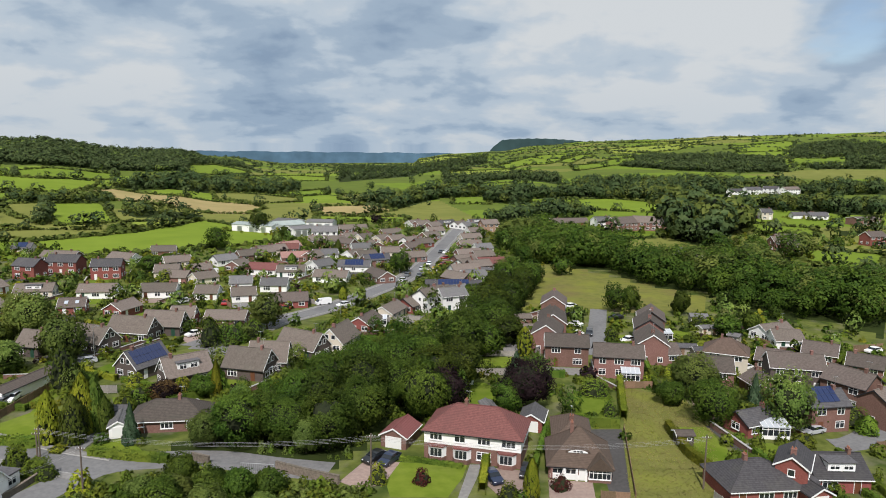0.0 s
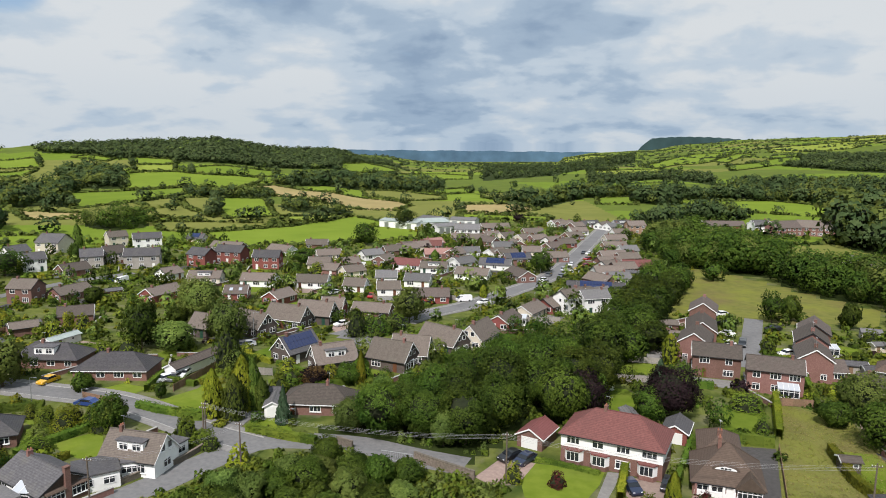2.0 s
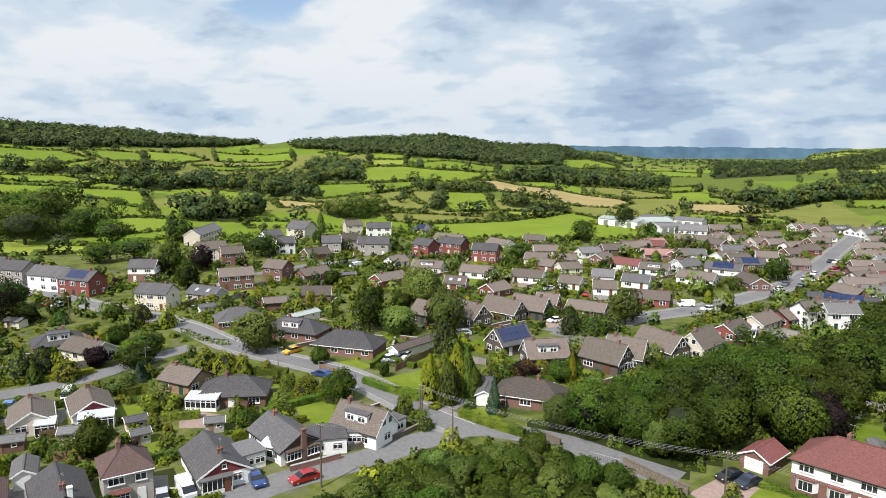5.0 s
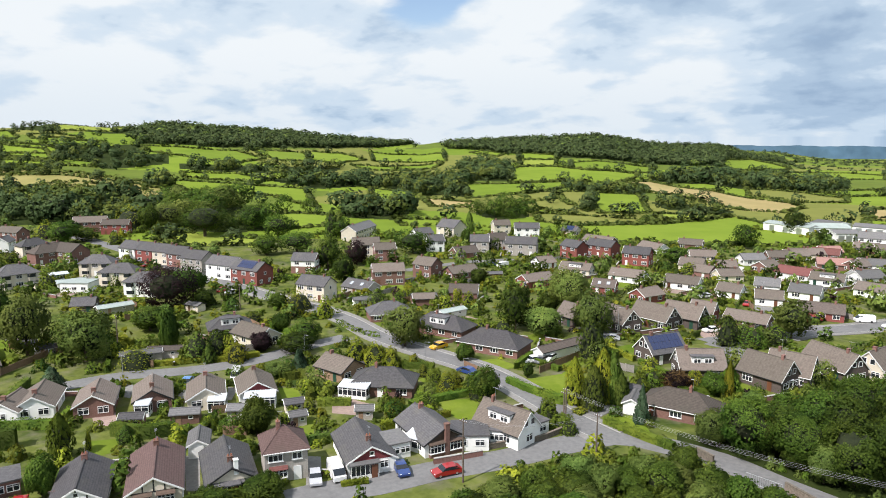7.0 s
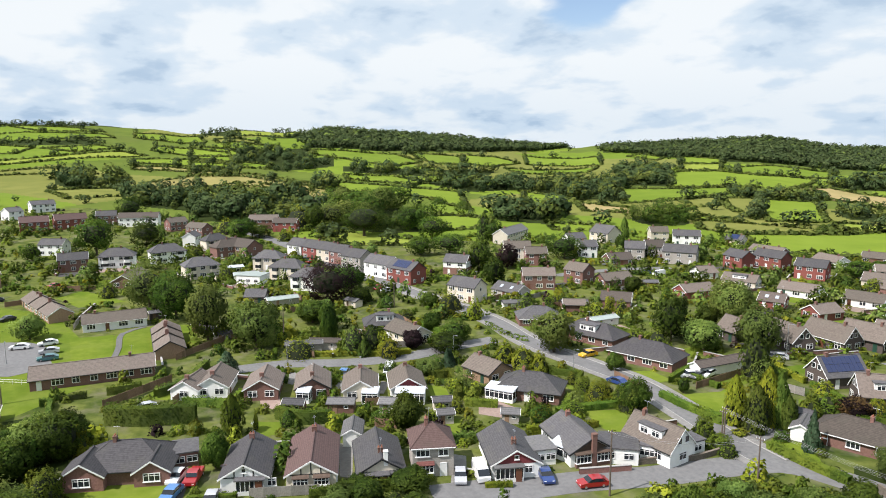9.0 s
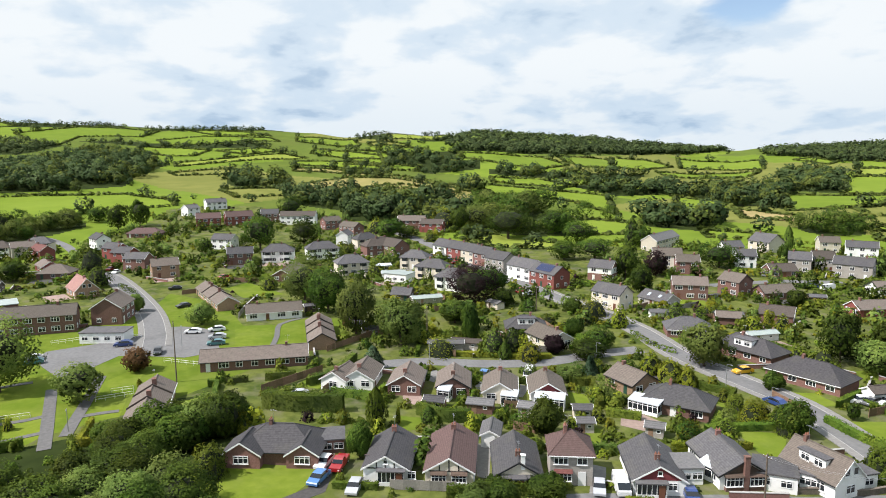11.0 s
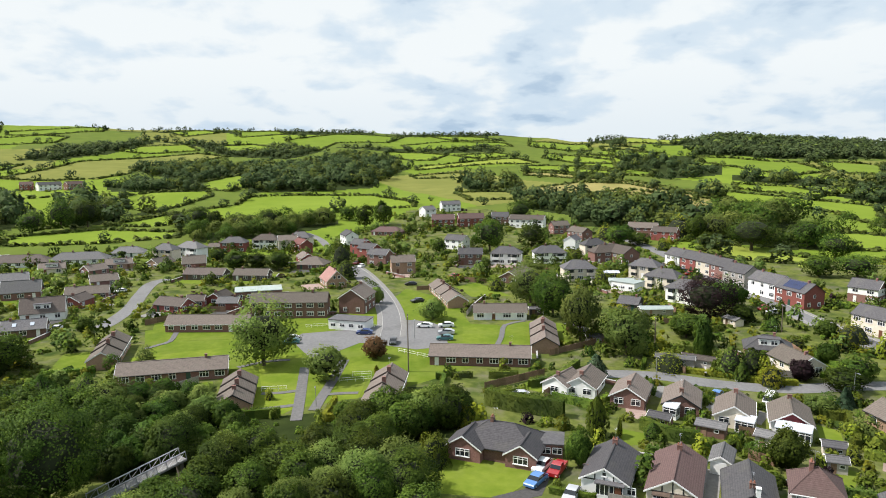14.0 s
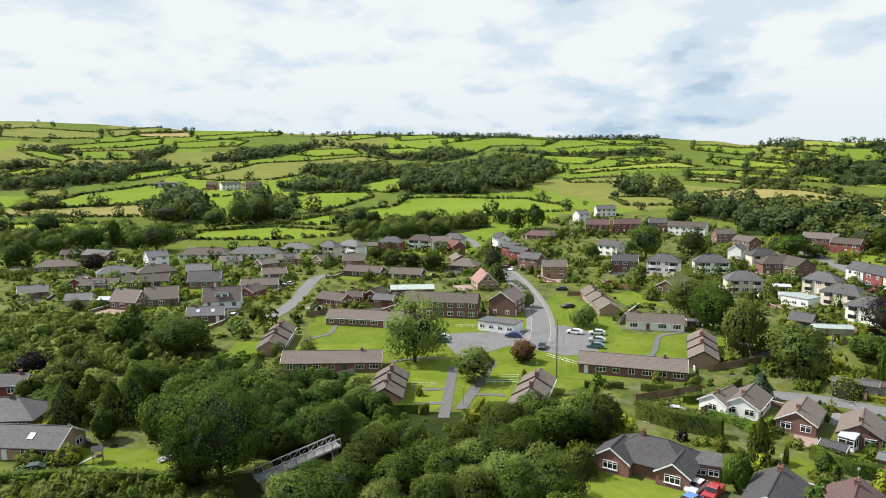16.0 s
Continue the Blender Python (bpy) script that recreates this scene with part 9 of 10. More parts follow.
tree("b", -110.4, 81.3, 3.1, 2.5)
tree("y", -124.3, 91.5, 2.9, 2.0)
tree("d", -105.3, 143.7, 8.4, 12.5)
tree("w", -108.2, 172.6, 11.0, 11.8)
tree("d", -109.1, 164.2, 5.7, 5.8)
tree("w", -96.8, 144.8, 10.2, 7.7)
tree("b", -105.0, 138.0, 5.7, 5.2)
tree("w", -116.7, 114.5, 9.9, 10.3)
tree("y", -134.2, 148.9, 4.3, 4.4)
tree("y", -136.8, 156.8, 3.4, 4.6)
tree("h", -152.2, 137.9, 5.9, 5.2)
tree("y", -155.0, 154.6, 2.8, 3.6)
tree("y", -132.2, 156.6, 4.4, 4.1)
tree("b", -161.1, 136.5, 3.8, 3.0)
tree("b", -150.5, 145.3, 4.5, 3.1)
tree("d", -211.1, 212.3, 17.0, 10.7)
tree("p", -207.5, 177.5, 9.2, 9.7)
tree("d", -186.2, 153.1, 7.8, 9.8)
tree("d", -269.7, 220.3, 11.1, 10.9)
tree("c", -232.2, 275.1, 4.5, 11.5)
tree("d", -206.6, 243.0, 4.5, 8.0)
tree("d", -150.2, 183.2, 5.9, 5.2)
tree("y", -121.2, 103.4, 4.1, 2.9)
tree("b", -110.3, 136.6, 4.5, 3.9)
tree("d", -81.6, 100.8, 4.6, 5.2)
tree("b", -67.0, 101.0, 2.8, 3.3)
tree("b", -62.3, 99.3, 3.6, 2.5)
tree("y", -120.3, 102.6, 4.2, 3.4)
tree("y", -116.5, 101.9, 4.0, 3.6)
tree("b", -116.2, 104.6, 3.2, 3.0)
tree("y", -112.6, 102.2, 4.5, 3.6)
tree("y", -109.6, 102.9, 3.8, 3.1)
tree("b", -98.5, 102.0, 2.4, 2.4)
tree("b", -95.0, 101.0, 2.9, 2.7)
tree("d", -81.5, 101.5, 6.0, 6.0)
tree("s", -123.5, 89.0, 2.8, 3.6)
tree("y", -121.4, 13.4, 3.2, 4.2)
tree("h", -107.1, 6.9, 4.4, 4.2)
tree("y", -63.0, 114.5, 3.9, 10.5)
tree("c", -60.5, 116.6, 3.0, 5.9)
tree("b", -87.0, 90.6, 5.2, 2.4)
tree("y", -89.2, 99.7, 5.0, 3.6)
tree("d", -99.6, 116.5, 4.0, 3.5)
tree("d", -81.7, 116.3, 2.4, 3.2)
tree("y", -87.7, 84.0, 4.6, 2.8)
tree("d", -452.6, -117.7, 18.1, 13.0)
tree("d", -439.7, -105.5, 11.1, 12.0)
tree("d", -436.0, -89.2, 17.2, 9.9)
tree("w", -453.9, -39.6, 12.8, 10.6)
tree("d", -471.2, -24.4, 13.3, 9.5)
tree("d", -440.1, -13.1, 10.9, 14.2)
tree("d", -448.5, -1.5, 12.6, 16.8)
tree("d", -431.9, -70.1, 17.0, 14.1)
tree("c", -309.7, -20.0, 10.5, 9.5)
tree("c", -274.0, -15.8, 8.8, 7.5)
tree("d", -301.8, -55.6, 9.8, 7.5)
tree("d", -299.0, -45.9, 11.8, 8.0)
tree("d", -304.3, -64.3, 11.0, 7.5)
tree("d", -323.0, -76.2, 8.2, 6.8)
tree("w", -227.4, -3.7, 4.9, 5.6)
tree("d", -456.3, -131.7, 16.7, 10.1)
tree("w", -162.5, -29.3, 15.8, 15.3)
tree("w", -149.9, -13.8, 9.5, 7.7)
tree("r", -165.5, -3.1, 6.1, 5.4)
tree("y", -139.1, -24.3, 1.7, 2.4)
tree("d", -137.3, -45.4, 7.0, 4.6)
tree("y", -154.3, -2.8, 1.1, 1.7)
tree("w", -202.6, 13.5, 8.1, 6.9)
tree("w", -220.6, 46.6, 14.6, 13.5)
tree("d", -202.0, 49.5, 13.5, 13.6)
tree("w", -175.5, 50.4, 10.6, 14.7)
tree("w", -161.2, 57.8, 11.9, 11.4)
tree("d", -167.3, 80.1, 5.0, 7.0)
tree("d", -341.2, 51.3, 18.3, 17.1)
tree("d", -352.5, 74.9, 14.0, 11.5)
tree("d", -371.0, 131.1, 12.5, 8.3)
tree("y", -381.6, 166.9, 13.2, 12.3)
tree("w", -388.2, 189.0, 13.7, 10.4)
tree("d", -374.9, 173.3, 7.3, 11.5)
tree("y", -374.8, 120.7, 9.7, 8.4)
tree("d", -340.2, 26.0, 7.2, 7.2)
tree("b", -313.7, 87.8, 5.8, 4.7)
tree("b", -243.7, 39.0, 5.3, 5.3)
tree("b", -251.5, 80.1, 5.6, 5.7)
tree("d", -451.0, 87.7, 19.4, 14.5)
tree("b", -106.0, 7.0, 5.0, 5.6)
tree("y", -121.4, 13.6, 3.5, 3.7)
tree("h", -114.2, 36.1, 3.6, 7.3)
tree("s", -151.7, 47.3, 5.3, 3.6)
tree("y", -113.7, 40.1, 0.9, 3.2)
tree("c", -112.2, 45.4, 2.8, 3.0)
tree("d", -103.4, 29.8, 4.2, 5.9)
tree("d", -439.0, -348.5, 19.7, 11.8)
tree("d", -368.0, -280.9, 22.8, 17.0)
tree("d", -429.9, -242.6, 27.8, 16.1)
tree("d", -425.5, -206.5, 16.6, 13.4)
tree("d", -439.7, -196.2, 18.6, 19.5)
tree("d", -454.2, -186.7, 19.0, 18.4)
tree("d", -493.3, -191.2, 16.7, 12.6)
tree("d", -339.9, -238.5, 19.0, 13.0)
tree("d", -339.0, -197.6, 23.5, 15.4)
tree("d", -337.3, -207.6, 9.8, 9.0)
tree("d", -350.1, -228.2, 5.9, 14.7)
tree("d", -284.4, -232.8, 14.3, 12.8)
tree("d", -322.8, -245.7, 11.4, 8.8)
tree("p", -281.6, -193.7, 12.1, 7.6)
tree("c", -179.6, -113.0, 5.3, 9.1)
tree("d", -169.7, -108.4, 8.0, 8.7)
tree("d", -162.5, -89.2, 14.8, 10.2)
tree("b", -207.2, -150.6, 6.4, 4.5)
tree("d", -200.4, -85.3, 4.7, 3.8)
tree("d", -171.3, -94.5, 8.5, 8.0)
tree("p", -143.1, -116.7, 8.1, 5.2)
tree("c", -141.1, -102.3, 5.1, 6.8)
tree("c", -115.1, -87.7, 5.9, 8.5)
tree("h", -119.1, -84.9, 4.9, 8.7)
tree("h", -116.1, -78.6, 4.7, 8.5)
tree("h", -117.7, -75.4, 6.3, 10.0)
tree("d", -107.0, -62.3, 9.4, 10.9)
tree("d", -96.8, -48.2, 16.7, 16.1)
tree("d", -109.6, -75.8, 4.5, 5.4)
tree("y", -100.4, -76.8, 5.3, 3.1)
tree("b", -99.7, -82.5, 4.9, 2.5)
tree("c", -99.2, -78.8, 1.9, 2.1)
tree("c", -95.9, -66.4, 1.2, 1.6)
tree("c", -96.0, -65.1, 1.2, 1.6)
tree("c", -96.6, -60.2, 1.3, 1.6)
tree("c", -95.5, -68.9, 1.2, 1.2)
tree("c", -95.7, -67.6, 1.2, 1.4)
tree("d", -96.3, -52.7, 5.5, 3.6)
tree("d", -137.0, -45.5, 4.3, 4.5)
tree("b", -106.5, 7.2, 4.6, 5.1)
tree("y", -117.6, 100.1, 4.7, 4.8)
tree("y", -111.1, 99.6, 5.1, 5.4)
tree("y", -107.2, 101.1, 4.0, 4.4)
tree("y", -88.8, 101.0, 4.6, 3.6)
tree("b", -85.7, 102.1, 3.5, 3.3)
tree("b", -93.5, 100.3, 3.5, 3.0)
tree("b", -81.7, 100.4, 4.7, 5.1)
tree("b", -60.3, 124.2, 4.3, 4.6)
tree("b", -59.4, 127.2, 4.8, 4.7)
tree("y", -52.8, 133.1, 4.2, 4.1)
tree("d", -49.0, 132.5, 5.3, 4.6)
tree("h", -46.7, 134.6, 4.4, 5.7)
tree("r", -55.8, 130.5, 6.1, 4.1)
tree("c", -59.6, 167.7, 6.0, 7.3)
tree("h", -54.6, 170.4, 6.6, 4.9)
tree("h", -51.1, 176.8, 6.2, 4.9)
tree("y", -149.2, 63.6, 8.2, 5.1)
tree("y", -136.2, 80.8, 5.4, 5.2)
tree("d", -175.3, 79.2, 9.6, 6.4)
tree("b", -238.0, 98.2, 6.4, 6.4)
tree("y", -159.4, 113.9, 6.5, 7.0)
tree("y", -152.4, 118.3, 4.8, 6.0)
tree("y", -152.4, 150.1, 4.6, 3.9)
tree("b", -149.2, 150.7, 5.3, 3.8)


# ---------- far woods, hedgerows, garden shrubs ----------


def plant_woods():
    rng = np.random.default_rng(5)
    far, near_hill, mid = [], [], []
    for poly, sp, ht in WOODS:
        P = np.array(poly)
        (x0, y0), (x1, y1) = P.min(0), P.max(0)
        rr = np.hypot(*P.mean(0))
        near = rr < 450
        sp2 = sp * (0.8 if near else 0.95 if rr < 900 else 0.72 + max(0, rr - 900) / 1300)
        nx, ny = int((x1 - x0) / sp2) + 1, int((y1 - y0) / sp2) + 1
        gx, gy = np.meshgrid(np.arange(nx), np.arange(ny))
        px = x0 + (gx.ravel() + rng.uniform(-0.1, 1.1, nx * ny)) * sp2
        py = y0 + (gy.ravel() + rng.uniform(-0.1, 1.1, nx * ny)) * sp2
        jit = min(12.0, rr * 0.006)
        keep = inside(px + rng.normal(0, jit, len(px)), py + rng.normal(0, jit, len(px)), poly)
        if rr > 310 and rr < 450:
            keep &= np.sin(px / 23 + 2) * np.sin(py / 29) + 0.6 * np.sin((px + py) / 17) > -0.75
        if not near:
            keep &= np.sin(px / 31 + 1) * np.sin(py / 37 + 2) + 0.7 * np.sin((px - py) / 19) + 0.4 * np.sin((px + 2 * py) / 53) > -1.25
        for kind, plot in FIELDS:
            if kind != "wood":
                keep &= ~inside(px, py, plot)
        px, py = px[keep], py[keep]
        keep = ~blocked(px, py, 2.0)
        px, py = px[keep], py[keep]
        h = ht * ((0.5 + 0.75 * rng.uniform(0, 1, len(px)) ** 1.5) if rr < 900 else rng.uniform(0.6, 0.95, len(px)))
        w = h * rng.uniform(0.9, 1.35, len(px)) * (1.0 if rr < 900 else 1.25)
        (mid if rr < 450 else near_hill if rr < 900 else far).append((px, py, w, h))
    for name, tm, group, label in (("valley_wood", MIDT, mid, "dense green deciduous wood on the valley floor"), ("hillside_wood", MIDFAR, near_hill, "green woods on the lower hillsides"),
                                   ("hill_wood", FAR, far, "dark green woods covering the distant hills")):
        a = [np.concatenate([g[i] for g in group]) for i in range(4)]
        pale = rng.uniform(0, 1, len(a[0])) < (0.05 if name == "hill_wood" else 0.28)
        scatter(name, tm, *[v[~pale] for v in a], "d" if name == "valley_wood" else "f", label, "wood")
        scatter(name, tm, *[v[pale] for v in a], "w", "paler " + label, "wood")


def plant_hedgerows():
    rng = np.random.default_rng(6)
    hx, hy, tx, ty = [], [], [], []
    for kind, poly in FIELDS:
        if kind in ("rough", "wood"):
            continue
        for i in range(len(poly)):
            p, q = np.array(poly[i - 1]), np.array(poly[i])
            n = int(np.linalg.norm(q - p) / 3.2)
            for k in range(n):
                c = p + (q - p) * (k + rng.uniform(-.3, .3)) / max(n, 1) + rng.normal(0, 0.6, 2)
                hx.append(c[0]), hy.append(c[1])
                if rng.uniform() < 0.05:
                    tx.append(c[0]), ty.append(c[1])
    hx, hy, tx, ty = map(np.array, (hx, hy, tx, ty))
    keep = ~blocked(hx, hy, 1.0)
    hx, hy = hx[keep], hy[keep]
    keep = ~blocked(tx, ty, 3.0)
    tx, ty = tx[keep], ty[keep]
    n = len(hx)
    scatter("field_hedgerow", HEDGE, hx, hy, rng.uniform(3.2, 5.0, n), rng.uniform(1.6, 3.4, n), "v", "bushy green hedgerows between the fields", "hedgerow")
    n = len(tx)
    h = rng.uniform(5, 11, n)
    scatter("hedgerow_tree", MIDFAR, tx, ty, h * rng.uniform(0.9, 1.4, n), h, "f", "scattered trees standing in the field hedgerows", "tree")
    # hedges and trees of the farther valley
    n = 420000
    az, r = np.radians(rng.uniform(-34, 20, n)), np.sqrt(rng.uniform(1400 ** 2, 3300 ** 2, n))
    px, py = -np.sin(az) * r, np.cos(az) * r
    u, v = parcels(px, py)
    keep = (np.abs(u - np.round(u)) * 230 < 3.0) | (np.abs(v - np.round(v)) * 150 < 3.0)
    px, py = px[keep][:3600], py[keep][:3600]
    n = len(px)
    w = rng.uniform(5, 9, n)
    scatter("far_hedgerow", HEDGE, px, py, w, w * rng.uniform(0.35, 0.8, n), "f", "hedgerows and trees across the far valley", "hedgerow")
    # loose trees over the hillsides
    n = 300
    az, r = np.radians(rng.uniform(-34, 132, n)), 380 + 1250 * rng.uniform(0, 1, n) ** 0.9
    px, py = -np.sin(az) * r, np.cos(az) * r
    keep = ~blocked(px, py, 3.0)
    for kind, poly in FIELDS:
        keep &= ~inside(px, py, poly)
    px, py = px[keep], py[keep]
    n = len(px)
    h = rng.uniform(4, 10, n)
    scatter("hillside_tree", MIDFAR, px, py, h * rng.uniform(0.9, 1.5, n), h, "f", "loose trees and thickets on the hillsides", "tree")


def plant_gardens():
    rng = np.random.default_rng(7)
    px, py = [], []
    for x, y, rot, L, W in FOOT:
        n = 12 if math.hypot(x, y) < 150 else 20
        a = radians(rot)
        u = rng.uniform(-L / 2 - 5, L / 2 + 5, n)
        v = rng.uniform(-W / 2 - 11, W / 2 + 11, n)
        px += list(x + u * math.cos(a) - v * math.sin(a))
        py += list(y + u * math.sin(a) + v * math.cos(a))
    px, py = np.array(px), np.array(py)
    keep = ~blocked(px, py, 0.9)
    px, py = px[keep], py[keep]
    n = len(px)
    w = rng.uniform(0.9, 2.6, n) * np.where(rng.uniform(0, 1, n) < 0.1, 1.7, 1.0)
    h = w * rng.uniform(0.6, 1.25, n)
    lot = rng.uniform(0, 1, n)
    for k, (lo, hi, leaf, label) in enumerate(((0, 0.62, "b", "green garden shrubs and borders round the houses"), (0.62, 0.84, "d", "dark green garden bushes round the houses"),
                                               (0.84, 0.96, "y", "yellow-green garden shrubs round the houses"), (0.96, 1.0, "p", "dark purple garden shrubs round the houses"))):
        near = np.hypot(px, py) < 175
        for tm, s in ((SHRUBN, near & (lot >= lo) & (lot < hi)), (SHRUB, ~near & (lot >= lo) & (lot < hi))):
            scatter("garden_shrubs", tm, px[s], py[s], w[s], h[s], leaf, label, "shrub")


EDGES = []


def garden_plots():
    """Hedges, fences, lawns and drives round the houses."""
    rng = random.Random(9)
    for x, y, rot, L, W in list(FOOT):
        r = math.hypot(x, y)
        if L < 6.5 or r > 350 or W > 9.9:
            continue
        a = radians(rot)

        def at(u, v):
            return (x + u * math.cos(a) - v * math.sin(a), y + u * math.sin(a) + v * math.cos(a))

        def free_box(u0, v0, u1, v1):
            P = np.array([at(u0 + (u1 - u0) * i / 4, v0 + (v1 - v0) * j / 4) for i in range(5) for j in range(5)])
            return not blocked(P[:, 0], P[:, 1], 0.3, False).any()

        for s in (-1, 1):
            d = rng.uniform(5.5, 9.0)
            v0, v1 = sorted((s * (W / 2 + 0.6), s * (W / 2 + d)))
            kind = rng.choice(("lawn", "lawn", "lawn", "paving", "drive", "tarmac") if L < 14 else ("lawn",))
            if free_box(-L / 2, v0, L / 2 * rng.uniform(0.3, 1), v1):
                u1 = L / 2 * rng.uniform(0.3, 1)
                patch(kind, at(-L / 2, v0), at(u1, v0), at(u1, v1), at(-L / 2, v1))
        # hedges, walls and fences along the edges of the plot, where nothing else stands
        hu, front, back = L / 2 + rng.uniform(1.6, 2.6), W / 2 + rng.uniform(6.0, 9.0), W / 2 + rng.uniform(6.0, 10.0)
        for corners in (((-hu, -1.0), (-hu, -front), (-1.0, -front)), ((2.5, -front), (hu, -front), (hu, -1.0)), ((hu, 1.0), (hu, back), (-hu, back), (-hu, 1.0))):
            pts = []
            for (u0, v0), (u1, v1) in zip(corners, corners[1:]):
                n = max(2, int(math.hypot(u1 - u0, v1 - v0) / 1.5))
                pts += [at(u0 + (u1 - u0) * k / n, v0 + (v1 - v0) * k / n) for k in range(n + 1)]
            P = np.array(pts)
            clear = ~blocked(P[:, 0], P[:, 1], 0.5, False)
            if EDGES:
                E_ = np.array(EDGES)
                clear &= np.min(np.hypot(P[:, 0][:, None] - E_[:, 0], P[:, 1][:, None] - E_[:, 1]), axis=1) > 1.6
            runs, run = [], []
            for p, ok in zip(pts, clear):
                if ok:
                    run.append(p)
                if run and (not ok or p is pts[-1]):
                    runs.append(run)
                    run = []
            for run in runs:
                if len(run) < 4:
                    continue
                EDGES.extend(run)
                q = rng.random()
                if q < 0.62 or (q >= 0.86 and r > 240):
                    hedge(round(rng.uniform(1.1, 2.1), 1), 1.0, rng.choice("hhhhbcy"), *run[::2], run[-1])
                elif q < 0.86:
                    wall_run("brick", 0.9, run[0], run[-1])
                else:
                    fence(rng.choice(("brown", "brown", "grey")), 1.6, run[0], run[-1])

garden_plots()

def plant_village():
    """Garden trees and bushes that fill the space between the houses."""
    rng = np.random.default_rng(12)
    n = 15000
    az, r = np.radians(rng.uniform(-33, 131, n)), np.sqrt(rng.uniform(115 ** 2, 500 ** 2, n))
    px, py = -np.sin(az) * r, np.cos(az) * r
    H_ = np.array([(f[0], f[1]) for f in FOOT])
    d = np.min(np.hypot(px[:, None] - H_[:, 0], py[:, None] - H_[:, 1]), axis=1)
    keep = (d < 26) & ~blocked(px, py, 1.3) & ~inside(px, py, ESTATE)
    for kind, poly in FIELDS:
        if kind not in ("wood", "garden"):
            keep &= ~inside(px, py, poly)
    px, py = px[keep], py[keep]
    n = len(px)
    lot = rng.uniform(0, 1, n)
    big = lot < 0.10
    k = int(big.sum())
    w = rng.uniform(3.0, 6.0, k)
    half = rng.uniform(0, 1, k) < 0.5
    bx, by, bh = px[big], py[big], w * rng.uniform(0.85, 1.35, k)
    for sel, leaf in ((half, "d"), (~half, "w")):
        close = np.hypot(bx, by) < 185
        for tm, s in ((MIDT, sel & close), (MIDFAR, sel & ~close)):
            scatter("garden_trees", tm, bx[s], by[s], w[s], bh[s], leaf, "small leafy trees between the garden plots", "tree")
    for lo, hi, leaf in ((0.11, 0.55, "b"), (0.55, 0.7, "d"), (0.7, 0.86, "h"), (0.86, 1.0, "y")):
        near = np.hypot(px, py) < 175
        for tm, s in ((SHRUBN, near & (lot >= lo) & (lot < hi)), (SHRUB, ~near & (lot >= lo) & (lot < hi))):
            k = int(s.sum())
            w = rng.uniform(0.9, 2.6, k) * (1.0 if tm is SHRUBN else 1.15)
            scatter("garden_bushes", tm, px[s], py[s], w, w * rng.uniform(0.6, 1.1, k), leaf, "bushes and borders between the garden plots", "shrub")


def plant_scrub():
    """Low bushes and bracken over the waste ground and along the lane."""
    rng = np.random.default_rng(21)
    for poly, gap, size, tall in SCRUBS:
        P = np.array(poly)
        (x0, y0), (x1, y1) = P.min(0), P.max(0)
        n = int((x1 - x0) * (y1 - y0) / gap)
        px, py = rng.uniform(x0, x1, n), rng.uniform(y0, y1, n)
        keep = inside(px, py, poly) & ~blocked(px, py, 0.6)
        px, py = px[keep], py[keep]
        drift = np.sin(px / 6.1) * np.sin(py / 7.3 + 1) + 0.6 * np.sin((px - py) / 4.7)
        lot = rng.uniform(0, 1, len(px))
        for lo, hi, leaf, label in ((0, 0.35, "b", "green scrub bushes on the waste ground"), (0.35, 0.8, "w", "pale green bracken and brambles on the waste ground"), (0.8, 1.0, "h", "bright green bushes on the waste ground")):
            s = (lot >= lo) & (lot < hi)
            k = int(s.sum())
            w = size * (rng.uniform(0.5, 1.2, k) + np.clip(drift[s], 0, 2) * 0.5)
            scatter("scrub", SHRUBN, px[s], py[s], w, w * tall * rng.uniform(0.6, 1.3, k), leaf, label, "scrub")


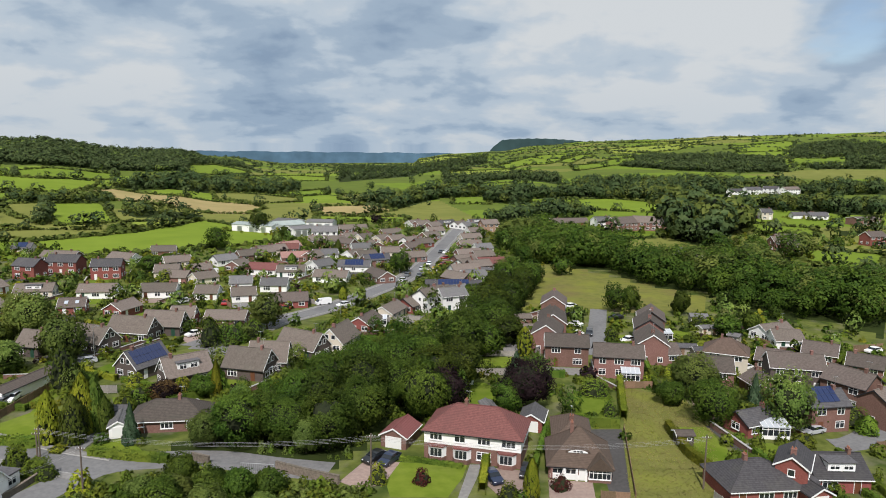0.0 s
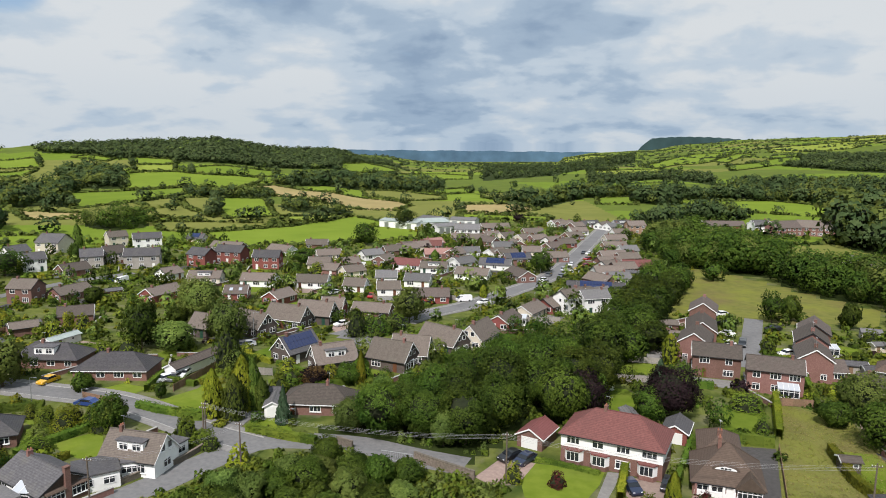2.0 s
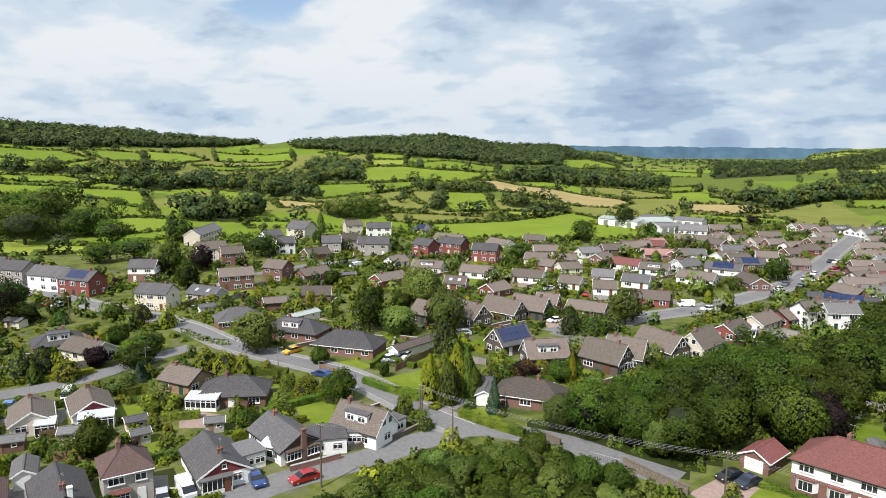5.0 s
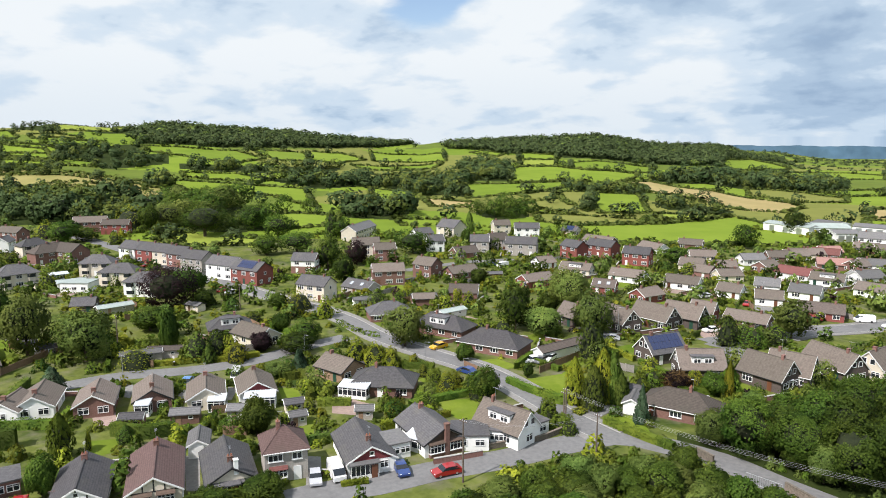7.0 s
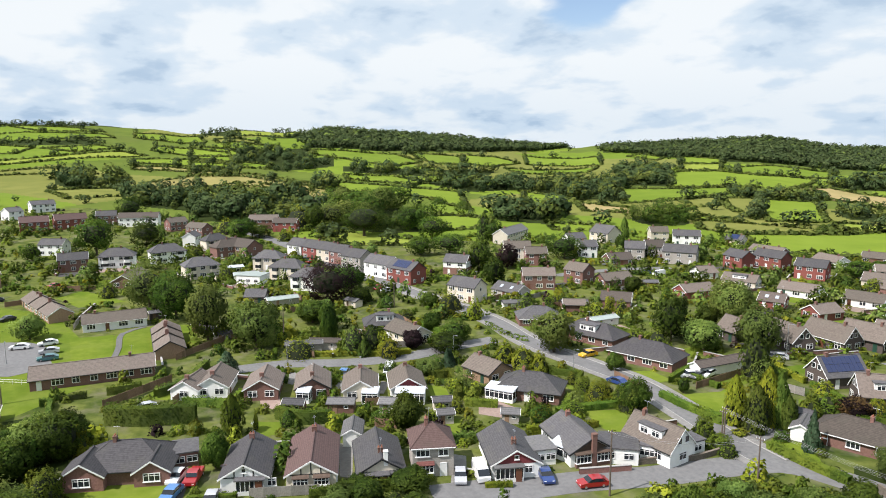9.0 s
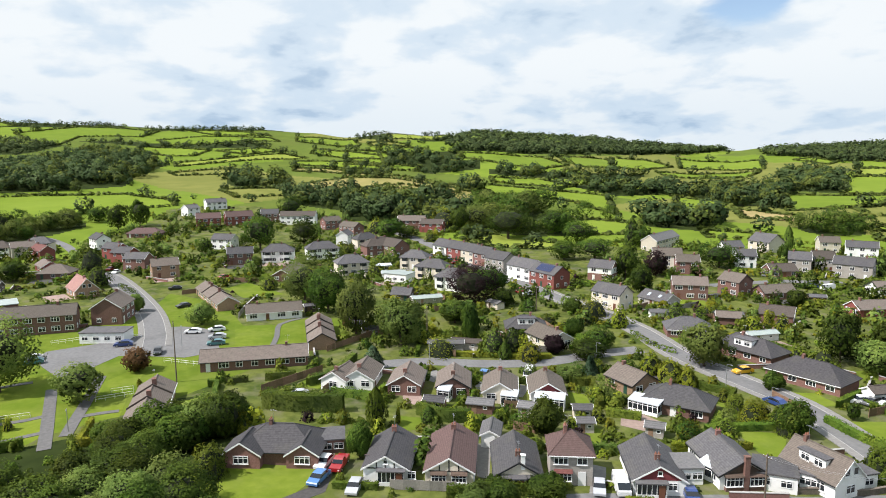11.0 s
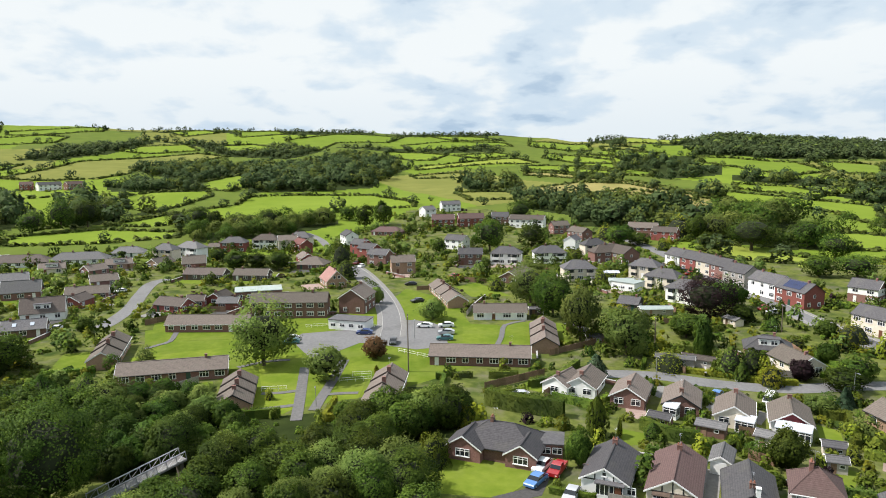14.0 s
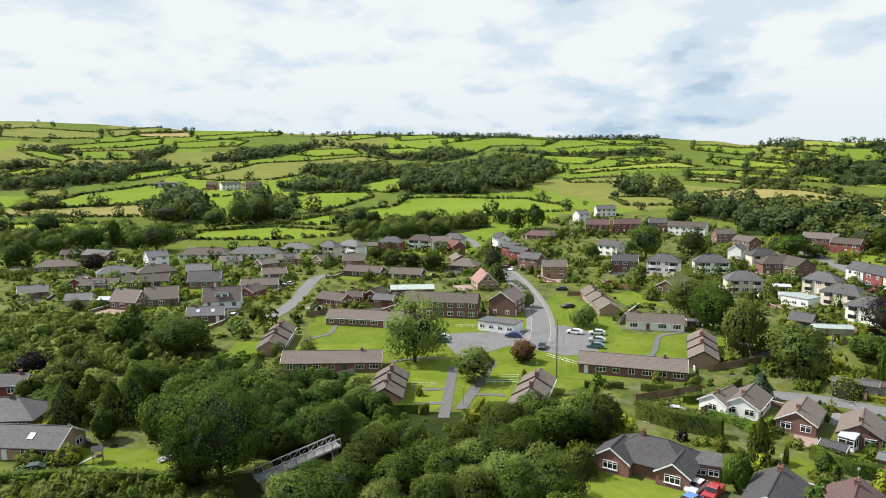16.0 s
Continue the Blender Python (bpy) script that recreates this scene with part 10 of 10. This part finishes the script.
def plant_meadow():
    """Tufts and yellow flowers in the unmown meadow."""
    rng = np.random.default_rng(8)
    for kind, poly in PATCHES:
        if kind != "rough":
            continue
        P = np.array(poly)
        (x0, y0), (x1, y1) = P.min(0), P.max(0)
        n = int((x1 - x0) * (y1 - y0) * 10.0)
        px, py = rng.uniform(x0, x1, n), rng.uniform(y0, y1, n)
        keep = inside(px, py, poly)
        px, py = px[keep], py[keep]
        n = len(px)
        sel = rng.uniform(0, 1, n)
        for lo, hi, leaf, label in ((0, 0.62, "m", "dry pale tufts of meadow grass"), (0.62, 0.95, "g", "green tufts of meadow grass"), (0.95, 1.0, "y", "yellow meadow flowers")):
            s = (sel >= lo) & (sel < hi)
            k = int(s.sum())
            scatter("meadow_grass", TUFT, px[s], py[s], rng.uniform(0.25, 0.5, k), rng.uniform(0.26, 0.38, k), leaf, label, "grass")


for _leaf, _runs in FAR_HEDGES.items():
    tagged(new("garden_hedges", quads_mesh("garden_hedges", np.concatenate([q for q, _ in _runs]), LEAF[_leaf], np.concatenate([o for _, o in _runs]))),
           "clipped hedges round the gardens of the farther houses", "hedge", kind="stuff")
plant_village()
plant_scrub()
plant_meadow()
plant_woods()
plant_hedgerows()
plant_gardens()


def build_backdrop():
    """Plain and far wooded ridge at the valley's end, blue haze in their colours."""
    for name, col, a0, a1, r, label in (("backdrop", (0.085, 0.150, 0.225), -14, 26, 4480, "distant plain beyond the valley, painted with blue haze"),
                                        ("far_ridge", (0.040, 0.070, 0.075), -14.5, -2.6, 4380, "far flat-topped wooded ridge with blue haze in its colour")):
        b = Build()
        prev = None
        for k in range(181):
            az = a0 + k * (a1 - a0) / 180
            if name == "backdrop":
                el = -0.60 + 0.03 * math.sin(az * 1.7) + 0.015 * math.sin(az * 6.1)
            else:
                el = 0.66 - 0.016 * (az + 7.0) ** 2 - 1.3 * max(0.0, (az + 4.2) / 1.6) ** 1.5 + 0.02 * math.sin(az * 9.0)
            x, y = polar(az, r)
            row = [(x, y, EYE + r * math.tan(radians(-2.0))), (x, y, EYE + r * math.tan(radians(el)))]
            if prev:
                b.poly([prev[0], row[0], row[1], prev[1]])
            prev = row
        # the blue of distance haze is part of this base colour
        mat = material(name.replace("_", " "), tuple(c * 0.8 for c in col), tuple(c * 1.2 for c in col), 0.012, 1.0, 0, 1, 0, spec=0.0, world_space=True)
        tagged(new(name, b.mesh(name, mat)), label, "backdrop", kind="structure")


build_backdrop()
